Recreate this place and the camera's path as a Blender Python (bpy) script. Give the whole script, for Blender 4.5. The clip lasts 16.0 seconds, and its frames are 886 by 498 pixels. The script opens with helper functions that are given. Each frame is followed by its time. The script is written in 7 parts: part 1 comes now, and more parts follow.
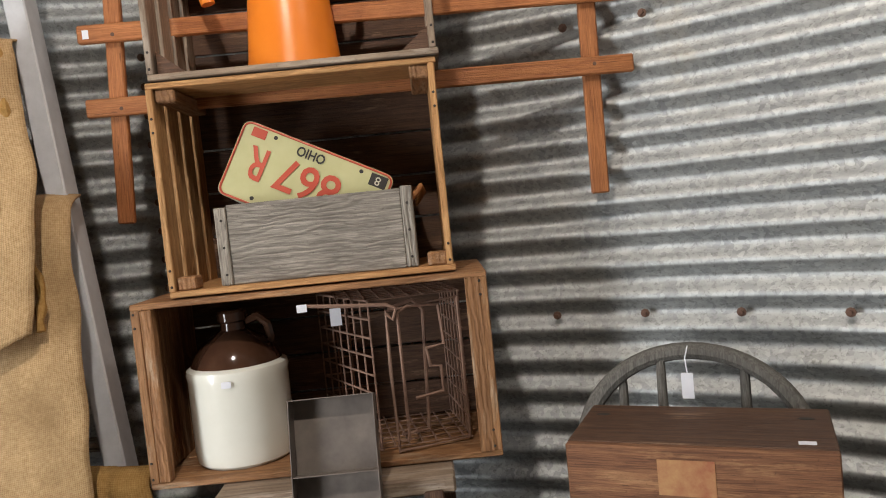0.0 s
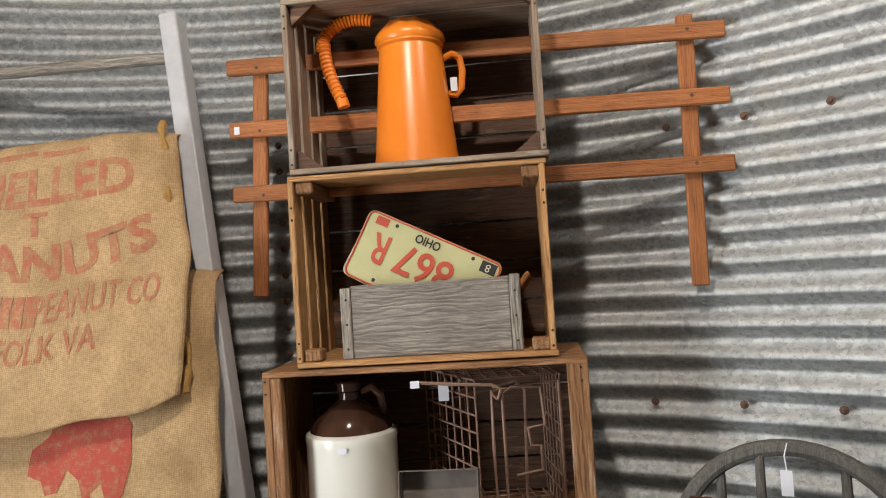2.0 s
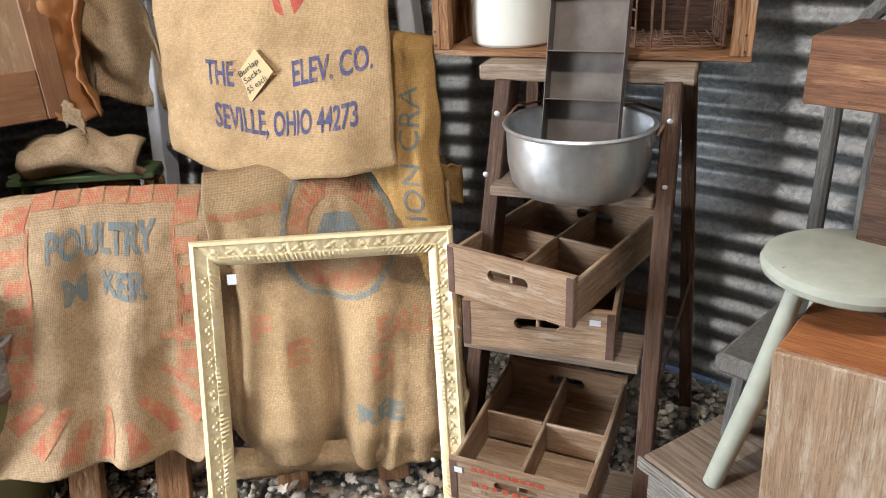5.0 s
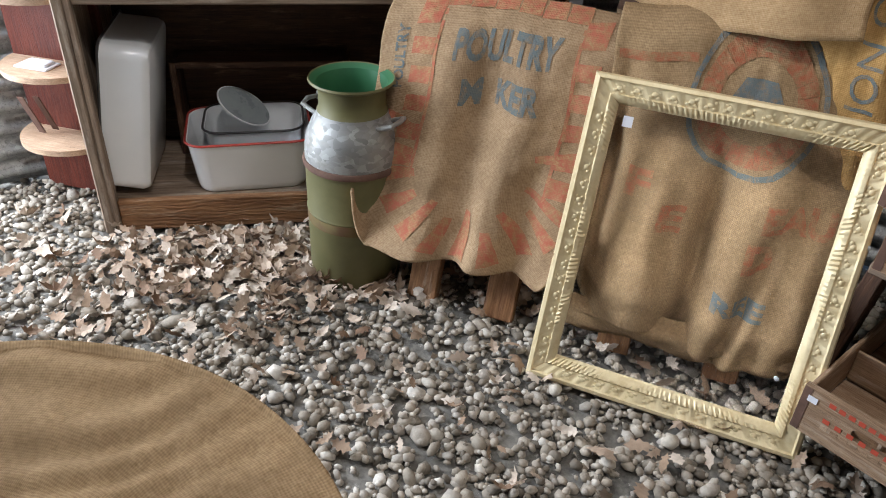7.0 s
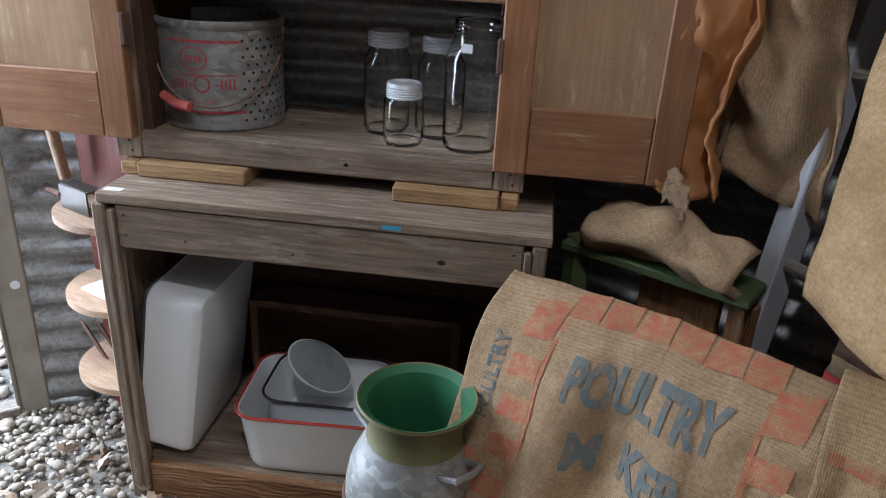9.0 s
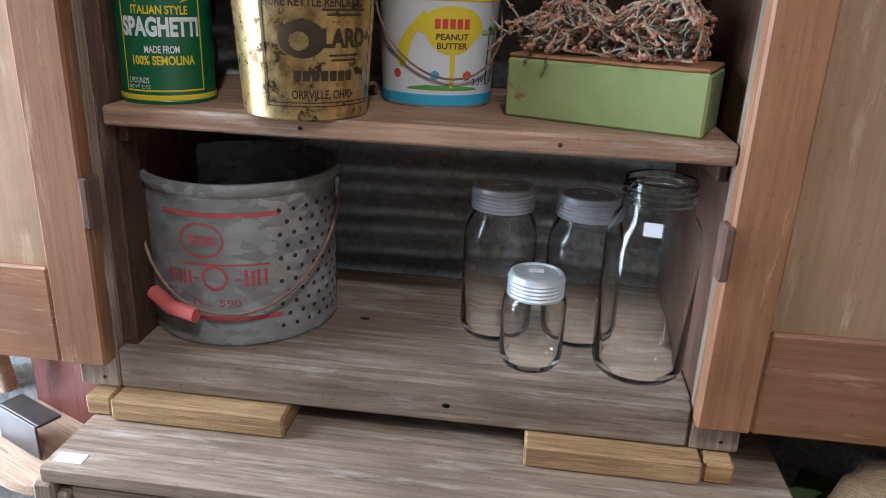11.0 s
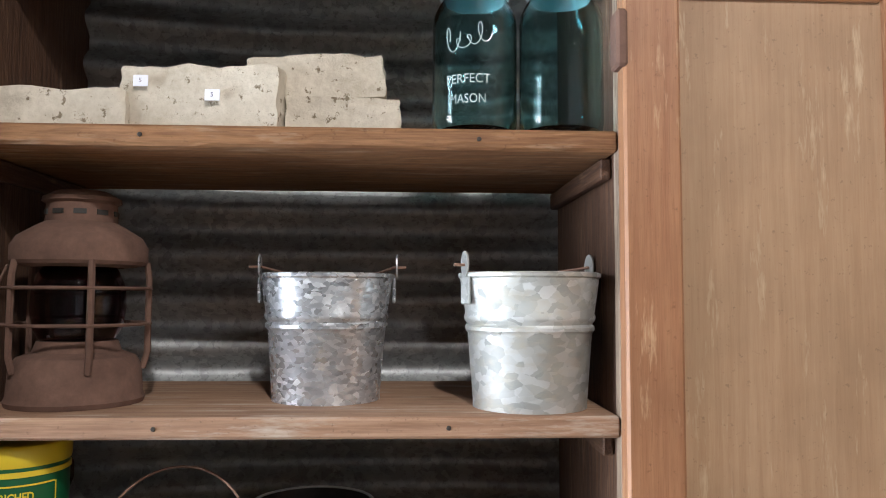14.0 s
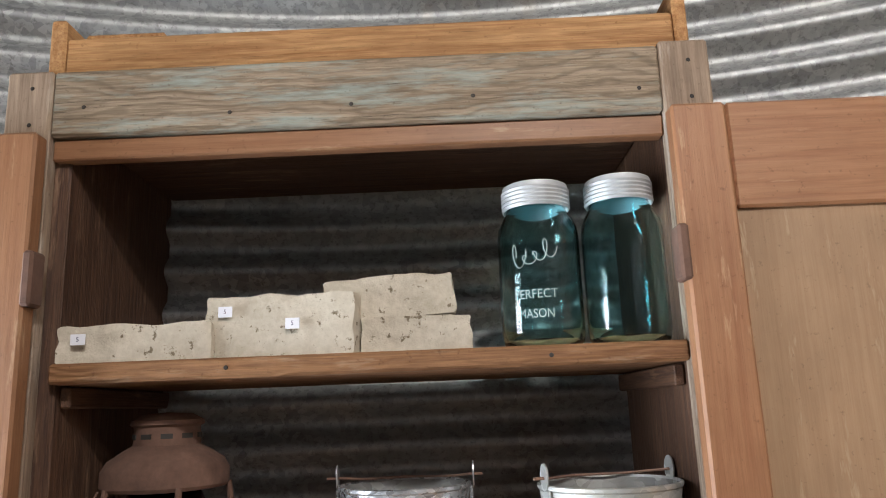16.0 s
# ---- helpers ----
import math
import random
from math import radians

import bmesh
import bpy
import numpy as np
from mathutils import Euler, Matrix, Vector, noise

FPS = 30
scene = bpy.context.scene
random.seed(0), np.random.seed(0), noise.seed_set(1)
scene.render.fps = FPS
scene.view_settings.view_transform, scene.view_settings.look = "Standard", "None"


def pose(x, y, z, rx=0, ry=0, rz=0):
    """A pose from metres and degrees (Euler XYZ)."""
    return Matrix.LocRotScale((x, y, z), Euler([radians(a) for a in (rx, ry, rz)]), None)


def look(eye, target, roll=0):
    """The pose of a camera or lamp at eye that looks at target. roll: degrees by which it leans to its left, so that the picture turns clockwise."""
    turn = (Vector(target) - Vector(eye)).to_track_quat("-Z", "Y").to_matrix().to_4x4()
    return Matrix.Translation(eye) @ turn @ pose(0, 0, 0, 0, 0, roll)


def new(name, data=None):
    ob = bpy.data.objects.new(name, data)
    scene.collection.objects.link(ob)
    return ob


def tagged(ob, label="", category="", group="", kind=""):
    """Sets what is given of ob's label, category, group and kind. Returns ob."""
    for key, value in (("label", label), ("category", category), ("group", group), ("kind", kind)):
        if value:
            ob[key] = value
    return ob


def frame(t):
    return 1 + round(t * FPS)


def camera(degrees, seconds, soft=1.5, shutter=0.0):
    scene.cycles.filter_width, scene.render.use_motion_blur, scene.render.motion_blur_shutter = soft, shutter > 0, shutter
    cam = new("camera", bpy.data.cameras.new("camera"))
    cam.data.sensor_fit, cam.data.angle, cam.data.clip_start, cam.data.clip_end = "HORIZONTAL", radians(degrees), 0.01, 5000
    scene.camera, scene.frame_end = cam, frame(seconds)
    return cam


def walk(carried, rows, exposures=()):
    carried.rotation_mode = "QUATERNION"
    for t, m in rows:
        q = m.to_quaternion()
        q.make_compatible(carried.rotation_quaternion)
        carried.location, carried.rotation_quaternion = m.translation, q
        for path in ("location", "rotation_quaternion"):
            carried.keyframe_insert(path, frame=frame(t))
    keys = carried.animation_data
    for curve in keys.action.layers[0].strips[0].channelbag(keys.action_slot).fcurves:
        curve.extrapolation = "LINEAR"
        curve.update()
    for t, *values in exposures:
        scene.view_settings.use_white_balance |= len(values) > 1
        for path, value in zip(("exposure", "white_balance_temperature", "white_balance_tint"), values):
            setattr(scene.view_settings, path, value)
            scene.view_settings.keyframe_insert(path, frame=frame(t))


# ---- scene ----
cam = camera(62.1, 16.0, soft=1.0)
ROWS = [
    (0.0, 0.0026, -0.0534, 1.4194, -1.94, -3.3, 5.7),
    (0.5, -0.0169, -0.1351, 1.4398, -0.27, -1.64, 5.12),
    (1.0, -0.0155, -0.15, 1.4593, 0.91, 0.23, 4.46),
    (1.5, -0.0077, -0.1589, 1.4796, 2.48, 1.56, 3.96),
    (2.0, -0.024, -0.1628, 1.4787, 5.19, 1.78, 3.64),
    (2.5, -0.0593, -0.1999, 1.4578, 8.92, 0.54, 3.68),
    (3.0, -0.065, -0.2317, 1.4309, 12.45, -2.74, 4.35),
    (3.2, -0.0454, -0.2422, 1.4117, 13.8, -4.74, 4.59),
    (5.3, 0.0774, -0.246, 1.2138, 23.65, -27.23, 1.58),
    (5.5, 0.0664, -0.2772, 1.1969, 26.5, -28.74, 0.96),
    (6.0, 0.0287, -0.332, 1.1527, 34.71, -32.6, -0.82),
    (6.5, -0.0204, -0.3555, 1.1259, 42.01, -35.14, -2.16),
    (7.0, -0.1361, -0.3121, 1.1364, 47.55, -33.87, -2.54),
    (7.5, -0.2401, -0.2208, 1.1773, 52.32, -29.66, -2.03),
    (8.0, -0.3195, -0.0476, 1.2078, 57.72, -25.84, -2.2),
    (8.2, -0.3524, 0.0147, 1.2238, 59.13, -25.16, -2.34),
    (10.3, -0.9232, 0.362, 1.2203, 70.32, -22.97, -3.63),
    (10.5, -0.9861, 0.329, 1.2237, 68.2, -21.82, -3.37),
    (11.0, -1.1601, 0.2958, 1.2738, 64.24, -20.28, -2.18),
    (11.5, -1.2408, 0.2791, 1.3026, 60.95, -16.89, -1.32),
    (12.0, -1.24, 0.2701, 1.3514, 58.85, -12.32, -1.1),
    (12.5, -1.2133, 0.2709, 1.4195, 57.89, -7.79, -0.97),
    (13.0, -1.1992, 0.2683, 1.4673, 57.12, -3.44, -1.05),
    (13.5, -1.1822, 0.2737, 1.5064, 56.1, 0.49, -0.77),
    (14.0, -1.1737, 0.2914, 1.5364, 54.04, 3.68, -0.24),
    (14.5, -1.1701, 0.3071, 1.5634, 52.71, 6.49, 0.41),
    (15.0, -1.1678, 0.2889, 1.5999, 53.55, 8.9, 1.01),
    (15.5, -1.1609, 0.2675, 1.6302, 55.73, 11.03, 1.67),
    (16.0, -1.1604, 0.2498, 1.6485, 57.98, 12.25, 2.14),
]
walk(cam, [(t, pose(x, y, z, 90 + pitch, roll, yaw)) for t, x, y, z, yaw, pitch, roll in ROWS],
     exposures=[(0.0, 0.15, 6600, 10), (3.2, 0.25, 6550, 10), (5.5, 0.8, 6050, 10), (6.3, 0.55, 6000, 10), (7.5, -0.25, 5900, 10), (8.2, -0.32, 5550, 10), (10.5, 0.0, 5500, 10), (11.0, 0.35, 5450, 10), (11.5, 0.85, 5450, 10), (12.5, 0.85, 5700, 10), (13.5, 0.8, 5850, 10), (16.0, 0.55, 6050, 10)])

# ---- light: daylight through the doorway, two bulbs under the roof ----
world = bpy.data.worlds.new("world")
scene.world = world
world.use_nodes = True
wn = world.node_tree.nodes
sky = wn.new("ShaderNodeTexSky")
sky.sky_type, sky.sun_disc = "NISHITA", False
sky.sun_elevation, sky.sun_rotation = radians(49), radians(163)
world.node_tree.links.new(sky.outputs[0], wn["Background"].inputs[0])
wn["Background"].inputs[1].default_value = 0.15


def lamp(name, kind, m, energy, color, size):
    d = bpy.data.lights.new(name, kind)
    d.energy, d.color = energy, color
    if kind == "POINT":
        d.shadow_soft_size = size
    if kind == "SUN":
        d.angle = size
    ob = new(name, d)
    ob.matrix_world = m
    return ob


lamp("sun", "SUN", look((2.5, -8, 9.6), (0, 0, 0)), 4.5, (1.0, 0.96, 0.90), radians(0.5))
lamp("bulb_right", "POINT", pose(0.50, 0.62, 2.68), 17, (1.0, 0.91, 0.82), 0.04)
lamp("bulb_left", "POINT", pose(-0.30, 0.0, 2.80), 74, (1.0, 0.92, 0.83), 0.04)
door = lamp("doorway_skylight", "AREA", look((-2.48, -0.52, 1.0), (-1.0, 0.35, 0.4)), 82, (0.93, 0.97, 1.0), 0)
door.data.shape, door.data.size, door.data.size_y = "RECTANGLE", 0.85, 1.8

# ---- helpers ----
CX, CY, R = -0.505, -0.224, 1.954          # the round steel bin
CAB = Matrix(((0.549, -0.836, 0, -2.060), (0.836, 0.549, 0, 0.314), (0, 0, 1, 0), (0, 0, 0, 1)))


def root(name, m, label, category, group="", kind=""):
    ob = new(name)
    ob.empty_display_size = 0.05
    ob.matrix_world = m
    return tagged(ob, label, category, group, kind)


def mesh_of(bm, name, material, smooth=True):
    bmesh.ops.recalc_face_normals(bm, faces=bm.faces)
    me = bpy.data.meshes.new(name)
    bm.to_mesh(me)
    bm.free()
    if material:
        me.materials.append(material)
    if smooth:
        me.shade_smooth()
        me.set_sharp_from_angle(angle=radians(35))
    return me


def part(name, bm, material, parent=None, label="", m=None):
    ob = new(name, mesh_of(bm, name, material))
    if parent:
        ob.parent = parent
    if m is not None:
        ob.matrix_local = m
    if label:
        tagged(ob, label)
    return ob


def solo(name, bm, material, m, label, category, group="", kind=""):
    ob = new(name, mesh_of(bm, name, material))
    ob.matrix_world = m
    return tagged(ob, label, category, group, kind)


def box(bm, lo, hi, bevel=0.002, m=None, wob=0.0):
    """A box between two corners, with softened edges."""
    lo, hi = Vector(lo), Vector(hi)
    r = bmesh.ops.create_cube(bm, size=1.0)
    vs = r["verts"]
    for v in vs:
        v.co = Vector([lo[i] + (v.co[i] + 0.5) * (hi[i] - lo[i]) + random.uniform(-wob, wob) for i in range(3)])
    if bevel:
        es = {e for v in vs for e in v.link_edges}
        r = bmesh.ops.bevel(bm, geom=list(es), offset=bevel, segments=1, affect="EDGES", profile=0.5)
        vs = list({v for f in r["faces"] for v in f.verts})
    if m is not None:
        bmesh.ops.transform(bm, matrix=m, verts=vs)
    return bm


def boxes(*items, bevel=0.002):
    bm = bmesh.new()
    for lo, hi in items:
        box(bm, lo, hi, bevel)
    return bm


def plank(a, b, w, t, up=(0, 0, 1), bevel=0.002):
    """A board from a to b, w wide and t thick; up: the direction of its width."""
    a, b, up = Vector(a), Vector(b), Vector(up)
    d = (b - a)
    x = d.normalized()
    y = (up - up.dot(x) * x).normalized()
    z = x.cross(y)
    m = Matrix((x, y, z)).transposed().to_4x4()
    m.translation = a
    bm = bmesh.new()
    box(bm, (0, -w / 2, -t / 2), (d.length, w / 2, t / 2), bevel)
    return bm, m


def lathe(prof, seg=40, bm=None, m=None, sx=1.0, sy=1.0):
    """A body turned about z from (radius, height) pairs."""
    bm = bm or bmesh.new()
    rings = []
    for r, z in prof:
        if r < 1e-5:
            rings.append([bm.verts.new((0, 0, z))])
        else:
            rings.append([bm.verts.new((r * sx * math.cos(2 * math.pi * i / seg), r * sy * math.sin(2 * math.pi * i / seg), z)) for i in range(seg)])
    made = [v for ring in rings for v in ring]
    for a, b in zip(rings, rings[1:]):
        for i in range(seg):
            j = (i + 1) % seg
            if len(a) == 1 and len(b) == 1:
                continue
            if len(a) == 1:
                bm.faces.new((a[0], b[i], b[j]))
            elif len(b) == 1:
                bm.faces.new((a[i], a[j], b[0]))
            else:
                bm.faces.new((a[i], a[j], b[j], b[i]))
    if m is not None:
        bmesh.ops.transform(bm, matrix=m, verts=made)
    return bm


def tube(pts, r, seg=8, bm=None, closed=False):
    """A rod of radius r (one number or one for each point) along points."""
    bm = bm or bmesh.new()
    pts = [Vector(p) for p in pts]
    n = len(pts)
    rings, side = [], None
    for i, p in enumerate(pts):
        if closed:
            d = (pts[(i + 1) % n] - pts[i - 1]).normalized()
        else:
            d = (pts[min(i + 1, n - 1)] - pts[max(i - 1, 0)]).normalized()
        if side is None:
            side = d.orthogonal().normalized()
        side = (side - side.dot(d) * d).normalized()
        up = d.cross(side)
        rr = r[i] if isinstance(r, (list, tuple)) else r
        rings.append([bm.verts.new(p + rr * (math.cos(2 * math.pi * k / seg) * side + math.sin(2 * math.pi * k / seg) * up)) for k in range(seg)])
    pairs = list(zip(rings, rings[1:])) + ([(rings[-1], rings[0])] if closed else [])
    for a, b in pairs:
        for k in range(seg):
            bm.faces.new((a[k], a[(k + 1) % seg], b[(k + 1) % seg], b[k]))
    if not closed:
        bm.faces.new(rings[0])
        bm.faces.new(rings[-1])
    return bm


def arc(n, a0, a1, rx, rz, c=(0, 0, 0)):
    return [(c[0] + rx * math.cos(a0 + (a1 - a0) * i / (n - 1)), c[1], c[2] + rz * math.sin(a0 + (a1 - a0) * i / (n - 1))) for i in range(n)]


def cloth(name, f, nu, nv, material, parent=None, thick=0.0025, size=(1, 1), label=""):
    """A sheet of cloth: f(u, v) gives the place for u and v from 0 to 1."""
    bm = bmesh.new()
    uvl = bm.loops.layers.uv.new("UVMap")
    grid = [[bm.verts.new(f(i / nu, j / nv)) for i in range(nu + 1)] for j in range(nv + 1)]
    for j in range(nv):
        for i in range(nu):
            fa = bm.faces.new((grid[j][i], grid[j][i + 1], grid[j + 1][i + 1], grid[j + 1][i]))
            for l, (a, b) in zip(fa.loops, ((i, j), (i + 1, j), (i + 1, j + 1), (i, j + 1))):
                l[uvl].uv = (a / nu * size[0], b / nv * size[1])
    me = bpy.data.meshes.new(name)
    bm.to_mesh(me)
    bm.free()
    me.materials.append(material)
    me.shade_smooth()
    ob = new(name, me)
    if parent:
        ob.parent = parent
    s = ob.modifiers.new("thickness", "SOLIDIFY")
    s.thickness, s.offset = thick, 0
    if label:
        tagged(ob, label)
    return ob


def letters(text, size, material, parent, place, name="lettering", cuts=0, width=None, bold=0.0, align="CENTER"):
    """Flat letters, laid on a surface by place(x, y), which gives a point for each point of the writing."""
    cu = bpy.data.curves.new(name, "FONT")
    cu.body, cu.size, cu.align_x, cu.align_y, cu.offset = text, size, align, "CENTER", bold
    cu.resolution_u = 3
    tmp = new("tmp", cu)
    dg = bpy.context.evaluated_depsgraph_get()
    me = bpy.data.meshes.new_from_object(tmp.evaluated_get(dg))
    bpy.data.objects.remove(tmp)
    bpy.data.curves.remove(cu)
    bm = bmesh.new()
    bm.from_mesh(me)
    bpy.data.meshes.remove(me)
    if cuts:
        bmesh.ops.triangulate(bm, faces=bm.faces)
        for _ in range(cuts):
            long = [e for e in bm.edges if e.calc_length() > size * 0.22]
            if long:
                bmesh.ops.subdivide_edges(bm, edges=long, cuts=1)
                bmesh.ops.triangulate(bm, faces=[f for f in bm.faces if len(f.verts) > 3])
    xs = [v.co.x for v in bm.verts]
    k = width / (max(xs) - min(xs)) if width and xs else 1.0
    for v in bm.verts:
        v.co = Vector(place(v.co.x * k, v.co.y))
    me = bpy.data.meshes.new(name)
    bm.to_mesh(me)
    bm.free()
    me.materials.append(material)
    ob = new(name, me)
    ob.parent = parent
    return ob


def shape(outline, material, parent, place, name="print", cuts=3):
    """A flat printed patch with the given outline, laid on by place(x, y)."""
    bm = bmesh.new()
    f = bm.faces.new([bm.verts.new((x, y, 0)) for x, y in outline])
    bmesh.ops.triangulate(bm, faces=[f])
    span = max(max(p[0] for p in outline) - min(p[0] for p in outline), 1e-6)
    for _ in range(cuts):
        long = [e for e in bm.edges if e.calc_length() > span * 0.15]
        if long:
            bmesh.ops.subdivide_edges(bm, edges=long, cuts=1)
            bmesh.ops.triangulate(bm, faces=[f for f in bm.faces if len(f.verts) > 3])
    for v in bm.verts:
        v.co = Vector(place(v.co.x, v.co.y))
    me = bpy.data.meshes.new(name)
    bm.to_mesh(me)
    bm.free()
    me.materials.append(material)
    ob = new(name, me)
    ob.parent = parent
    return ob


# ---- materials ----
def graph(name):
    m = bpy.data.materials.new(name)
    m.use_nodes = True
    nt = m.node_tree
    return m, nt, nt.nodes["Principled BSDF"]


def node(nt, kind, **values):
    n = nt.nodes.new("ShaderNode" + kind)
    for k, v in values.items():
        n.inputs[k.replace("_", " ")].default_value = v
    return n


def ramp(nt, fac, stops):
    n = nt.nodes.new("ShaderNodeValToRGB")
    while len(n.color_ramp.elements) < len(stops):
        n.color_ramp.elements.new(0.5)
    for e, (p, c) in zip(n.color_ramp.elements, stops):
        e.position, e.color = p, (*c, 1)
    nt.links.new(fac, n.inputs[0])
    return n.outputs[0]


def mix(nt, fac, a, b, mode="MIX"):
    n = nt.nodes.new("ShaderNodeMix")
    n.data_type, n.blend_type = "RGBA", mode
    for sock, v in ((n.inputs[0], fac), (n.inputs[6], a), (n.inputs[7], b)):
        if isinstance(v, (int, float)):
            sock.default_value = v
        elif isinstance(v, tuple):
            sock.default_value = (*v, 1)
        else:
            nt.links.new(v, sock)
    return n.outputs[2]


def coords(nt, scale=(1, 1, 1), uv=False, jitter=True):
    tc = nt.nodes.new("ShaderNodeTexCoord")
    mp = nt.nodes.new("ShaderNodeMapping")
    mp.inputs["Scale"].default_value = scale
    nt.links.new(tc.outputs["UV" if uv else "Object"], mp.inputs[0])
    if jitter:
        oi = nt.nodes.new("ShaderNodeObjectInfo")
        mu = nt.nodes.new("ShaderNodeMath")
        mu.operation = "MULTIPLY"
        mu.inputs[1].default_value = 37.0
        nt.links.new(oi.outputs["Random"], mu.inputs[0])
        nt.links.new(mu.outputs[0], mp.inputs["Location"])
    return mp.outputs[0]


def noise_tex(nt, vec, scale, detail=4, rough=0.6):
    n = node(nt, "TexNoise", Scale=scale, Detail=detail, Roughness=rough)
    nt.links.new(vec, n.inputs["Vector"])
    return n.outputs["Fac"]


def bump(nt, b, height, strength, dist=0.002):
    n = node(nt, "Bump", Strength=strength, Distance=dist)
    nt.links.new(height, n.inputs["Height"])
    nt.links.new(n.outputs[0], b.inputs["Normal"])


def wood(name, light, dark, axis="x", rough=0.7, worn=(0.5, 0.45, 0.4), wear=0.0, ring=1.0, spec=0.3, fine=1.0, swirl=0.0, relief=1.0):
    """Sawn wood with grain along one axis, blotches and rubbed patches; swirl: strength of the wavy year rings."""
    m, nt, b = graph(name)
    s = {"x": (2.2, 52, 52), "y": (52, 2.2, 52), "z": (52, 52, 2.2)}[axis]
    v = coords(nt, s)
    g = noise_tex(nt, v, 2.2 * ring, 6, 0.65)
    g2 = noise_tex(nt, v, 9.0, 3, 0.6)
    flat = coords(nt)
    blot = noise_tex(nt, flat, 7, 4)
    c = ramp(nt, g, [(0.36, dark), (0.5, tuple((p + q) / 2 for p, q in zip(light, dark))), (0.64, light)])
    c = mix(nt, 0.45 * fine, c, ramp(nt, g2, [(0.38, tuple(x * 0.55 for x in dark)), (0.62, light)]))
    height = mix(nt, 0.5, g, g2)
    if swirl:
        w = node(nt, "TexWave", Scale=1.7, Distortion=15.0, Detail=3.0)
        w.inputs["Detail Scale"].default_value = 1.1
        w.bands_direction = "Z" if axis == "x" else "X"
        nt.links.new(coords(nt, {"x": (4.5, 9, 15), "y": (15, 4.5, 9), "z": (15, 9, 4.5)}[axis]), w.inputs["Vector"])
        c = mix(nt, ramp(nt, w.outputs["Fac"], [(0.0, (swirl,) * 3), (0.42, (0, 0, 0))]), c, tuple(x * 0.5 for x in dark))
        height = mix(nt, 0.55, height, w.outputs["Fac"])
    c = mix(nt, ramp(nt, blot, [(0.42, (0, 0, 0)), (0.75, (0.45, 0.45, 0.45))]), c, tuple(x * 0.55 for x in dark))
    if wear:
        w = noise_tex(nt, coords(nt, tuple(1 + 0.15 * q for q in s)), 5, 5, 0.7)
        c = mix(nt, ramp(nt, w, [(0.62 - wear * 0.25, (0, 0, 0)), (0.70, (0.9, 0.9, 0.9))]), c, worn)
    crack = noise_tex(nt, v, 4.5, 8, 0.75)
    c = mix(nt, ramp(nt, crack, [(0.58, (0, 0, 0)), (0.65, (0.8 * fine,) * 3)]), c, tuple(x * 0.3 for x in dark))
    speck = noise_tex(nt, flat, 150, 3, 0.7)
    c = mix(nt, ramp(nt, speck, [(0.62, (0, 0, 0)), (0.72, (0.45,) * 3)]), c, tuple(x * 0.4 for x in dark))
    oi = nt.nodes.new("ShaderNodeObjectInfo")
    c = mix(nt, 1.0, c, ramp(nt, oi.outputs["Random"], [(0, (0.82, 0.82, 0.82)), (1, (1.12, 1.1, 1.08))]), "MULTIPLY")
    nt.links.new(c, b.inputs["Base Color"])
    b.inputs["Roughness"].default_value = rough
    b.inputs["Specular IOR Level"].default_value = spec
    bump(nt, b, height, min(1.0, (0.35 + 0.6 * fine) * relief), 0.003)
    return m


def coat(name, c1, c2, scale=30, rough=0.5, metal=0.0, bumps=0.15, spots=None, spot_at=0.66, spec=0.5, rough2=None):
    """Paint, metal or glaze with two scales of variation and, if given, spots of wear."""
    m, nt, b = graph(name)
    v = coords(nt)
    n1 = noise_tex(nt, v, scale, 6, 0.65)
    n2 = noise_tex(nt, v, scale * 0.15, 3)
    c = ramp(nt, mix(nt, 0.5, n1, n2), [(0.35, c1), (0.65, c2)])
    if spots:
        n3 = noise_tex(nt, v, scale * 0.7, 8, 0.7)
        c = mix(nt, ramp(nt, n3, [(spot_at, (0, 0, 0)), (spot_at + 0.05, (1, 1, 1))]), c, spots)
    nt.links.new(c, b.inputs["Base Color"])
    r = ramp(nt, n1, [(0.3, (rough,) * 3), (0.7, ((rough2 or rough * 1.25),) * 3)])
    nt.links.new(r, b.inputs["Roughness"])
    b.inputs["Metallic"].default_value = metal
    b.inputs["Specular IOR Level"].default_value = spec
    if bumps:
        bump(nt, b, n1, bumps, 0.002)
    return m


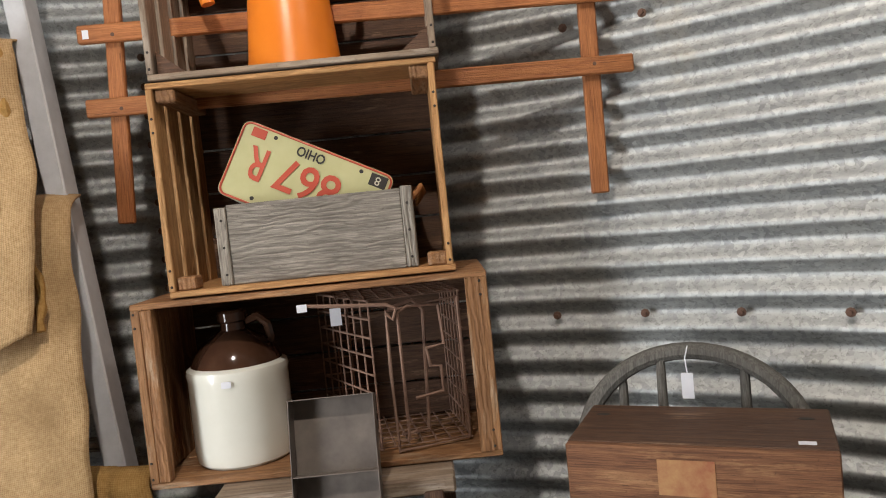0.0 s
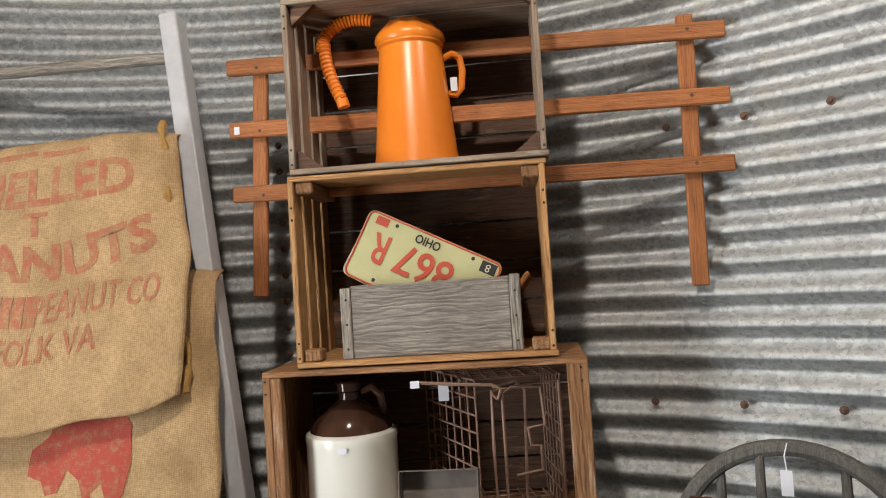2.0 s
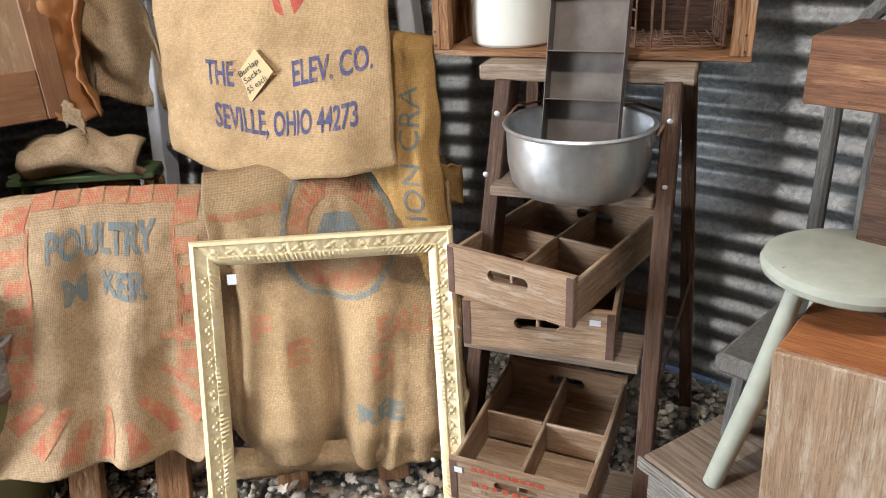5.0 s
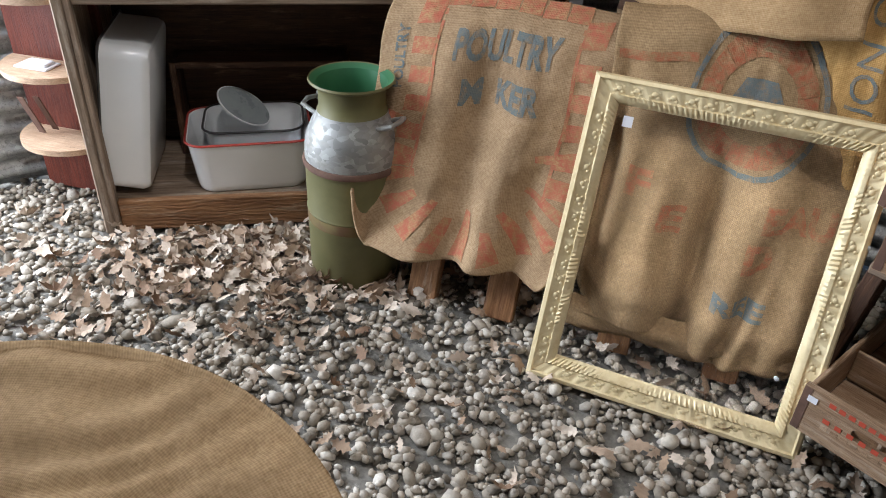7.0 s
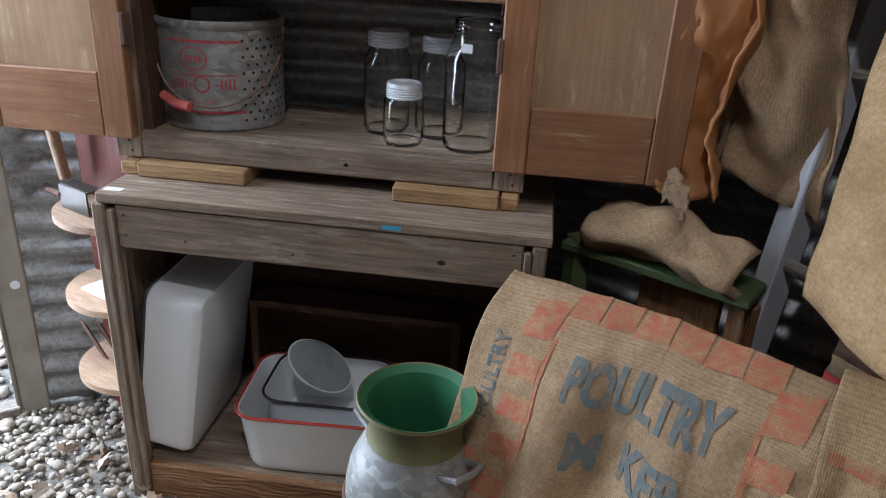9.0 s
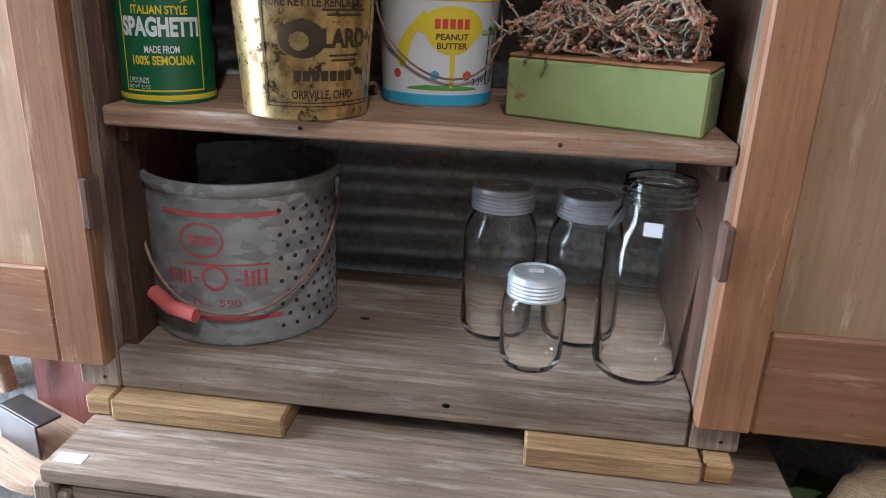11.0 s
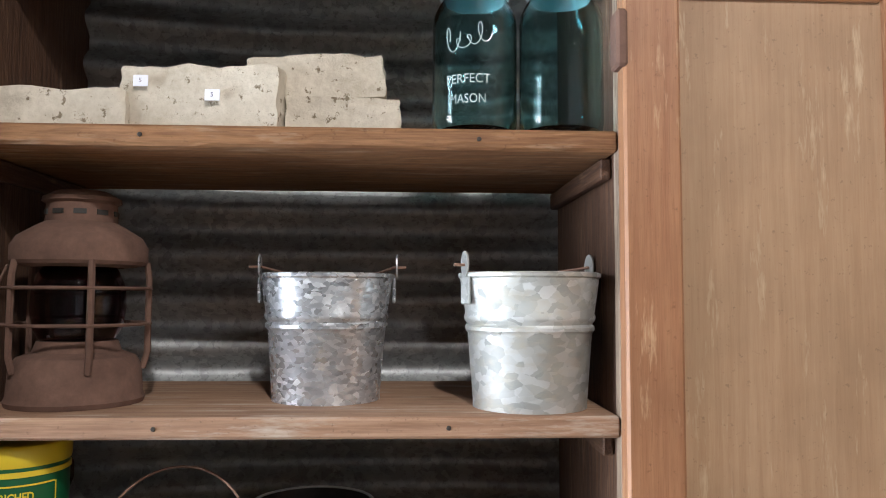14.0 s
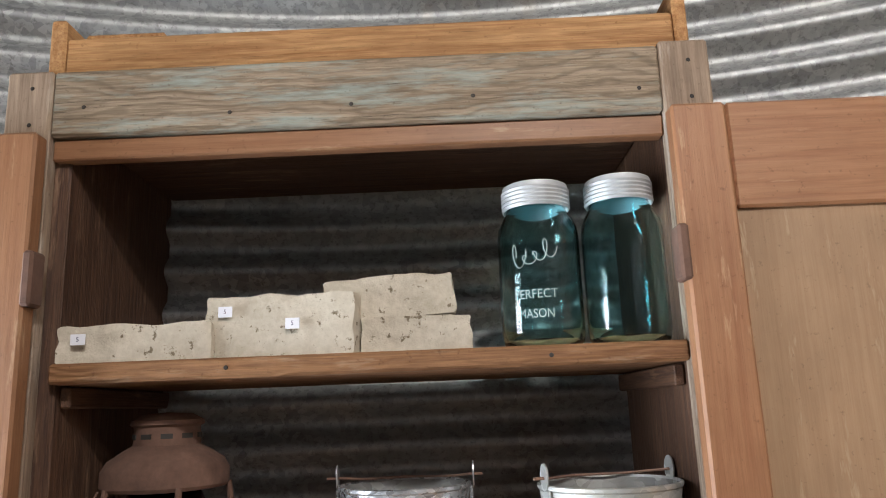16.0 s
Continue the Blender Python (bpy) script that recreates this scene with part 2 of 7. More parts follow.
def weave(name, light, dark, ink=None, worn=0.5, tint=None):
    """Burlap: crossing threads, slubs and stains; with ink, worn print on it."""
    m, nt, b = graph(name)
    uv = coords(nt, uv=True, jitter=False) if ink is None else coords(nt, jitter=False)
    hs = []
    for d in ("X", "Y" if ink is None else "Z"):
        wv = node(nt, "TexWave", Scale=95.0, Distortion=2.2, Detail=1.0)
        wv.bands_direction = d
        wv.inputs["Detail Scale"].default_value = 0.4
        nt.links.new(uv, wv.inputs["Vector"])
        hs.append(wv.outputs["Fac"])
    h = mix(nt, 0.5, hs[0], hs[1])
    v = coords(nt)
    slub = noise_tex(nt, v, 160, 2)
    blot = noise_tex(nt, v, 9, 5, 0.65)
    c = ramp(nt, mix(nt, 0.70, h, slub), [(0.20, dark), (0.76, light)])
    fleck = noise_tex(nt, coords(nt, (1, 1, 2.5)), 55, 5, 0.75)
    c = mix(nt, ramp(nt, fleck, [(0.56, (0, 0, 0)), (0.72, (0.3, 0.3, 0.3))]), c, tuple(x * 0.8 for x in dark))
    c = mix(nt, ramp(nt, blot, [(0.40, (0, 0, 0)), (0.75, (0.65, 0.65, 0.65))]), c, tuple(x * 0.6 for x in dark))
    if ink:
        w = noise_tex(nt, v, 60, 5, 0.7)
        c = mix(nt, ramp(nt, w, [(worn - 0.12, (0.12, 0.12, 0.12)), (worn + 0.12, (0.92, 0.92, 0.92))]), c, ink)
    nt.links.new(c, b.inputs["Base Color"])
    b.inputs["Roughness"].default_value = 0.95
    b.inputs["Specular IOR Level"].default_value = 0.1
    bump(nt, b, mix(nt, 0.7, h, slub), 0.7, 0.0025)
    return m


def glass(name, color, rough=0.0):
    m, nt, b = graph(name)
    b.inputs["Base Color"].default_value = (*color, 1)
    b.inputs["Transmission Weight"].default_value = 1.0
    b.inputs["IOR"].default_value = 1.45
    n = noise_tex(nt, coords(nt), 18, 2)
    b.inputs["Roughness"].default_value = rough
    bump(nt, b, n, 0.05, 0.004)
    return m


def steel_wall():
    m, nt, b = graph("galvanised_sheet")
    v = coords(nt, jitter=False)
    sp = node(nt, "TexVoronoi", Scale=90.0)
    nt.links.new(v, sp.inputs["Vector"])
    sg = nt.nodes.new("ShaderNodeSeparateColor")
    nt.links.new(sp.outputs["Color"], sg.inputs[0])
    n1 = noise_tex(nt, v, 6, 6, 0.65)
    n2 = noise_tex(nt, v, 110, 5, 0.75)
    c = ramp(nt, sg.outputs[0], [(0.0, (0.28, 0.29, 0.295)), (1.0, (0.48, 0.49, 0.49))])
    c = mix(nt, ramp(nt, n1, [(0.4, (0, 0, 0)), (0.7, (0.6, 0.6, 0.6))]), c, (0.48, 0.48, 0.455))
    c = mix(nt, ramp(nt, n2, [(0.53, (0, 0, 0)), (0.66, (0.75, 0.75, 0.75))]), c, (0.20, 0.20, 0.19))
    drt = noise_tex(nt, coords(nt, (1, 1, 4), jitter=False), 30, 6, 0.75)
    c = mix(nt, ramp(nt, drt, [(0.56, (0, 0, 0)), (0.70, (0.5, 0.5, 0.5))]), c, (0.17, 0.16, 0.14))
    st = noise_tex(nt, coords(nt, (3, 3, 0.5), jitter=False), 2.5, 5, 0.6)
    c = mix(nt, ramp(nt, st, [(0.62, (0, 0, 0)), (0.75, (0.45, 0.45, 0.45))]), c, (0.45, 0.39, 0.30))
    nt.links.new(c, b.inputs["Base Color"])
    b.inputs["Metallic"].default_value = 0.72
    nt.links.new(ramp(nt, n2, [(0.3, (0.46,) * 3), (0.7, (0.62,) * 3)]), b.inputs["Roughness"])
    bump(nt, b, n2, 0.12, 0.001)
    return m


def pebbles_mat(name, stops, rough=0.75, scale=60):
    m, nt, b = graph(name)
    ge = nt.nodes.new("ShaderNodeNewGeometry")
    c = ramp(nt, ge.outputs["Random Per Island"], stops)
    n = noise_tex(nt, coords(nt, jitter=False), scale, 5, 0.7)
    c = mix(nt, 0.6, c, ramp(nt, n, [(0.3, (0.35, 0.33, 0.30)), (0.7, (1, 1, 1))]), "MULTIPLY")
    nt.links.new(c, b.inputs["Base Color"])
    b.inputs["Roughness"].default_value = rough
    b.inputs["Specular IOR Level"].default_value = 0.3
    bump(nt, b, n, 0.3, 0.001)
    return m


def spangle(name, lo, hi, rough, patches, scale=85.0, top=(0.93, 0.94, 0.95), relief=0.45):
    """Hot-dip zinc: angular crystals that shine apart, with dull rubbed patches."""
    m, nt, b = graph(name)
    v = coords(nt, (1, 1, 1.6))
    warp = nt.nodes.new("ShaderNodeVectorMath")
    warp.operation = "MULTIPLY_ADD"
    nz = node(nt, "TexNoise", Scale=45.0, Detail=3.0)
    nt.links.new(v, nz.inputs["Vector"])
    nt.links.new(nz.outputs["Color"], warp.inputs[0])
    warp.inputs[1].default_value = (0.018, 0.018, 0.018)
    nt.links.new(v, warp.inputs[2])
    vo = node(nt, "TexVoronoi", Scale=scale)
    nt.links.new(warp.outputs[0], vo.inputs["Vector"])
    sp = nt.nodes.new("ShaderNodeSeparateColor")
    nt.links.new(vo.outputs["Color"], sp.inputs[0])
    c = ramp(nt, sp.outputs[0], [(0.0, lo), (0.7, hi), (1.0, top)])
    n = noise_tex(nt, v, 24, 5, 0.7)
    c = mix(nt, ramp(nt, n, [(0.48, (0, 0, 0)), (0.66, (0.75, 0.75, 0.75))]), c, patches)
    nt.links.new(c, b.inputs["Base Color"])
    nt.links.new(ramp(nt, sp.outputs[1], [(0.0, (rough,) * 3), (1.0, (rough + 0.3,) * 3)]), b.inputs["Roughness"])
    b.inputs["Metallic"].default_value = 0.7
    bump(nt, b, mix(nt, 0.4, sp.outputs[2], n), relief, 0.0015)
    return m


STEEL = steel_wall()
PINE = {a: wood("pine_" + a, (0.62, 0.36, 0.16), (0.36, 0.165, 0.06), a, swirl=0.18, fine=0.7) for a in "xyz"}
OLDPINE = {a: wood("old_pine_" + a, (0.42, 0.22, 0.10), (0.20, 0.09, 0.04), a, wear=0.3, worn=(0.42, 0.30, 0.2), swirl=0.15, fine=0.7) for a in "xyz"}
SLATWOOD = {a: wood("rack_wood_" + a, (0.55, 0.22, 0.08), (0.30, 0.10, 0.035), a, rough=0.55) for a in "xyz"}
GREYWOOD = {a: wood("weathered_" + a, (0.47, 0.425, 0.37), (0.20, 0.175, 0.15), a, rough=0.85, ring=1.6, swirl=0.38) for a in "xyz"}
BROWNWOOD = {a: wood("dusty_brown_" + a, (0.37, 0.28, 0.205), (0.17, 0.12, 0.085), a, rough=0.8, wear=0.35, worn=(0.42, 0.36, 0.30), fine=0.4, relief=0.6) for a in "xyz"}
CABWOOD = {a: wood("cabinet_wood_" + a, (0.36, 0.185, 0.095), (0.27, 0.125, 0.062), a, rough=0.45, wear=0.10, worn=(0.48, 0.31, 0.18), fine=0.35, relief=0.35) for a in "xyz"}
PANELWOOD = wood("panel_wood", (0.46, 0.30, 0.18), (0.38, 0.235, 0.135), "z", rough=0.5, wear=0.12, worn=(0.54, 0.40, 0.26), fine=0.22, relief=0.3)
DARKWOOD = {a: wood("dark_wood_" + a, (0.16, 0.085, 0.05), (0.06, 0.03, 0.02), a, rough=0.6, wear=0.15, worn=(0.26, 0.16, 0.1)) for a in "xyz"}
PAINTWOOD = wood("washed_board", (0.46, 0.36, 0.26), (0.22, 0.16, 0.10), "x", rough=0.75, wear=0.5, worn=(0.36, 0.42, 0.38), ring=0.7, swirl=0.5)
SHELFWOOD = {a: wood("shelf_wood_" + a, (0.43, 0.275, 0.18), (0.25, 0.14, 0.085), a, rough=0.75, wear=0.3, worn=(0.46, 0.39, 0.32), fine=0.4, swirl=0.08, relief=0.5) for a in "xyz"}
GREYPAINT = coat("grey_paint_rail", (0.44, 0.44, 0.46), (0.56, 0.56, 0.58), 40, 0.6, spots=(0.2, 0.18, 0.16), spot_at=0.7)
BLOCKWOOD = wood("fresh_block", (0.60, 0.40, 0.20), (0.34, 0.19, 0.08), "x", wear=0.2, worn=(0.25, 0.16, 0.1))
BURLAP = weave("burlap", (0.60, 0.42, 0.235), (0.34, 0.205, 0.095))
BURLAP_OLD = weave("burlap_brown", (0.52, 0.37, 0.225), (0.26, 0.165, 0.09))
BURLAP_FEED = weave("burlap_tan", (0.44, 0.305, 0.17), (0.22, 0.14, 0.07))
BURLAP_GOLD = weave("burlap_gold", (0.58, 0.36, 0.14), (0.34, 0.19, 0.06))
INK_RED = weave("ink_red", (0.50, 0.33, 0.18), (0.30, 0.18, 0.08), ink=(0.44, 0.075, 0.06), worn=0.40)
INK_PALE = weave("ink_pale_red", (0.54, 0.37, 0.20), (0.33, 0.20, 0.09), ink=(0.44, 0.13, 0.085), worn=0.49)
INK_FADED = weave("ink_faded_red", (0.44, 0.30, 0.17), (0.24, 0.15, 0.07), ink=(0.38, 0.11, 0.06), worn=0.53)
INK_BLUE = weave("ink_blue", (0.50, 0.35, 0.20), (0.30, 0.18, 0.08), ink=(0.065, 0.075, 0.17), worn=0.36)
INK_TEAL = weave("ink_teal", (0.46, 0.32, 0.18), (0.28, 0.17, 0.08), ink=(0.13, 0.165, 0.175), worn=0.41)
WHITE_ENAMEL = coat("white_enamel", (0.82, 0.84, 0.86), (0.88, 0.89, 0.90), 12, 0.16, bumps=0.02, spots=(0.09, 0.06, 0.05), spot_at=0.79)
BLACK_RIM = coat("black_rim", (0.02, 0.02, 0.02), (0.05, 0.04, 0.04), 30, 0.3)
RED_RIM = coat("red_rim", (0.40, 0.04, 0.03), (0.5, 0.07, 0.05), 30, 0.3)
CREAM_GLAZE = coat("cream_glaze", (0.70, 0.69, 0.60), (0.78, 0.77, 0.70), 10, 0.12, bumps=0.01, spots=(0.3, 0.25, 0.18), spot_at=0.8)
BROWN_GLAZE = coat("brown_glaze", (0.035, 0.016, 0.01), (0.075, 0.035, 0.02), 20, 0.1, bumps=0.02)
ORANGE = coat("orange_enamel", (0.72, 0.185, 0.015), (0.80, 0.23, 0.02), 14, 0.28, bumps=0.02, spots=(0.35, 0.1, 0.02), spot_at=0.8)
ALU = coat("aluminium", (0.52, 0.53, 0.54), (0.70, 0.71, 0.72), 60, 0.32, metal=0.9, bumps=0.1, spots=(0.28, 0.27, 0.26), spot_at=0.72)
GALV_OLD = spangle("old_galvanised", (0.27, 0.27, 0.265), (0.38, 0.38, 0.37), 0.5, (0.33, 0.32, 0.29), 55.0, (0.46, 0.47, 0.46), 0.12)
RUST = coat("rust", (0.085, 0.045, 0.032), (0.19, 0.11, 0.08), 60, 0.85, metal=0.1, bumps=0.4)
WIRE = coat("rusty_wire", (0.20, 0.115, 0.085), (0.36, 0.23, 0.17), 90, 0.7, metal=0.4, bumps=0.3)
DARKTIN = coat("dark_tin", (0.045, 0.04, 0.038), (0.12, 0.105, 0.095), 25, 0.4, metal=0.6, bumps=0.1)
OLIVE = coat("olive_paint", (0.105, 0.10, 0.038), (0.17, 0.155, 0.064), 18, 0.5, bumps=0.1, spots=(0.12, 0.06, 0.035), spot_at=0.66)
GREEN_IN = coat("bright_green_paint", (0.022, 0.11, 0.045), (0.04, 0.165, 0.068), 14, 0.5, bumps=0.1)
GREEN_WORN = coat("worn_green_paint", (0.21, 0.27, 0.085), (0.32, 0.36, 0.15), 26, 0.7, bumps=0.3, spots=(0.26, 0.12, 0.06), spot_at=0.62)
GOLD = coat("gilt", (0.66, 0.52, 0.28), (0.84, 0.72, 0.46), 70, 0.42, metal=0.2, bumps=0.3, spots=(0.22, 0.13, 0.03), spot_at=0.72)
GOLD_TIN = coat("gold_tin", (0.24, 0.145, 0.05), (0.80, 0.60, 0.27), 70, 0.26, metal=0.75, bumps=0.08, spots=(0.09, 0.05, 0.02), spot_at=0.56)
PLASTER = coat("plaster_block", (0.47, 0.415, 0.325), (0.66, 0.60, 0.50), 110, 0.95, bumps=1.0, spots=(0.20, 0.16, 0.11), spot_at=0.585, spec=0.1)
PAPER = coat("white_label", (0.72, 0.72, 0.78), (0.80, 0.80, 0.85), 60, 0.7, bumps=0.0)
TAGPAPER = coat("brown_tag", (0.58, 0.42, 0.22), (0.66, 0.50, 0.28), 40, 0.85, bumps=0.05)
INK = coat("black_ink", (0.02, 0.018, 0.015), (0.04, 0.035, 0.03), 40, 0.6, bumps=0.0)
MAROON = wood("maroon_board", (0.20, 0.05, 0.03), (0.10, 0.025, 0.018), "z", rough=0.5)
PALEWOOD = wood("pale_shelf", (0.66, 0.48, 0.34), (0.48, 0.31, 0.2), "x", rough=0.7)
CLEAR = glass("clear_glass", (0.97, 0.985, 0.98))
AQUA = glass("aqua_glass", (0.58, 0.84, 0.86))
RUBY = glass("dark_ruby_glass", (0.20, 0.06, 0.09))
LEATHER = coat("tan_leather", (0.24, 0.09, 0.025), (0.42, 0.18, 0.055), 20, 0.55, bumps=0.25)
TRAYTIN = coat("tray_tin", (0.12, 0.10, 0.09), (0.25, 0.21, 0.18), 22, 0.45, metal=0.35, bumps=0.1)
ZINC = coat("zinc_lid", (0.50, 0.53, 0.55), (0.68, 0.70, 0.72), 60, 0.45, metal=0.5, bumps=0.15)

# ---- setting: ground, round corrugated wall, roof ----
bm = bmesh.new()
lathe([(0, -0.012), (1.0, -0.012), (2.2, -0.012), (6, -0.012), (30, -0.012), (200, -0.012), (900, -0.012)], 64, bm)
GROUNDMAT = coat("gravel_bed", (0.10, 0.095, 0.085), (0.30, 0.28, 0.25), 70, 0.95, bumps=0.8, spots=(0.42, 0.40, 0.37), spot_at=0.6, spec=0.15)
solo("ground", bm, GROUNDMAT, pose(CX, CY, 0), "grey river gravel ground inside and outside the bin", "ground", kind="structure")

PITCH, AMP = 0.068, 0.0120
DOOR0, DOOR1 = math.atan2(-0.03 - CY, -2.42 - CX), math.atan2(-0.95 - CY, -2.32 - CX)


def corrugated(name, a0, a1, z0, z1, seg, label, material=None):
    """A bent corrugated sheet between two angles, with a real thickness."""
    rows_, cols = int((z1 - z0) / PITCH * 8), seg
    verts, faces = [], []
    for s, off in ((0, 0.0), (1, 0.003)):
        for j in range(rows_ + 1):
            z = z0 + (z1 - z0) * j / rows_
            r = R + AMP * math.cos(2 * math.pi * z / PITCH) + off
            for i in range(cols + 1):
                a = a0 + (a1 - a0) * i / cols
                verts.append((CX + r * math.cos(a), CY + r * math.sin(a), z))
    w = cols + 1
    n = w * (rows_ + 1)
    for j in range(rows_):
        for i in range(cols):
            q = (j * w + i, j * w + i + 1, (j + 1) * w + i + 1, (j + 1) * w + i)
            faces.append(q)
            faces.append(tuple(n + k for k in reversed(q)))
    for j in range(rows_):
        for i in (0, cols):
            faces.append((j * w + i, (j + 1) * w + i, n + (j + 1) * w + i, n + j * w + i))
    me = bpy.data.meshes.new(name)
    me.from_pydata(verts, [], faces)
    me.materials.append(material or STEEL)
    me.shade_smooth()
    return tagged(new(name, me), label, "wall", kind="structure")


if DOOR1 < 0:
    DOOR1 += 2 * math.pi
WALL_TOP = 2.72
# unseen wall half behind the viewer, coloured dark so less light bounces back
DARKSTEEL = coat("bounce_cut_sheet", (0.06, 0.055, 0.05), (0.14, 0.13, 0.12), 14, 0.7, metal=0.3, bumps=0.2)
BACK = radians(345)
corrugated("wall_back", DOOR1, BACK, 0.0, WALL_TOP, 70, "unseen corrugated steel bin wall behind the viewer, darkened to cut bounce", DARKSTEEL)
corrugated("wall_round", BACK, DOOR0 + 2 * math.pi, 0.0, WALL_TOP, 130, "curved galvanised corrugated steel bin wall with bolted seams")
corrugated("wall_over_door", DOOR0, DOOR1, 2.0, WALL_TOP, 24, "curved corrugated steel above the doorway")
# roof is out of view; its dark colour keeps fill light down
ROOF = coat("bounce_cut_roof", (0.05, 0.045, 0.042), (0.10, 0.09, 0.085), 20, 0.5, metal=0.6)
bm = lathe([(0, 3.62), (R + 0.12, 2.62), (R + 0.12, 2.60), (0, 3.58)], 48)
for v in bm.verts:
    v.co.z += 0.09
solo("ceiling", bm, ROOF, pose(CX, CY, 0), "unseen conical sheet steel bin roof, darkened to cut bounce", "ceiling", kind="structure")


# ---- crates stacked on the stepladder ----
def fruit_crate(m, w, h, d, woods, back_woods, label, solid_ends=False, blocks=True, gap=0.018):
    """A slatted crate on its side: origin at its front lower left corner, y to the back."""
    r = root("fruit_crate", m, label, "crate", "stacked crates")
    t = 0.011
    for z0 in (0.0, h - t):
        n = 2
        for k in range(n):
            a, b = d * k / n + 0.001, d * (k + 1) / n - 0.002
            part("floor_board" if z0 == 0 else "top_board", boxes(((0, a, z0), (w, b, z0 + t)), bevel=0.0015), woods["x"], r)
    for x0 in (0.0, w - 0.016):
        if solid_ends:
            for k in range(3):
                a, b = d * k / 3 + 0.001, d * (k + 1) / 3 - 0.002
                part("end_board", boxes(((x0, a, t), (x0 + 0.016, b, h - t)), bevel=0.0015), woods["z"], r)
            part("corner_post", boxes(((x0 - (0.0 if x0 else -0.017), 0.0, t + 0.001), (x0 + (0.016 if not x0 else 0.0) + (0.022 if not x0 else -0.022), 0.024, h - t - 0.001)), bevel=0.002), woods["z"], r)
        else:
            n = 4
            sw = (d - gap * (n - 1)) / n
            for k in range(n):
                a = k * (sw + gap)
                part("end_slat", boxes(((x0, a, t), (x0 + 0.012, a + sw, h - t)), bevel=0.0015), woods["z"], r)
    n = 4
    sh = (h - 2 * t - 0.005 * (n - 1)) / n
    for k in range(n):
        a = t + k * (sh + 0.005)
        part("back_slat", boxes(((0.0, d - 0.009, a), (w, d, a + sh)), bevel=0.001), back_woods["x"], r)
    if blocks:
        for x0, s in ((0.017, 1), (w - 0.017, -1)):
            for z0, q in ((t + 0.001, 1), (h - t - 0.001, -1)):
                bm = bmesh.new()
                vs = [bm.verts.new((x0 + s * a, y, z0 + q * b)) for y in (0.012, 0.032) for a, b in ((0, 0), (0.05, 0), (0, 0.04))]
                for f in ((0, 1, 2), (3, 5, 4), (0, 3, 4, 1), (1, 4, 5, 2), (2, 5, 3, 0)):
                    bm.faces.new([vs[i] for i in f])
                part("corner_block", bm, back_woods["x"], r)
    return r


CR_Y = 1.29
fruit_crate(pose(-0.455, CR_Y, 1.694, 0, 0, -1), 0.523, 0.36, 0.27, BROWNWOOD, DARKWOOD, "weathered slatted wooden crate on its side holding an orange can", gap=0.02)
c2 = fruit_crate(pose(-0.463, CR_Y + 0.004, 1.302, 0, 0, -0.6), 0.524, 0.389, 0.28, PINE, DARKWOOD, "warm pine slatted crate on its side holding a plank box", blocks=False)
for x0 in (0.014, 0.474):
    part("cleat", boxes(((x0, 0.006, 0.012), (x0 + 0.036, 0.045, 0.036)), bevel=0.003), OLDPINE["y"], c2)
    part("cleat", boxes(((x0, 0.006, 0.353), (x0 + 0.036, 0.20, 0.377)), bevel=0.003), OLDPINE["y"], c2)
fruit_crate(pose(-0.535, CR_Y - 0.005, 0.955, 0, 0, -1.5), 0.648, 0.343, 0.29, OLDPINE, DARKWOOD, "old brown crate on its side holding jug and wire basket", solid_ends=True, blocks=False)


# ---- orange can with a ribbed hose ----
def spout_can(m):
    r = root("spout_can", m, "tall orange enamel can with ribbed hose spout and handle", "can")
    part("body", lathe([(0.0, 0.0), (0.086, 0.0), (0.088, 0.004), (0.084, 0.03), (0.066, 0.235), (0.064, 0.245), (0.069, 0.25), (0.069, 0.256), (0.061, 0.258), (0, 0.25)], 48), ORANGE, r)
    bm = lathe([(0.070, 0.255), (0.073, 0.262), (0.071, 0.272), (0.060, 0.285), (0.045, 0.300), (0.02, 0.308), (0, 0.309)], 48)
    for v in bm.verts:
        a = math.atan2(v.co.y, v.co.x)
        rr = math.hypot(v.co.x, v.co.y)
        if 0.03 < rr < 0.07:
            v.co.z += 0.002 * math.cos(10 * a)
    part("lid", bm, ORANGE, r)
    pts, rad = [], []
    for k in range(140):
        s = k / 139
        if s < 0.6:
            a = math.pi / 2 * 0.75 + s / 0.6 * math.pi * 0.66
            p = (-0.105 + 0.075 * math.cos(a), -0.01, 0.258 + 0.055 * math.sin(a))
        else:
            q = (s - 0.6) / 0.4
            p = (-0.180 + 0.032 * q * q + 0.004, -0.01 - 0.02 * q, 0.270 - 0.125 * q)
        pts.append(p)
        rad.append(0.0115 + (0.0022 if k % 4 < 2 else 0))
    part("hose", tube(pts, rad, 10), ORANGE, r)
    part("nozzle", tube([pts[-1], (pts[-1][0] + 0.004, pts[-1][1], pts[-1][2] - 0.016)], 0.0128, 12), ORANGE, r)
    pts = [(0.064, 0, 0.222), (0.085, 0, 0.232), (0.100, 0, 0.222), (0.104, 0, 0.195), (0.100, 0, 0.160), (0.088, 0, 0.146), (0.073, 0, 0.150)]
    part("handle", tube(pts, 0.0075, 8), ORANGE, r)
    part("price_tag", boxes(((0.078, -0.012, 0.152), (0.092, -0.0112, 0.180)), bevel=0), PAPER, r, "small white paper price tag")
    return r


spout_can(pose(-0.207, CR_Y + 0.120, 1.7055, 0, 0, 4) @ Matrix.Scale(1.05, 4))

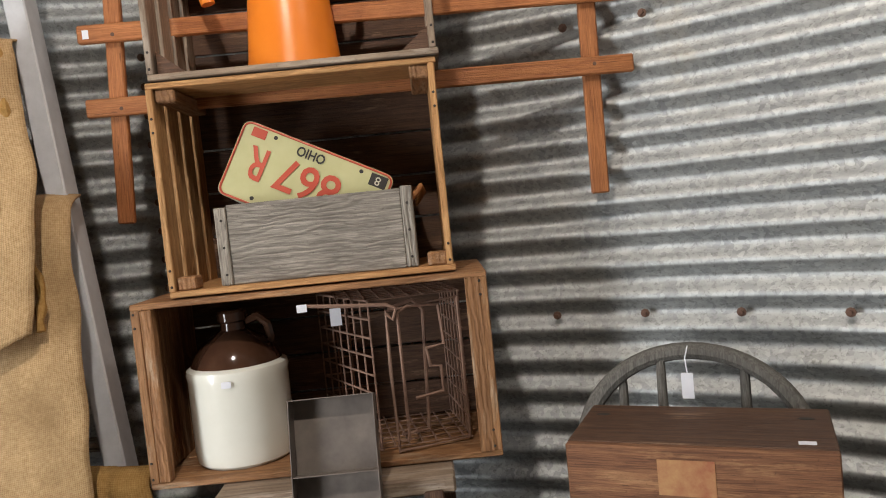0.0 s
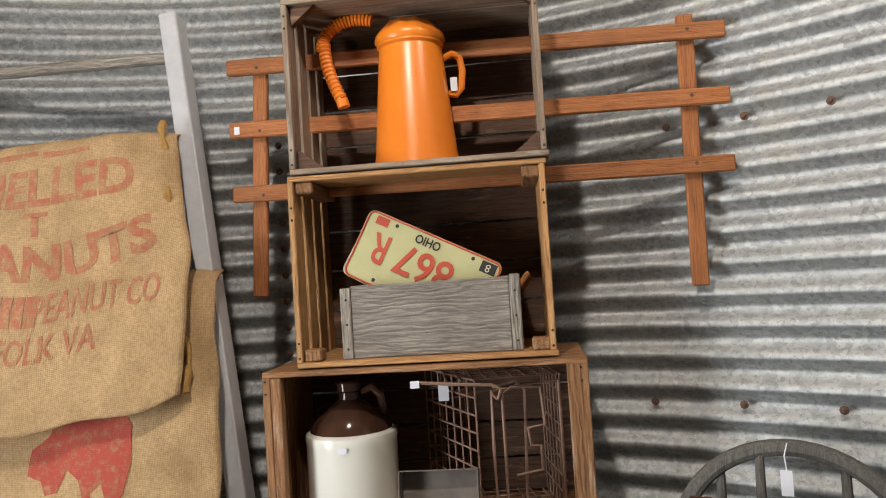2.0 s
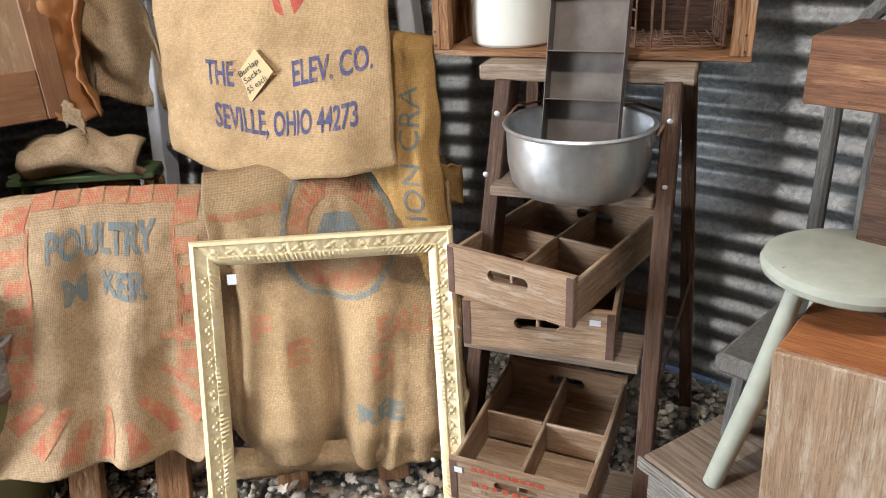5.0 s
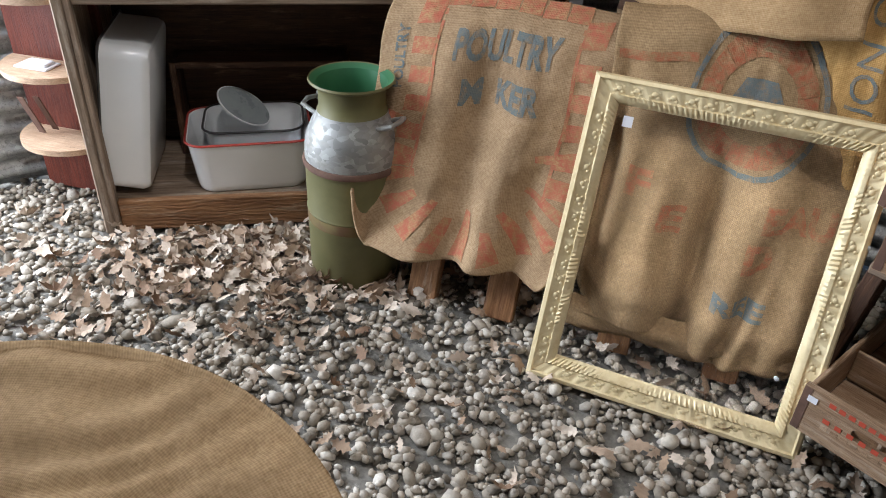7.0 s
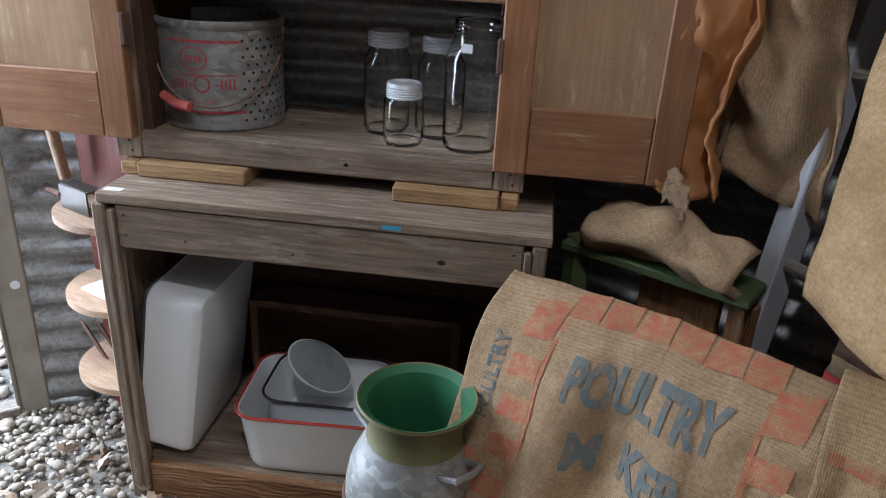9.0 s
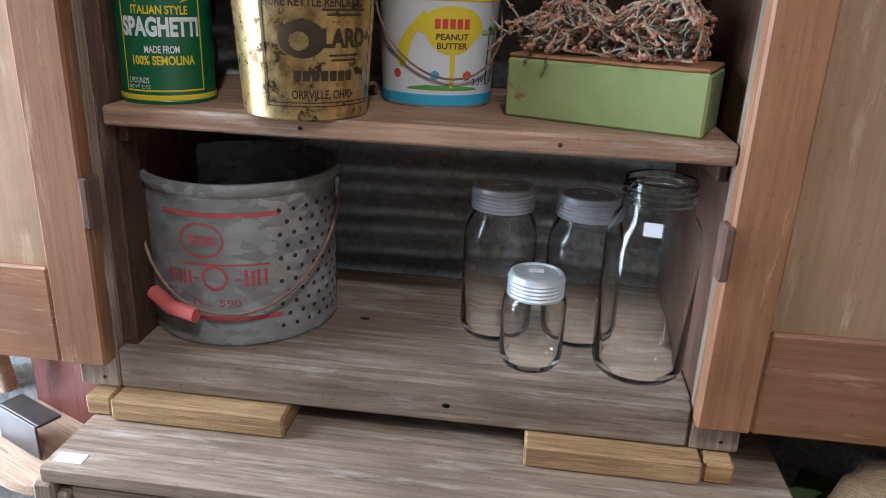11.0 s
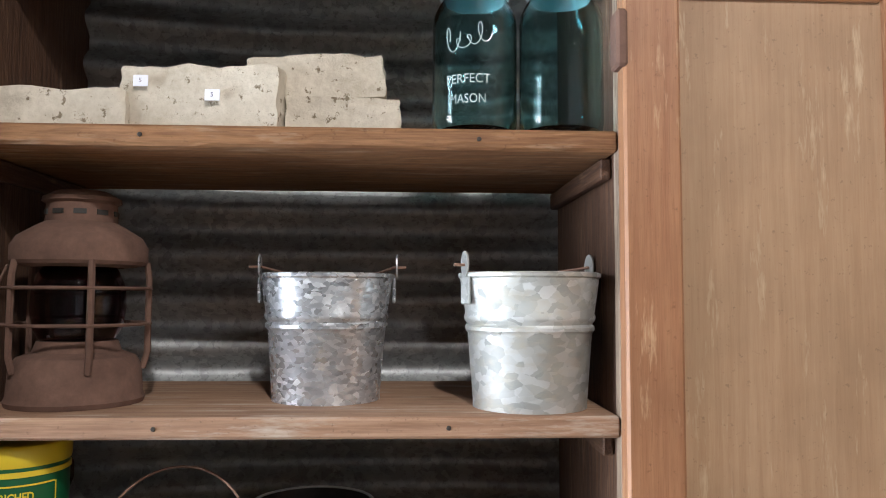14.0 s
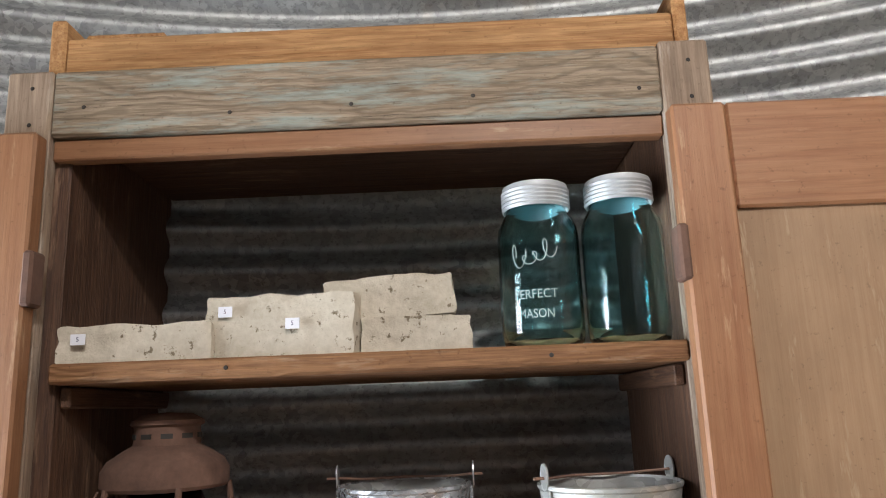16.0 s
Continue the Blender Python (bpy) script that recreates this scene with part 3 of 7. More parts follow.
# ---- grey plank box with number plates ----
pb = root("plank_box", pose(-0.372, CR_Y + 0.025, 1.3135), "weathered grey plank box full of number plates", "box")
BW, BH, BD = 0.366, 0.148, 0.20
part("front_board", boxes(((0.022, 0, 0), (BW - 0.022, 0.018, BH))), GREYWOOD["x"], pb)
part("back_board", boxes(((0.022, BD - 0.018, 0), (BW - 0.022, BD, BH))), GREYWOOD["x"], pb)
part("end_board", boxes(((0, -0.003, 0), (0.0215, BD + 0.003, BH - 0.004))), GREYWOOD["z"], pb)
part("end_board", boxes(((BW - 0.0215, -0.003, 0), (BW, BD + 0.003, BH + 0.004))), GREYWOOD["z"], pb)
part("bottom_board", boxes(((0.022, 0.019, 0.002), (BW - 0.022, BD - 0.019, 0.014))), GREYWOOD["x"], pb)
part("rope_handle", tube([(BW - 0.002, 0.06, BH - 0.02), (BW + 0.018, 0.07, BH + 0.002), (BW + 0.022, 0.10, BH - 0.008), (BW + 0.006, 0.13, BH - 0.03), (BW - 0.002, 0.14, BH - 0.03)], 0.006), LEATHER, pb)

PLATE = coat("plate_paint", (0.46, 0.44, 0.22), (0.54, 0.52, 0.29), 20, 0.35, bumps=0.02, spots=(0.25, 0.16, 0.07), spot_at=0.75)
PLATE_RED = coat("plate_red", (0.45, 0.06, 0.03), (0.52, 0.09, 0.05), 30, 0.4, bumps=0)
PLATE_EDGE = coat("plate_white", (0.55, 0.52, 0.42), (0.62, 0.58, 0.48), 30, 0.4, bumps=0)


def rounded(w, h, r, n=5):
    pts = []
    for cx, cy, a0 in ((w / 2 - r, h / 2 - r, 0), (-w / 2 + r, h / 2 - r, 90), (-w / 2 + r, -h / 2 + r, 180), (w / 2 - r, -h / 2 + r, 270)):
        for k in range(n):
            a = radians(a0 + 90 * k / (n - 1))
            pts.append((cx + r * math.cos(a), cy + r * math.sin(a)))
    return pts


def slab(outline, t):
    """A flat plate in the xz plane, facing -y."""
    bm = bmesh.new()
    f = bm.faces.new([bm.verts.new((x, 0, z)) for x, z in outline])
    g = bmesh.ops.extrude_face_region(bm, geom=[f])
    for v in g["geom"]:
        if isinstance(v, bmesh.types.BMVert):
            v.co.y += t
    return bm


def number_plate(m, full):
    r = root("number_plate", m, "yellow-green upside-down number plate with red figures" if full else "plain stacked number plate with white edge", "number plate", "plates in the box")
    part("sheet", slab(rounded(0.305, 0.152, 0.016), 0.0012), PLATE if full else PLATE_EDGE, r)
    if full:
        ring = rounded(0.299, 0.146, 0.014)
        part("raised_border", tube([(x, -0.0006, z) for x, z in ring], 0.0022, 6, closed=True), PLATE_RED, r)
        at = lambda dx, dz: (lambda x, y: (dx + x, -0.0022, dz + y))
        letters("867", 0.090, PLATE_RED, r, at(-0.002, -0.006), "plate_number", width=0.125, bold=0.0012)
        letters("R", 0.090, PLATE_RED, r, at(0.100, -0.006), "letter", width=0.036, bold=0.001)
        letters("OHIO", 0.026, INK, r, at(0.012, -0.056), "place_name", width=0.056, bold=0.0006)
        part("sticker", slab([(-0.142, -0.068), (-0.108, -0.068), (-0.108, -0.044), (-0.142, -0.044)], 0.0008), INK, r, "black year sticker", pose(0, -0.001, 0))
        letters("8", 0.024, PLATE_EDGE, r, at(-0.124, -0.056), "sticker_number")
        part("sticker", slab([(0.104, -0.068), (0.132, -0.068), (0.132, -0.05), (0.104, -0.05)], 0.0008), PLATE_RED, r, "faded red sticker", pose(0, -0.001, 0))
        for x in (-0.088, 0.086):
            for z in (-0.062, 0.062):
                part("bolt_hole", lathe([(0, 0), (0.004, 0), (0.004, 0.0006), (0, 0.0006)], 12), INK, r, "", pose(x, -0.0008, z, 90))
    return r


for k in range(6):
    number_plate(pose(-0.205 - 0.003 * k, CR_Y + 0.075 + 0.010 * k, 1.487 - 0.0015 * k, 6, 180 - 153 + 180 - 2 * 0 + (0.8 * k), 0), k == 0)

# ---- jug, wire basket, divided tin ----
jug = root("stoneware_jug", pose(-0.385, CR_Y + 0.115, 0.9665), "cream stoneware jug with dark brown glazed shoulder", "jug")
part("body", lathe([(0, 0), (0.088, 0), (0.094, 0.006), (0.097, 0.03), (0.097, 0.165), (0.099, 0.175), (0.097, 0.184), (0.088, 0.19), (0, 0.19)], 48), CREAM_GLAZE, jug)
part("shoulder", lathe([(0.088, 0.1895), (0.082, 0.205), (0.064, 0.232), (0.036, 0.248), (0.026, 0.254), (0.024, 0.268), (0.029, 0.272), (0.030, 0.288), (0.025, 0.292), (0.017, 0.290), (0.015, 0.26), (0, 0.26)], 48), BROWN_GLAZE, jug)
part("handle", tube([(0.026, 0, 0.268), (0.05, 0, 0.275), (0.068, 0, 0.258), (0.072, 0, 0.232), (0.068, 0, 0.222)], 0.009), BROWN_GLAZE, jug)
part("price_sticker", boxes(((-0.008, -0.1005, 0.158), (0.010, -0.0995, 0.170)), bevel=0), PAPER, jug)

wb = root("wire_basket", pose(-0.205, CR_Y - 0.005, 0.972, 0, 0, 9), "rusty wire milk basket lying on its side", "basket")
WB, HB, DB = 0.27, 0.285, 0.26


def loop_xz(y, x0, x1, z0, z1):
    return [(x0, y, z0), (x1, y, z0), (x1, y, z1), (x0, y, z1)]


part("rim", tube([(0.13, 0.0, 0.0), (WB, 0.02, 0.0), (WB, 0.02, HB - 0.01), (0.13, 0.0, HB - 0.02), (0.128, 0.0, 0.15)], 0.0036, 6, closed=True), WIRE, wb)
for k in range(8):
    y = 0.03 + (DB - 0.03) * k / 7
    x0 = 0.10 - 0.09 * k / 7
    part("hoop", tube(loop_xz(y, x0, WB + 0.004, 0.0, HB), 0.0026, 6, closed=True), WIRE, wb)
for k in range(9):
    z = HB * k / 8
    part("side_wire", tube([(WB + 0.004, 0.02, z), (WB + 0.004, DB, z), (0.01, DB, z), (0.10, 0.02, z)], 0.0022, 6), WIRE, wb)
for k in range(9):
    x = 0.045 + 0.027 * k
    part("bottom_wire", tube([(x, 0.03, 0), (x, DB, 0), (x, DB, HB), (x, 0.03, HB)], 0.0022, 6), WIRE, wb)
part("second_rim", tube([(0.145, 0.07, 0.01), (0.20, 0.075, 0.012), (0.21, 0.075, 0.25), (0.19, 0.07, 0.272), (0.14, 0.06, 0.262)], 0.0036, 6), WIRE, wb)
part("wall_bracket", tube([(0.135, -0.004, 0.02), (0.15, -0.006, 0.02), (0.15, -0.006, 0.26), (0.17, 0.0, 0.27), (0.23, 0.01, 0.265), (0.235, 0.01, 0.19), (0.20, 0.01, 0.185), (0.205, 0.01, 0.15), (0.225, 0.01, 0.148), (0.225, 0.01, 0.10), (0.17, 0.0, 0.095)], 0.0034, 6), WIRE, wb)
part("handle_wire", tube([(-0.02, -0.005, 0.293), (0.06, -0.012, 0.285), (0.13, -0.012, 0.279), (0.148, -0.012, 0.27), (0.14, -0.012, 0.25), (0.128, -0.01, 0.262)], 0.0036, 6), WIRE, wb)
part("price_tag", boxes(((-0.03, -0.012, 0.283), (-0.012, -0.011, 0.297)), bevel=0), PAPER, wb)
part("hanging_tag", boxes(((0.03, 0.1, 0.235), (0.052, 0.1008, 0.270)), bevel=0), PAPER, wb)

tin = root("divided_tin", pose(-0.256, 1.120, 0.800, -14, 0, -1), "dark divided metal tin tray standing in the aluminium pot", "tin tray")
TW, TH, TD = 0.148, 0.325, 0.042
part("back", boxes(((0, TD - 0.0015, 0), (TW, TD, TH)), bevel=0), TRAYTIN, tin)
for x in (0, TW - 0.002):
    part("side", boxes(((x, 0, 0), (x + 0.002, TD - 0.002, TH)), bevel=0.0005), TRAYTIN, tin)
for z in (0.0, 0.105, 0.195, TH - 0.002):
    part("divider", boxes(((0.0022, 0.001, z), (TW - 0.0022, TD - 0.002, z + 0.002)), bevel=0.0005), TRAYTIN, tin)

# ---- stepladder ----
sl = root("stepladder", pose(0, 0, 0), "old dark wooden stepladder used as a display", "stepladder")


def rod(name, a, b, w, t, mats, parent, up=(0, 0, 1), axis="x", bevel=0.003, label=""):
    bm, m = plank(a, b, w, t, up, bevel)
    return part(name, bm, mats[axis] if isinstance(mats, dict) else mats, parent, label, m)


part("top_board", boxes(((-0.405, 1.205, 0.921), (0.020, 1.40, 0.953)), bevel=0.004), BROWNWOOD["x"], sl)
rod("front_rail", (-0.352, 1.235, 0.92), (-0.425, 1.10, 0.0), 0.034, 0.075, DARKWOOD, sl, (1, 0, 0))
rod("front_rail", (-0.020, 1.235, 0.92), (0.002, 0.950, 0.0), 0.034, 0.075, DARKWOOD, sl, (1, 0, 0))
rod("rear_leg", (-0.33, 1.375, 0.92), (-0.40, 1.56, 0.0), 0.03, 0.03, DARKWOOD, sl, (1, 0, 0))
rod("rear_leg", (0.0, 1.375, 0.92), (0.06, 1.50, 0.0), 0.03, 0.03, DARKWOOD, sl, (1, 0, 0))
for z, x0, x1, y in ((0.722, -0.362, -0.034, 1.135), (0.400, -0.40, -0.030, 1.045), (0.098, -0.43, -0.02, 0.955)):
    part("step", boxes(((x0, y - 0.01, z - 0.022), (x1, y + 0.115, z)), bevel=0.003), BROWNWOOD["x"], sl)
rod("rear_rail", (-0.385, 1.52, 0.30), (0.04, 1.48, 0.30), 0.05, 0.018, DARKWOOD, sl)
rod("spreader", (-0.005, 1.02, 0.28), (0.045, 1.45, 0.42), 0.018, 0.004, RUST, sl)
for z in (0.12, 0.42, 0.74, 0.86):
    for x, s in ((-0.352 - (0.92 - z) * 0.128, 0), (-0.02 + (0.92 - z) * 0.024, 0)):
        y = 1.235 - (0.92 - z) * 0.30 - 0.040
        part("rivet", lathe([(0, 0.002), (0.004, 0.0015), (0.006, 0), (0, 0)], 10), ZINC, sl, "", pose(x, y, z, 90))

pot = root("stock_pot", pose(-0.185, 1.150, 0.7225) @ Matrix.Diagonal((1, 1, 0.86, 1)), "large dented aluminium cooking pot on a ladder step", "pot")
part("body", lathe([(0, 0), (0.095, 0), (0.118, 0.008), (0.132, 0.03), (0.139, 0.07), (0.142, 0.150), (0.147, 0.152), (0.149, 0.157), (0.146, 0.162), (0.140, 0.160), (0.137, 0.150), (0.134, 0.07), (0.125, 0.03), (0.1, 0.012), (0, 0.008)], 64), ALU, pot)
for s in (-1, 1):
    part("ear", boxes(((s * 0.139 - 0.004, -0.015, 0.118), (s * 0.139 + 0.004, 0.015, 0.152)), bevel=0.003), ALU, pot)
part("bail_handle", tube([(-0.147, 0, 0.135), (-0.155, 0.02, 0.15), (-0.15, 0.09, 0.162), (-0.09, 0.142, 0.166), (0, 0.156, 0.166), (0.09, 0.142, 0.166), (0.15, 0.09, 0.162), (0.155, 0.02, 0.15), (0.147, 0, 0.135)], 0.003, 6), WIRE, pot)

# ---- soda crates on the steps ----
SODA = {a: wood("soda_crate_" + a, (0.50, 0.345, 0.22), (0.30, 0.18, 0.105), a, rough=0.8, wear=0.40, worn=(0.56, 0.45, 0.34)) for a in "xyz"}


def handled_board(w, h, t):
    """An end board with a long round-ended hand hole."""
    bm = bmesh.new()
    hole = []
    for k in range(16):
        a = 2 * math.pi * k / 16
        hole.append((w / 2 + (0.034 if math.cos(a) > 0 else -0.034) + 0.013 * math.cos(a), h * 0.60 + 0.013 * math.sin(a)))
    outer = []
    for x, z in hole:
        dx, dz = x - w / 2, z - h * 0.60
        k = min((w / 2) / max(abs(dx), 1e-6), ((h * 0.40) if dz > 0 else h * 0.60) / max(abs(dz), 1e-6))
        outer.append((w / 2 + dx * k, h * 0.60 + dz * k))
    for cx, cz in ((0, 0), (w, 0), (w, h), (0, h)):
        i = min(range(16), key=lambda q: (outer[q][0] - cx) ** 2 + (outer[q][1] - cz) ** 2)
        outer[i] = (cx, cz)
    rings = [[bm.verts.new((x, y, z)) for x, z in loop] for y in (0, t) for loop in (hole, outer)]
    h0, o0, h1, o1 = rings
    for i in range(16):
        j = (i + 1) % 16
        for q in ((o0[i], o0[j], h0[j], h0[i]), (h1[i], h1[j], o1[j], o1[i]), (h0[i], h0[j], h1[j], h1[i]), (o0[j], o0[i], o1[i], o1[j])):
            bm.faces.new(q)
    return bm


def soda_crate(m, label, w=0.292, d=0.40, h=0.108, dividers=True, tag=True):
    r = root("soda_crate", m, label, "crate", "soda crates on the stepladder")
    part("end_board", handled_board(w, h, 0.014), SODA["x"], r)
    part("end_board", handled_board(w, h, 0.014), SODA["x"], r, "", pose(0, d - 0.014, 0))
    for x in (0, w - 0.010):
        part("side_board", boxes(((x, 0.0145, 0.006), (x + 0.010, d - 0.0145, h - 0.012))), SODA["y"], r)
    n = 4
    for k in range(n):
        a = 0.0145 + (d - 0.029) * k / n
        part("floor_slat", boxes(((0.0105, a + 0.003, 0.0), (w - 0.0105, a + (d - 0.029) / n - 0.003, 0.007))), SODA["x"], r)
    if dividers:
        part("long_divider", boxes(((w / 2 - 0.004, 0.0145, 0.008), (w / 2 + 0.004, d - 0.0145, h - 0.026))), SODA["y"], r)
        for y in (d * 0.5,):
            part("cross_divider", boxes(((0.0105, y, 0.008), (w / 2 - 0.0045, y + 0.008, h - 0.026))), SODA["x"], r)
            part("cross_divider", boxes(((w / 2 + 0.0045, y, 0.008), (w - 0.0105, y + 0.008, h - 0.026))), SODA["x"], r)
    for x in (0.001, w - 0.016):
        part("metal_strap", boxes(((x, -0.0012, 0.002), (x + 0.015, -0.0002, h - 0.002)), bevel=0), RUST, r)
    if tag:
        part("price_sticker", boxes(((w * 0.84, -0.002, h * 0.72), (w * 0.84 + 0.022, -0.0013, h * 0.72 + 0.013)), bevel=0), PAPER, r)
    return r


soda_crate(pose(-0.430, 1.040, 0.509, 0, 0, -16), "worn wooden soda crate set askew with handle hole and dividers", tag=False)
soda_crate(pose(-0.392, 1.016, 0.4005, 0, 0, 4), "brown wooden soda crate with hand hole and price sticker", w=0.312)
k3 = soda_crate(pose(-0.384, 0.880, 0.0985, 2, 0, -3), "pale wooden soda crate with faded red lettering", tag=False)
part("price_sticker", boxes(((0.012, -0.002, 0.078), (0.030, -0.0013, 0.092)), bevel=0), PAPER, k3)
for z, w_ in ((0.050, 0.20), (0.034, 0.17), (0.090, 0.16)):
    for k in range(9):
        x = 0.05 + w_ * k / 9
        part("faded_print", boxes(((x, -0.0011, z), (x + 0.012, -0.0004, z + 0.010)), bevel=0), PLATE_RED if z != 0.034 else SODA["x"], k3)

# ---- wooden rack hung on the steel wall ----
rk = root("wall_rack", pose(0, 1.44, 0), "orange-brown wooden lattice rack hung on the steel wall", "rack")
for z in (1.962, 1.820, 1.675):
    rod("rail", (-0.630, 0, z + 0.005), (0.465, 0, z - 0.004), 0.036, 0.014, SLATWOOD, rk)
rod("post", (-0.556, 0.016, 1.99), (-0.585, 0.016, 1.448), 0.034, 0.014, SLATWOOD, rk, (1, 0, 0))
rod("post", (0.385, 0.016, 2.0), (0.380, 0.016, 1.415), 0.036, 0.014, SLATWOOD, rk, (1, 0, 0))
for z in (1.962, 1.820, 1.675):
    for x in (-0.56, 0.385):
        part("screw", lathe([(0, 0.0015), (0.003, 0.001), (0.004, 0), (0, 0)], 8), RUST, rk, "", pose(x, -0.007, z, 90))
part("price_sticker", boxes(((-0.618, -0.0085, 1.815), (-0.606, -0.0075, 1.832)), bevel=0), PAPER, rk)

# ---- wall bolts ----
def bolt(a, z):
    r = R - AMP - 0.001
    m = pose(CX + r * math.cos(a), CY + r * math.sin(a), z, 0, 0, math.degrees(a) - 90) @ pose(0, 0, 0, 90)
    bm = lathe([(0, 0.010), (0.004, 0.010), (0.0045, 0.004), (0.009, 0.003), (0.0095, 0), (0, 0)], 8)
    return solo("wall_bolt", bm, RUST, m, "rusty bolt head in the steel wall seam", "bolt", "bolts of the steel wall")


for k in range(9):
    bolt(math.radians(66 - 5.6 * k), 1.156)
for k in range(14):
    bolt(math.radians(93), 0.952 + 0.068 * k)
for k in range(5):
    bolt(math.radians(64 + 0.4 * k), 1.77 + 0.0 * k) if k == 0 else bolt(math.radians(64 - 4.9 * k), 1.768)

# ---- ladder with burlap sacks ----
def lad(x, z, off=0.0):
    """A point on the leaning ladder's plane; off: towards the viewer."""
    return Vector((x, 1.25 + 0.22 * (z - 0.9) - off, z + off * 0.22))


ld = root("straight_ladder", pose(0, 0, 0), "grey-painted straight wooden ladder leaning on the steel wall", "ladder")
rod("rail", (-1.375, 1.24, 0.0), (-1.362, 1.50, 2.12), 0.042, 0.058, GREYPAINT, ld, (1, 0, 0))
rod("rail", (-0.475, 1.24, 0.0), (-0.780, 1.50, 2.12), 0.042, 0.058, GREYPAINT, ld, (1, 0, 0))
for z in (0.35, 0.69, 1.03, 1.37, 1.76, 2.02):
    k = z / 2.12
    a, b = (-1.36, 1.24 + 0.26 * k, z), (-0.475 - 0.305 * k - 0.01, 1.24 + 0.26 * k, z)
    part("rung", tube([a, b], 0.014, 10), GREYWOOD["x"], ld)


def lerp(a, b, t):
    return a + (b - a) * t


def wav(u, v, s, seed):
    return noise.noise(Vector((u * s, v * s, seed)))


def sack_on_ladder(name, corners, seed, off, label, mat, flare=0.0, bow=0.02, sag=0.03):
    """corners: x and z at top left, top right, bottom left, bottom right."""
    (xa, za), (xb, zb), (xc, zc), (xd, zd) = corners

    def f(u, v):
        x = lerp(lerp(xa, xb, u), lerp(xc, xd, u), v)
        z = lerp(lerp(za, zb, u), lerp(zc, zd, u), v)
        z -= sag * v * (1 - (2 * u - 1) ** 2) - 0.012 * v * wav(u, 1, 5, seed)
        edge = (2 * u - 1) ** 2
        x += 0.008 * wav(u * 0.2, v * 4, 2, seed + 3) + bow * math.sin(math.pi * v) * (2 * u - 1)
        o = off + flare * v + 0.016 * wav(u, v, 3.2, seed) + 0.007 * wav(u, v, 9, seed + 1) - 0.035 * edge ** 2
        if v < 0.06:
            o -= 0.05 * (1 - v / 0.06) ** 2
        return lad(x, z, o)

    r = root(name, pose(0, 0, 0), label, "sack", "burlap sacks")
    cloth("cloth", f, 60, 60, mat, r, 0.004, (abs(xb - xa), abs(za - zc)))

    def on(u0, v0, w, h):
        """Lays writing with its centre at (u0, v0) of the sack."""
        W, H = abs(xb - xa), abs(za - zc)

        def g(x, y):
            u, v = u0 + x / W, v0 - y / H
            p = f(u, v)
            n = (f(u + 0.01, v) - p).cross(f(u, v + 0.01) - p).normalized()
            if n.y > 0:
                n = -n
            return p + n * 0.0034
        return g
    return r, on


s2, on2 = sack_on_ladder("feed_sack", ((-1.315, 1.52), (-0.650, 1.52), (-1.190, 0.725), (-0.590, 0.725)), 4.0, 0.055, "tan burlap feed sack with red horse head and blue lettering", BURLAP, flare=0.03, bow=0.0, sag=0.045)
HORSE = [(-0.115, -0.01), (-0.108, 0.035), (-0.07, 0.06), (-0.045, 0.105), (0.0, 0.12), (0.045, 0.125), (0.09, 0.105), (0.115, 0.07), (0.105, 0.0), (0.085, -0.06), (0.06, -0.085), (0.045, -0.03), (0.02, -0.045), (0.035, -0.09), (0.01, -0.075), (-0.005, -0.02), (-0.03, 0.0), (-0.05, -0.04), (-0.075, -0.045), (-0.085, -0.02)]
shape(HORSE, INK_RED, s2, on2(0.575, 0.475, 0, 0), "horse_print", 4)
letters("THE", 0.072, INK_BLUE, s2, on2(0.325, 0.735, 0, 0), "lettering", 3, 0.082, 0.0012)
letters("ELEV. CO.", 0.072, INK_BLUE, s2, lambda x, y: on2(0.785, 0.72, 0, 0)(x, y + 0.10 * x), "lettering", 3, 0.205, 0.0012)
letters("SEVILLE, OHIO 44273", 0.072, INK_BLUE, s2, lambda x, y: on2(0.585, 0.845, 0, 0)(x, y + 0.25 * x * x - 0.01), "lettering", 3, 0.395, 0.0012)
tg = root("paper_tag", Matrix.Translation(lad(-0.93, 0.905, 0.085)) @ pose(0, 0, 0, -12, -32, 0), "tan handwritten paper price tag pinned to a sack", "tag")
part("card", boxes(((-0.035, 0, -0.048), (0.035, 0.0012, 0.048)), bevel=0), TAGPAPER, tg, m=pose(0, 0, 0, 0, 75, 0))
for txt, dz, wd in (("Burlap", 0.02, 0.066), ("Sacks", 0.0, 0.056), ("$5 each", -0.022, 0.064)):
    letters(txt, 0.02, INK, tg, (lambda dz: (lambda x, y: (x, -0.0018, y + dz)))(dz), "handwriting", 0, wd)
part("string", tube([(-0.02, -0.003, 0.05), (-0.045, -0.006, 0.062), (-0.05, -0.004, 0.045), (-0.035, -0.003, 0.035)], 0.0012, 5), BURLAP_GOLD, tg)

s1, on1 = sack_on_ladder("peanut_sack", ((-1.290, 1.806), (-0.745, 1.830), (-1.300, 1.240), (-0.680, 1.25)), 11.0, 0.085, "tan burlap peanut sack with faded red lettering over a ladder rung", BURLAP, flare=0.045, bow=0.025, sag=0.055)
letters("S", 0.125, INK_PALE, s1, on1(0.18, 0.215, 0, 0), "lettering", 3, 0.070, 0.003)
letters("HELLED", 0.100, INK_PALE, s1, lambda x, y: on1(0.55, 0.21, 0, 0)(x, y + 0.12 * x * x + 0.03 * x), "lettering", 3, 0.330, 0.003)
letters("T", 0.062, INK_PALE, s1, on1(0.50, 0.335, 0, 0), "lettering", 3, 0.05, 0.002)
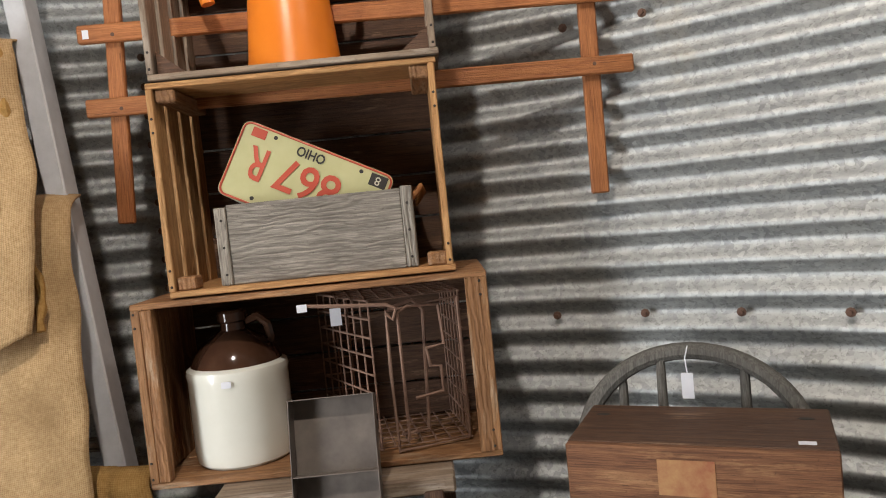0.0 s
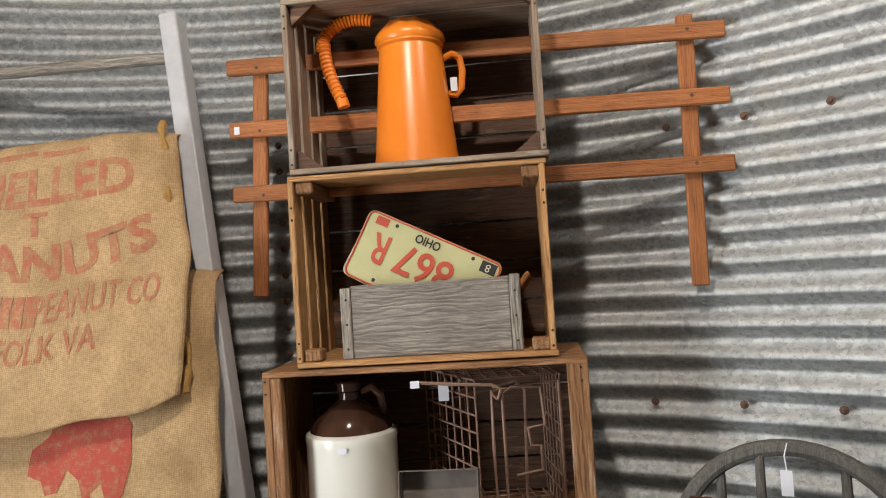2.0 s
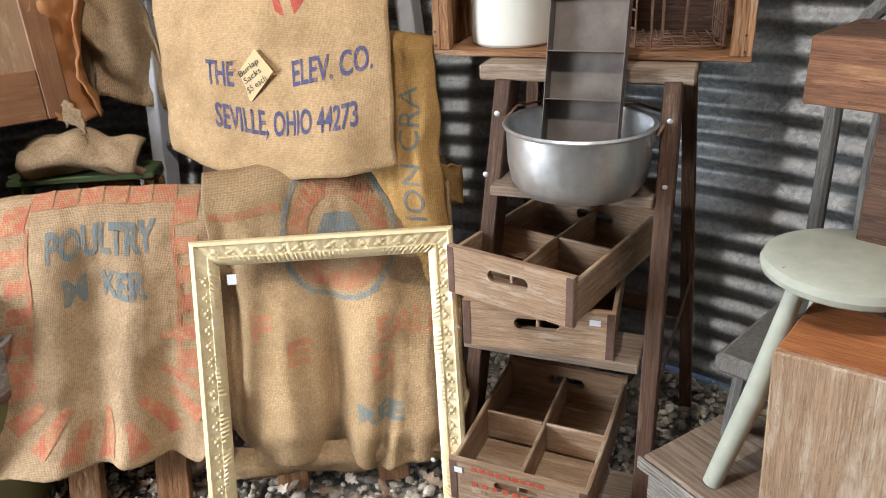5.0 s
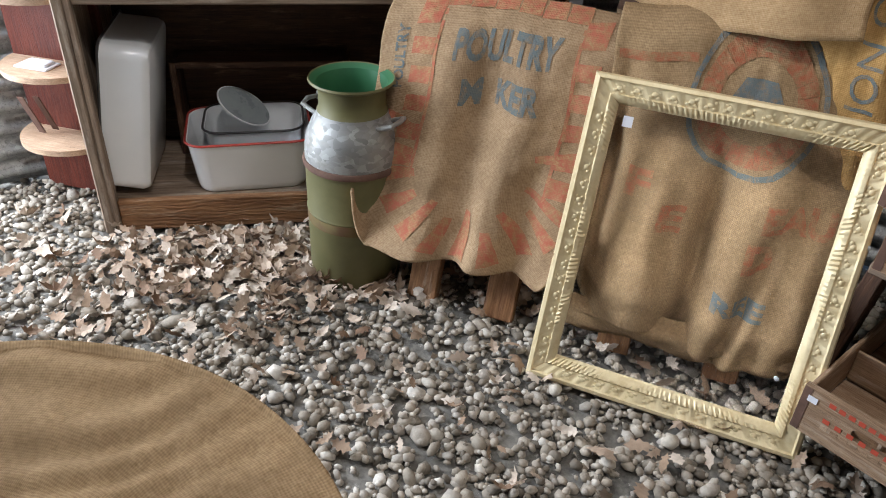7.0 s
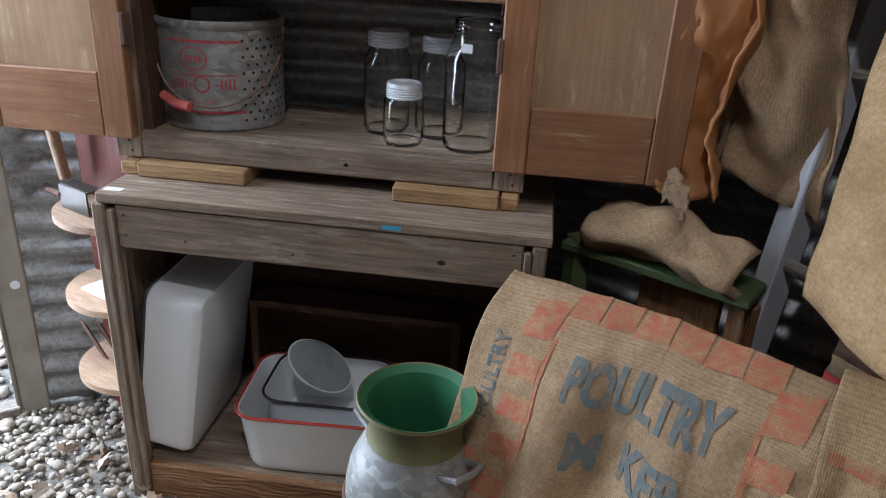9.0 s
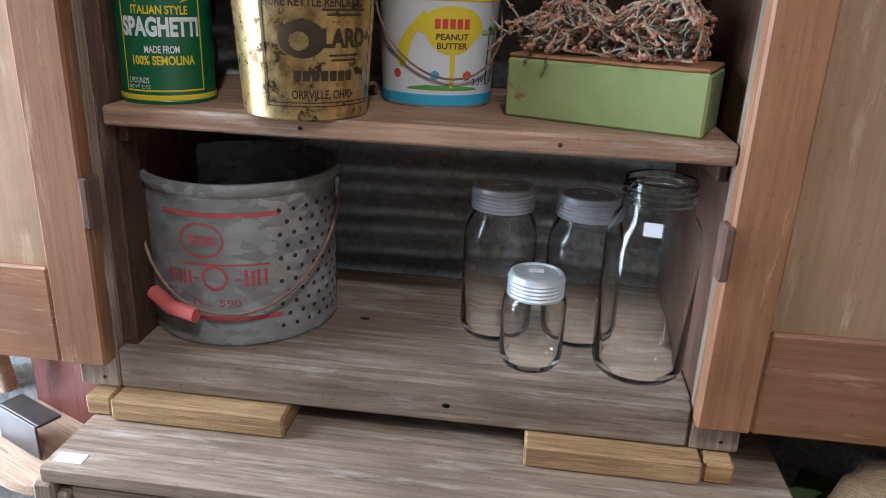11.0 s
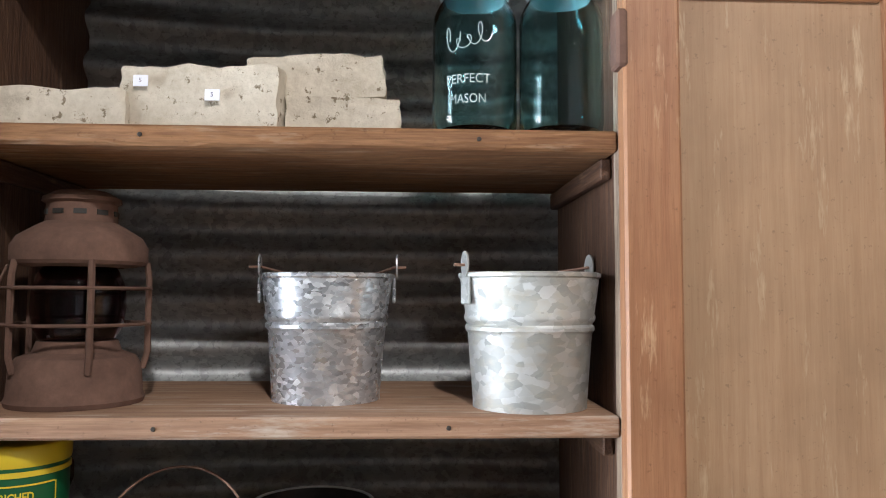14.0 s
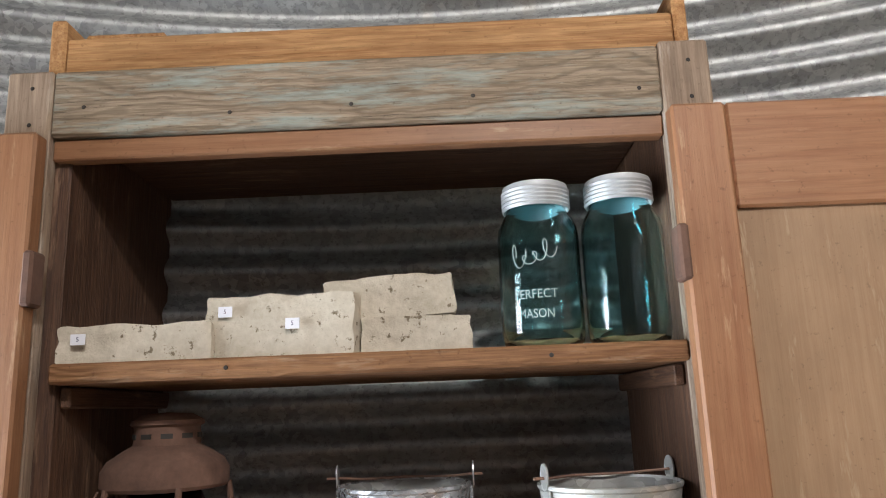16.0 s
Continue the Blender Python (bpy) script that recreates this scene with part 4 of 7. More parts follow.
letters("PEANUTS", 0.092, INK_PALE, s1, lambda x, y: on1(0.53, 0.45, 0, 0)(x, y + 0.95 * x * x - 0.012), "lettering", 3, 0.405, 0.0035)
letters("THE", 0.070, INK_PALE, s1, on1(0.20, 0.63, 0, 0), "lettering", 3, 0.075, 0.001)
letters("PEANUT CO", 0.078, INK_PALE, s1, lambda x, y: on1(0.72, 0.615, 0, 0)(x, y + 0.08 * x), "lettering", 3, 0.215, 0.001)
for k in range(5):
    shape([(0, 0), (0.020, 0), (0.020, 0.058), (0, 0.058)], INK_PALE, s1, (lambda k: (lambda x, y: on1(0.33 + 0.042 * k, 0.675, 0, 0)(x, y)))(k), "faded_bar", 2)
letters("SUFFOLK VA", 0.066, INK_PALE, s1, lambda x, y: on1(0.50, 0.755, 0, 0)(x, y + 0.05 * x), "lettering", 3, 0.25, 0.001)
for u0, w_ in ((0.38, 0.12), (0.60, 0.10)):
    shape([(-w_ / 2, 0), (w_ / 2, 0.006), (w_ / 2, 0.016), (-w_ / 2, 0.012)], INK_PALE, s1, on1(u0, 0.10, 0, 0), "printed_rule", 3)
part("side_seam", tube([lad(-0.765 + 0.085 * k / 30, 1.835 - 0.58 * k / 30, 0.06 + 0.012 * math.sin(k * 0.9)) for k in range(31)], [0.008 + 0.003 * math.sin(k * 2.3) for k in range(31)], 8), BURLAP_GOLD, s1, "frayed golden seam")

s3, on3 = sack_on_ladder("yellow_sack", ((-0.72, 1.02), (-0.545, 1.0), (-0.70, 0.35), (-0.46, 0.36)), 21.0, 0.012, "golden burlap sack with dark lettering behind the feed sack", BURLAP_GOLD, bow=0.0, sag=0.0)
letters("ION CRA", 0.06, INK_TEAL, s3, lambda x, y: on3(0.72, 0.40, 0, 0)(-y, x), "lettering", 3, 0.30)
STRIPE = coat("striped_cloth_red", (0.30, 0.03, 0.03), (0.40, 0.06, 0.05), 60, 0.9, bumps=0.2)
s4 = root("striped_blanket", pose(0, 0, 0), "folded dark red and black striped blanket under the sacks", "blanket")
for k in range(7):
    cloth("stripe", (lambda k: (lambda u, v: lad(-1.13 + 0.40 * u, 0.80 - 0.028 * (k + v), 0.02 + 0.012 * wav(u, k + v, 3, 7))))(k), 16, 2, (STRIPE, DARKWOOD["x"], BURLAP_OLD)[k % 3], s4, 0.004)

# ---- sawhorse with draped sacks ----
DRP = pose(-1.420, 0.762, 0.0, 0, 0, math.degrees(math.atan2(0.44, 0.9)))
sh = root("sawhorse", DRP, "rough low wooden trestle hidden under burlap sacks", "trestle")
rod("beam", (-0.02, 0.11, 0.612), (1.03, 0.11, 0.612), 0.07, 0.05, OLDPINE, sh)
for x in (0.14, 0.34, 0.62, 0.86):
    rod("leg", (x, 0.10, 0.59), (x, -0.16, 0.0), 0.075, 0.03, OLDPINE, sh, (1, 0, 0))
    rod("leg", (x, 0.12, 0.59), (x, 0.28, 0.0), 0.075, 0.03, OLDPINE, sh, (1, 0, 0))


def drape(name, x0, x1, ztop, zbot, seed, mat, label, lift, folds=(), back=0.35, flare=0.06, hem=None, tuck=0.0, round_=0.12):
    """A sack hung over the beam; folds: centre, half width, depth (minus: towards the viewer), drift and start."""
    r = root(name, DRP, label, "sack", "burlap sacks")
    L = ztop - zbot

    def f(u, v):
        x = lerp(x0, x1, u) + 0.012 * wav(u * 0.3, v * 3, 2, seed)
        q = v * (L + back) - back                    # length along the cloth, 0 at the ridge
        zt = ztop + lift * math.sin(math.pi * u) + 0.012 * wav(u, 0, 5, seed)
        if q < 0:
            y, z = 0.125 + 0.03 * min(1, -q * 20), zt + q
        else:
            k = min(1.0, q / 0.06)
            y = 0.125 - 0.095 * math.sin(k * math.pi / 2)
            g = q / L
            z = zt - q + 0.02 * (1 - k)
            y -= flare * max(0, q - 0.05) / L
            for c, w_, a, drift, start in folds:
                y += a * math.exp(-((u - c - drift * g) / w_) ** 2) * min(1.0, max(0.0, g - start) / 0.30)
            y += (0.011 * wav(u, q, 3.4, seed) + 0.006 * wav(u, q * 1.4, 11, seed + 2) + 0.0025 * wav(u, q, 27, seed + 4)) * k
            if hem:
                z += hem(u) * g ** 3
            y += tuck * max(0.0, g - 0.86) / 0.14
        side = max(0.0, abs(2 * u - 1) - (1 - 2 * round_)) / (2 * round_)
        if q > L - 0.16:
            z += 0.13 * (1 - math.sqrt(max(0.0, 1 - side * side))) * (q - L + 0.16) / 0.16
            x -= (1 if u > 0.5 else -1) * 0.03 * side * ((q - L + 0.16) / 0.16) ** 2
        return Vector((x, y, z))

    cloth("cloth", f, 110, 120, mat, r, 0.006, (x1 - x0, L + back))

    def on(u0, q0):
        def g(x, y):
            u, v = u0 + x / (x1 - x0), (q0 - y + back) / (L + back)
            p = f(u, v)
            n = (f(u + 0.006, v) - p).cross(f(u, v + 0.006) - p).normalized()
            if n.y > 0 and abs(n.y) > 0.3 or (abs(n.y) <= 0.3 and n.z < 0):
                n = -n
            return p + n * 0.0046
        return g
    return r, on


d1, ond1 = drape("poultry_sack", -0.045, 0.500, 0.670, 0.135, 31.0, BURLAP_OLD, "brown burlap poultry sack with red rays and grey lettering", 0.014, flare=0.285, back=0.25,
                 folds=((0.50, 0.10, 0.034, 0.02, 0.02), (0.34, 0.10, -0.020, 0.0, 0.0), (0.66, 0.09, -0.026, 0.0, 0.1), (0.74, 0.10, 0.045, 0.02, 0.45), (0.55, 0.05, -0.018, 0.03, 0.5)),
                 hem=lambda u: 0.035 * (1 - u) - 0.01 * math.sin(6 * u))
letters("POULTRY", 0.078, INK_TEAL, d1, lambda x, y: ond1(0.550, 0.082)(x, y + 0.04 * x), "lettering", 3, 0.236, 0.003)
letters("M  KER", 0.070, INK_TEAL, d1, lambda x, y: ond1(0.548, 0.172)(x, y + 0.06 * x), "lettering", 3, 0.185, 0.003)
letters("POULTRY", 0.036, INK_TEAL, d1, lambda x, y: ond1(0.10, 0.120)(-y, x), "lettering", 2, 0.13, 0.001)
for k in range(6):
    for u0 in (0.200, 0.890):
        shape([(-0.028, -0.020), (0.026, -0.014), (0.028, 0.020), (-0.026, 0.014)], INK_PALE, d1, ond1(u0, 0.035 + 0.058 * k), "red_bar", 2)
for u0 in (0.260, 0.840):
    shape([(-0.004, -0.30), (0.004, -0.30), (0.004, 0.03), (-0.004, 0.03)], INK_PALE, d1, ond1(u0, 0.06), "red_line", 4)
for k in range(13):
    a = radians(166 + 17.2 * k)
    ri, ro = 0.150 + 0.02 * math.sin(3.0 * k), 0.262
    pts = [(ri * math.cos(a - 0.06), ri * math.sin(a - 0.06) * 0.9), (ro * math.cos(a - 0.085), ro * math.sin(a - 0.085) * 0.86), (ro * math.cos(a + 0.085), ro * math.sin(a + 0.085) * 0.86), (ri * math.cos(a + 0.06), ri * math.sin(a + 0.06) * 0.9)]
    shape(pts, INK_PALE, d1, ond1(0.53, 0.300), "red_ray", 3)
for k in range(6):
    shape([(-0.026, -0.014), (0.026, -0.012), (0.022, 0.014), (-0.024, 0.012)], INK_PALE, d1, ond1(0.30 + 0.10 * k, 0.012), "red_bar", 2)

d2, ond2 = drape("feed_sack", 0.480, 1.045, 0.700, 0.075, 47.0, BURLAP_FEED, "golden-tan burlap feed sack with red round emblem", 0.015, flare=0.265, back=0.25, tuck=0.04, round_=0.08,
                 folds=((0.07, 0.06, 0.050, 0.0, 0.1), (0.29, 0.15, -0.055, 0.0, 0.15), (0.49, 0.045, 0.060, -0.03, 0.30), (0.66, 0.13, -0.060, -0.02, 0.15), (0.80, 0.035, 0.040, -0.18, 0.45), (0.92, 0.07, -0.035, -0.10, 0.35), (0.30, 0.04, 0.020, 0.10, 0.35)),
                 hem=lambda u: 0.050 * (1 - u) ** 1.2 - 0.03 * math.exp(-((u - 0.62) / 0.12) ** 2))
for r0, r1, mt in ((0.124, 0.134, INK_TEAL), (0.075, 0.114, INK_FADED)):
    for k in range(24):
        a0, a1 = 2 * math.pi * k / 24, 2 * math.pi * (k + 0.97) / 24
        shape([(r0 * math.cos(a0), r0 * math.sin(a0)), (r1 * math.cos(a0), r1 * math.sin(a0)), (r1 * math.cos(a1), r1 * math.sin(a1)), (r0 * math.cos(a1), r0 * math.sin(a1))], mt, d2, ond2(0.53, 0.125), "emblem_ring", 1)
shape([(-0.05, -0.03), (0.05, -0.03), (0.055, 0.0), (0.03, 0.045), (-0.03, 0.045), (-0.055, 0.0)], INK_TEAL, d2, ond2(0.53, 0.130), "emblem", 3)
for c, w_ in ((0.16, 0.16), (0.88, 0.12)):
    shape([(-w_ / 2, -0.045), (w_ / 2, -0.045), (w_ / 2, -0.028), (-w_ / 2, -0.028)], INK_FADED, d2, ond2(c, 0.03), "red_band", 4)
letters("EAU", 0.07, INK_FADED, d2, ond2(0.76, 0.31), "lettering", 3, 0.13, 0.003)
letters("D", 0.075, INK_FADED, d2, ond2(0.67, 0.39), "lettering", 3, 0.055, 0.004)
letters("E", 0.075, INK_FADED, d2, ond2(0.34, 0.36), "lettering", 3, 0.05, 0.003)
letters("F", 0.075, INK_FADED, d2, ond2(0.20, 0.30), "lettering", 3, 0.05, 0.003)
letters("REE", 0.05, INK_TEAL, d2, ond2(0.64, 0.49), "lettering", 3, 0.10, 0.002)
cloth("lower_fold", lambda u, v: Vector((0.50 + 0.48 * u, -0.175 - 0.03 * math.sin(3 * v) + 0.02 * wav(u, v, 4, 3), 0.15 - 0.085 * v + 0.02 * wav(u, v, 5, 9))), 30, 10, BURLAP_FEED, d2, 0.006)
cloth("side_corner", lambda u, v: Vector((0.98 + 0.095 * u, 0.03 + 0.03 * u + 0.01 * wav(u, v, 6, 2), 0.735 - 0.03 * u - 0.10 * v + 0.02 * wav(u, v, 4, 5))), 8, 8, BURLAP_GOLD, d2, 0.006)

# ---- gilt picture frame ----
al = Vector((0.512, 0.224, 0)).normalized()
upv = Vector((-0.108, 0.220, 0.618))
upv = (upv - upv.dot(al) * al).normalized()
fmat = Matrix((al, upv.cross(al), upv)).transposed().to_4x4()
fmat.translation = (-0.869, 0.676, 0.006)
pf = root("picture_frame", fmat, "empty gilt picture frame with embossed moulding leaning on sacks", "picture frame")
FW, FH = 0.566, 0.664


def moulding(length, name, m):
    """One mitred side; x along it, z inward, y towards the back."""
    prof = [(0.0, 0.018), (0.0, -0.004), (0.004, -0.010), (0.011, -0.012), (0.014, -0.008), (0.036, -0.003), (0.039, -0.006), (0.046, -0.004), (0.054, 0.004), (0.056, 0.010), (0.056, 0.018)]
    bm = bmesh.new()
    n = 120
    rings = []
    for i in range(n + 1):
        s = i / n
        ring = []
        for q, (z, y) in enumerate(prof):
            x0, x1 = z, length - z
            x = x0 + (x1 - x0) * s
            dy = 0.0
            if 4 <= q <= 5:
                dy = 0.0022 * math.sin(x * 210) * math.sin(x * 97 + q)
            if 6 <= q <= 8:
                dy = 0.0022 * math.sin(x * 620 + q * 1.3)
            ring.append(bm.verts.new((x, y + dy, z)))
        rings.append(ring)
    for a, b in zip(rings, rings[1:]):
        for q in range(len(prof) - 1):
            bm.faces.new((a[q], a[q + 1], b[q + 1], b[q]))
        bm.faces.new((a[-1], a[0], b[0], b[-1]))
    bm.faces.new(rings[0])
    bm.faces.new(rings[-1])
    side = part(name, bm, GOLD, pf, m=m)
    k = int(length / 0.034)
    bm = bmesh.new()
    for i in range(2, k - 1):
        x = (i + 0.5) * length / k
        for dx, dz, rr in ((0, 0.025, 0.0058), (-0.008, 0.020, 0.0038), (0.008, 0.030, 0.0038), (0.006, 0.019, 0.003), (-0.007, 0.031, 0.003)):
            bmesh.ops.create_icosphere(bm, subdivisions=1, radius=rr, matrix=pose(x + dx, -0.0055, dz) @ Matrix.Diagonal((1.2, 0.55, 1, 1)))
    part("embossed_leaves", bm, GOLD, side)
    return side


moulding(FW, "bottom_moulding", pose(0, 0, 0))
moulding(FW, "top_moulding", pose(FW, 0, FH, 0, 180, 0))
moulding(FH, "side_moulding", pose(0, 0, FH, 0, 90, 0))
moulding(FH, "side_moulding", pose(FW, 0, 0, 0, -90, 0))
PANE = glass("window_glass", (0.99, 0.99, 0.99), 0.01)
pane = part("glass_pane", boxes(((0.053, 0.009, 0.053), (FW - 0.053, 0.011, FH - 0.053)), bevel=0), PANE, pf, "clear glass pane")
pane.visible_shadow = False
part("price_sticker", boxes(((0.073, 0.0065, FH - 0.098), (0.093, 0.0075, FH - 0.076)), bevel=0), PAPER, pf, m=pose(0, 0, 0))

# ---- burlap covered drum ----
dr = root("covered_drum", pose(-0.567, -0.434, 0.0), "steel drum table draped with a tan burlap cloth", "drum")
part("drum", lathe([(0, 0), (0.28, 0), (0.285, 0.01), (0.285, 0.19), (0.292, 0.2), (0.285, 0.21), (0.285, 0.39), (0.292, 0.4), (0.285, 0.41), (0.285, 0.585), (0, 0.585)], 48), DARKTIN, dr)


def drum_cloth(u, v):
    a, rr = 2 * math.pi * u, 0.50 * v
    if rr < 0.36:
        px_, py_ = rr * math.cos(a), rr * math.sin(a)
        ridge = math.sin(125 * rr * math.cos(a + 0.35) + 9 * wav(px_, py_, 5, 3)) * (0.6 + wav(px_, py_, 6, 8))
        z = 0.594 + 0.0042 * ridge + 0.006 * wav(px_, py_, 9, 5) + 0.002 * wav(px_, py_, 34, 2)
        return Vector((rr * math.cos(a), rr * math.sin(a), z + 0.001))
    q = (rr - 0.36) / 0.14
    w_ = 0.36 + 0.012 * math.sin(q * 3) + 0.012 * q * math.sin(9 * a)
    return Vector((w_ * math.cos(a), w_ * math.sin(a), 0.594 - 0.14 * q + 0.006 * (1 - q)))


cloth("burlap_cover", drum_cloth, 150, 100, BURLAP_FEED, dr, 0.004, (2.2, 0.5))

# ---- milk can ----
mc = root("milk_can", pose(-1.440, 0.637, -0.005), "olive green painted steel milk can with bright green mouth", "milk can")
part("body", lathe([(0, 0), (0.112, 0), (0.117, 0.008), (0.117, 0.195), (0.119, 0.200), (0.117, 0.206), (0.117, 0.310), (0.118, 0.320)], 48), OLIVE, mc)
part("ring_band", lathe([(0.117, 0.320), (0.122, 0.322), (0.123, 0.329), (0.120, 0.336), (0.116, 0.337)], 48), RUST, mc)
part("shoulder", lathe([(0.117, 0.337), (0.116, 0.365), (0.110, 0.395), (0.097, 0.425), (0.085, 0.443), (0.083, 0.452)], 48), GALV_OLD, mc)
part("neck", lathe([(0.083, 0.452), (0.078, 0.460), (0.078, 0.498), (0.084, 0.514), (0.097, 0.521), (0.100, 0.524), (0.098, 0.529), (0.095, 0.527)], 48), OLIVE, mc)
part("mouth", lathe([(0.095, 0.5272), (0.082, 0.518), (0.076, 0.500), (0.075, 0.46), (0.075, 0.38), (0.0, 0.36)], 48), GREEN_IN, mc, "bright green inside of the mouth")
for s, a in ((1, 200), (1, 20)):
    m = pose(0, 0, 0, 0, 0, a)
    part("side_handle", tube([(0.085, -0.03, 0.43), (0.122, -0.028, 0.445), (0.128, 0, 0.448), (0.122, 0.028, 0.445), (0.085, 0.03, 0.43)], 0.006), GALV_OLD, mc, m=m)
part("handle_ring", tube([(0.09 * math.cos(a) , 0.09 * math.sin(a), 0.475 + 0.0 * a) for a in [radians(200 + 4 * k) for k in range(3)]], 0.004), GALV_OLD, mc)
part("rust_band", lathe([(0.1162, 0.165), (0.1175, 0.170), (0.1175, 0.195), (0.1162, 0.2)], 48), coat("rust_patch", (0.13, 0.07, 0.03), (0.19, 0.17, 0.06), 30, 0.8, bumps=0.3), mc)


# ---- cabinet and bench, in the cabinet's own axes: x along it, y into it ----
def cab(x, y, z, rx=0, ry=0, rz=0):
    return CAB @ pose(x, y, z, rx, ry, rz)


be = root("work_bench", CAB.copy(), "dusty grey-brown wooden bench with open lower shelf", "bench")
TT = 0.735
part("top_board", boxes(((-0.05, -0.128, TT - 0.022), (0.805, 0.06, TT)), bevel=0.003), BROWNWOOD["x"], be)
part("top_board", boxes(((-0.05, 0.063, TT - 0.022), (0.805, 0.30, TT - 0.001)), bevel=0.003), BROWNWOOD["x"], be)
bm = boxes(((-0.018, -0.122, 0.621), (0.757, -0.102, TT - 0.0225)), bevel=0.004)
part("front_rail", bm, BROWNWOOD["x"], be)
part("end_panel", boxes(((-0.062, -0.128, 0.0), (-0.036, 0.30, TT - 0.0225)), bevel=0.004), BROWNWOOD["z"], be)
part("end_panel", boxes(((0.772, -0.128, 0.0), (0.798, 0.30, TT - 0.0225)), bevel=0.004), BROWNWOOD["z"], be)
part("corner_post", boxes(((-0.0355, -0.126, 0.0), (-0.019, -0.10, 0.70)), bevel=0.003), BROWNWOOD["z"], be)
part("corner_post", boxes(((0.758, -0.129, 0.60), (0.7715, -0.10, 0.70)), bevel=0.003), BROWNWOOD["z"], be)
part("bottom_rail", boxes(((-0.018, -0.122, 0.005), (0.771, -0.102, 0.100)), bevel=0.004), OLDPINE["x"], be)
for k in range(3):
    a = -0.1 + 0.133 * k
    part("shelf_board", boxes(((-0.0355, a, 0.078), (0.771, a + 0.13, 0.096)), bevel=0.002), BROWNWOOD["x"], be)
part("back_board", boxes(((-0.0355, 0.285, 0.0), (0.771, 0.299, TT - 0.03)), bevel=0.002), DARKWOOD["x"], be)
part("price_sticker", boxes(((-0.04, -0.115, TT), (-0.005, -0.098, TT + 0.0008)), bevel=0), PAPER, be)

for x0, x1, s in ((-0.018, 0.205, 0), (0.497, 0.70, 1)):
    bm = boxes(((x0, -0.028, TT + 0.0005), (x1, 0.06, 0.7655)), bevel=0.003)
    solo("wood_block", bm, BLOCKWOOD, CAB.copy(), "rough pale timber block lifting the cabinet", "wood block", "blocks under the cabinet")
for x0 in (-0.056, 0.703):
    solo("wood_block", boxes(((x0, -0.02, TT + 0.0005), (x0 + 0.034, 0.06, 0.763)), bevel=0.003), BLOCKWOOD, CAB.copy(), "short split timber block beside a larger one", "wood block", "blocks under the cabinet")

cb = root("open_cabinet", CAB.copy(), "old brown wooden cabinet with both panel doors swung open", "cabinet")
D = 0.325
# side boards use darker wood than the front: interior shade put into colour
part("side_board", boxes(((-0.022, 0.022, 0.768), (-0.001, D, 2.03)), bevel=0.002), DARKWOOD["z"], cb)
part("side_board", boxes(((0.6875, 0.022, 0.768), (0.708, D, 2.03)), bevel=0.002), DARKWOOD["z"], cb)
part("stile", boxes(((-0.072, 0.0, 0.766), (-0.018, 0.0215, 2.052)), bevel=0.003), BROWNWOOD["z"], cb)
part("stile", boxes(((0.686, 0.0, 0.766), (0.743, 0.0215, 2.056)), bevel=0.003), BROWNWOOD["z"], cb)
part("top_rail", boxes(((-0.0175, 0.001, 1.970), (0.6855, 0.0215, 2.051)), bevel=0.003), PAINTWOOD, cb)
part("inner_rail", boxes(((-0.0175, 0.010, 1.944), (0.6855, 0.030, 1.9695)), bevel=0.002), CABWOOD["x"], cb)
part("bottom_rail", boxes(((-0.0175, 0.0, 0.766), (0.6855, 0.020, 0.822)), bevel=0.004), BROWNWOOD["x"], cb)
part("floor_board", boxes(((-0.0005, 0.0205, 0.800), (0.6870, D, 0.822)), bevel=0.002), BROWNWOOD["x"], cb)
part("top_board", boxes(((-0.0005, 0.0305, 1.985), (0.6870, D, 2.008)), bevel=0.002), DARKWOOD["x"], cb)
for z, mt in ((1.711, OLDPINE), (1.414, SHELFWOOD), (1.126, SHELFWOOD)):
    part("shelf", boxes(((-0.0005, 0.002, z - 0.022), (0.6870, D, z)), bevel=0.003), mt["x"], cb)
# cleats darkened likewise, so they sink into the shade under the shelves
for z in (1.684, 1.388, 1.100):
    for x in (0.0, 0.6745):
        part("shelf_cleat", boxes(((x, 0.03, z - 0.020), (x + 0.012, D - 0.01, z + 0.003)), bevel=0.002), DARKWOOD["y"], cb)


def panel_door(x0, x1, hinge, name):
    """A framed door, swung fully open into the plane of the front."""
    z0, z1, t0, t1 = 0.812, 1.965, -0.030, -0.006
    d = part(name, boxes(((x0 + 0.0005, t0 + 0.008, z0 + 0.06), (x1 - 0.0005, t1 - 0.006, z1 - 0.06)), bevel=0), PANELWOOD, cb, "framed door with dull recessed panel")
    w = 0.059
    part("door_stile", boxes(((x0, t0, z0), (x0 + w, t1, z1)), bevel=0.003), CABWOOD["z"], d)
    part("door_stile", boxes(((x1 - w, t0, z0), (x1, t1, z1)), bevel=0.003), CABWOOD["z"], d)
    part("door_rail", boxes(((x0 + w + 0.0005, t0 + 0.001, z1 - 0.120), (x1 - w - 0.0005, t1, z1 - 0.0005)), bevel=0.003), CABWOOD["x"], d)
    part("door_rail", boxes(((x0 + w + 0.0005, t0 + 0.001, z0 + 0.0005), (x1 - w - 0.0005, t1, z0 + 0.125)), bevel=0.003), CABWOOD["x"], d)
    for z in (1.02, 1.80):
        part("hinge", boxes(((hinge - 0.006, t0 - 0.003, z - 0.03), (hinge + 0.006, t1, z + 0.03)), bevel=0.003), RUST, d)
    return d


panel_door(0.6835, 1.018, 0.682, "door")
panel_door(-0.350, -0.0145, -0.012, "door")

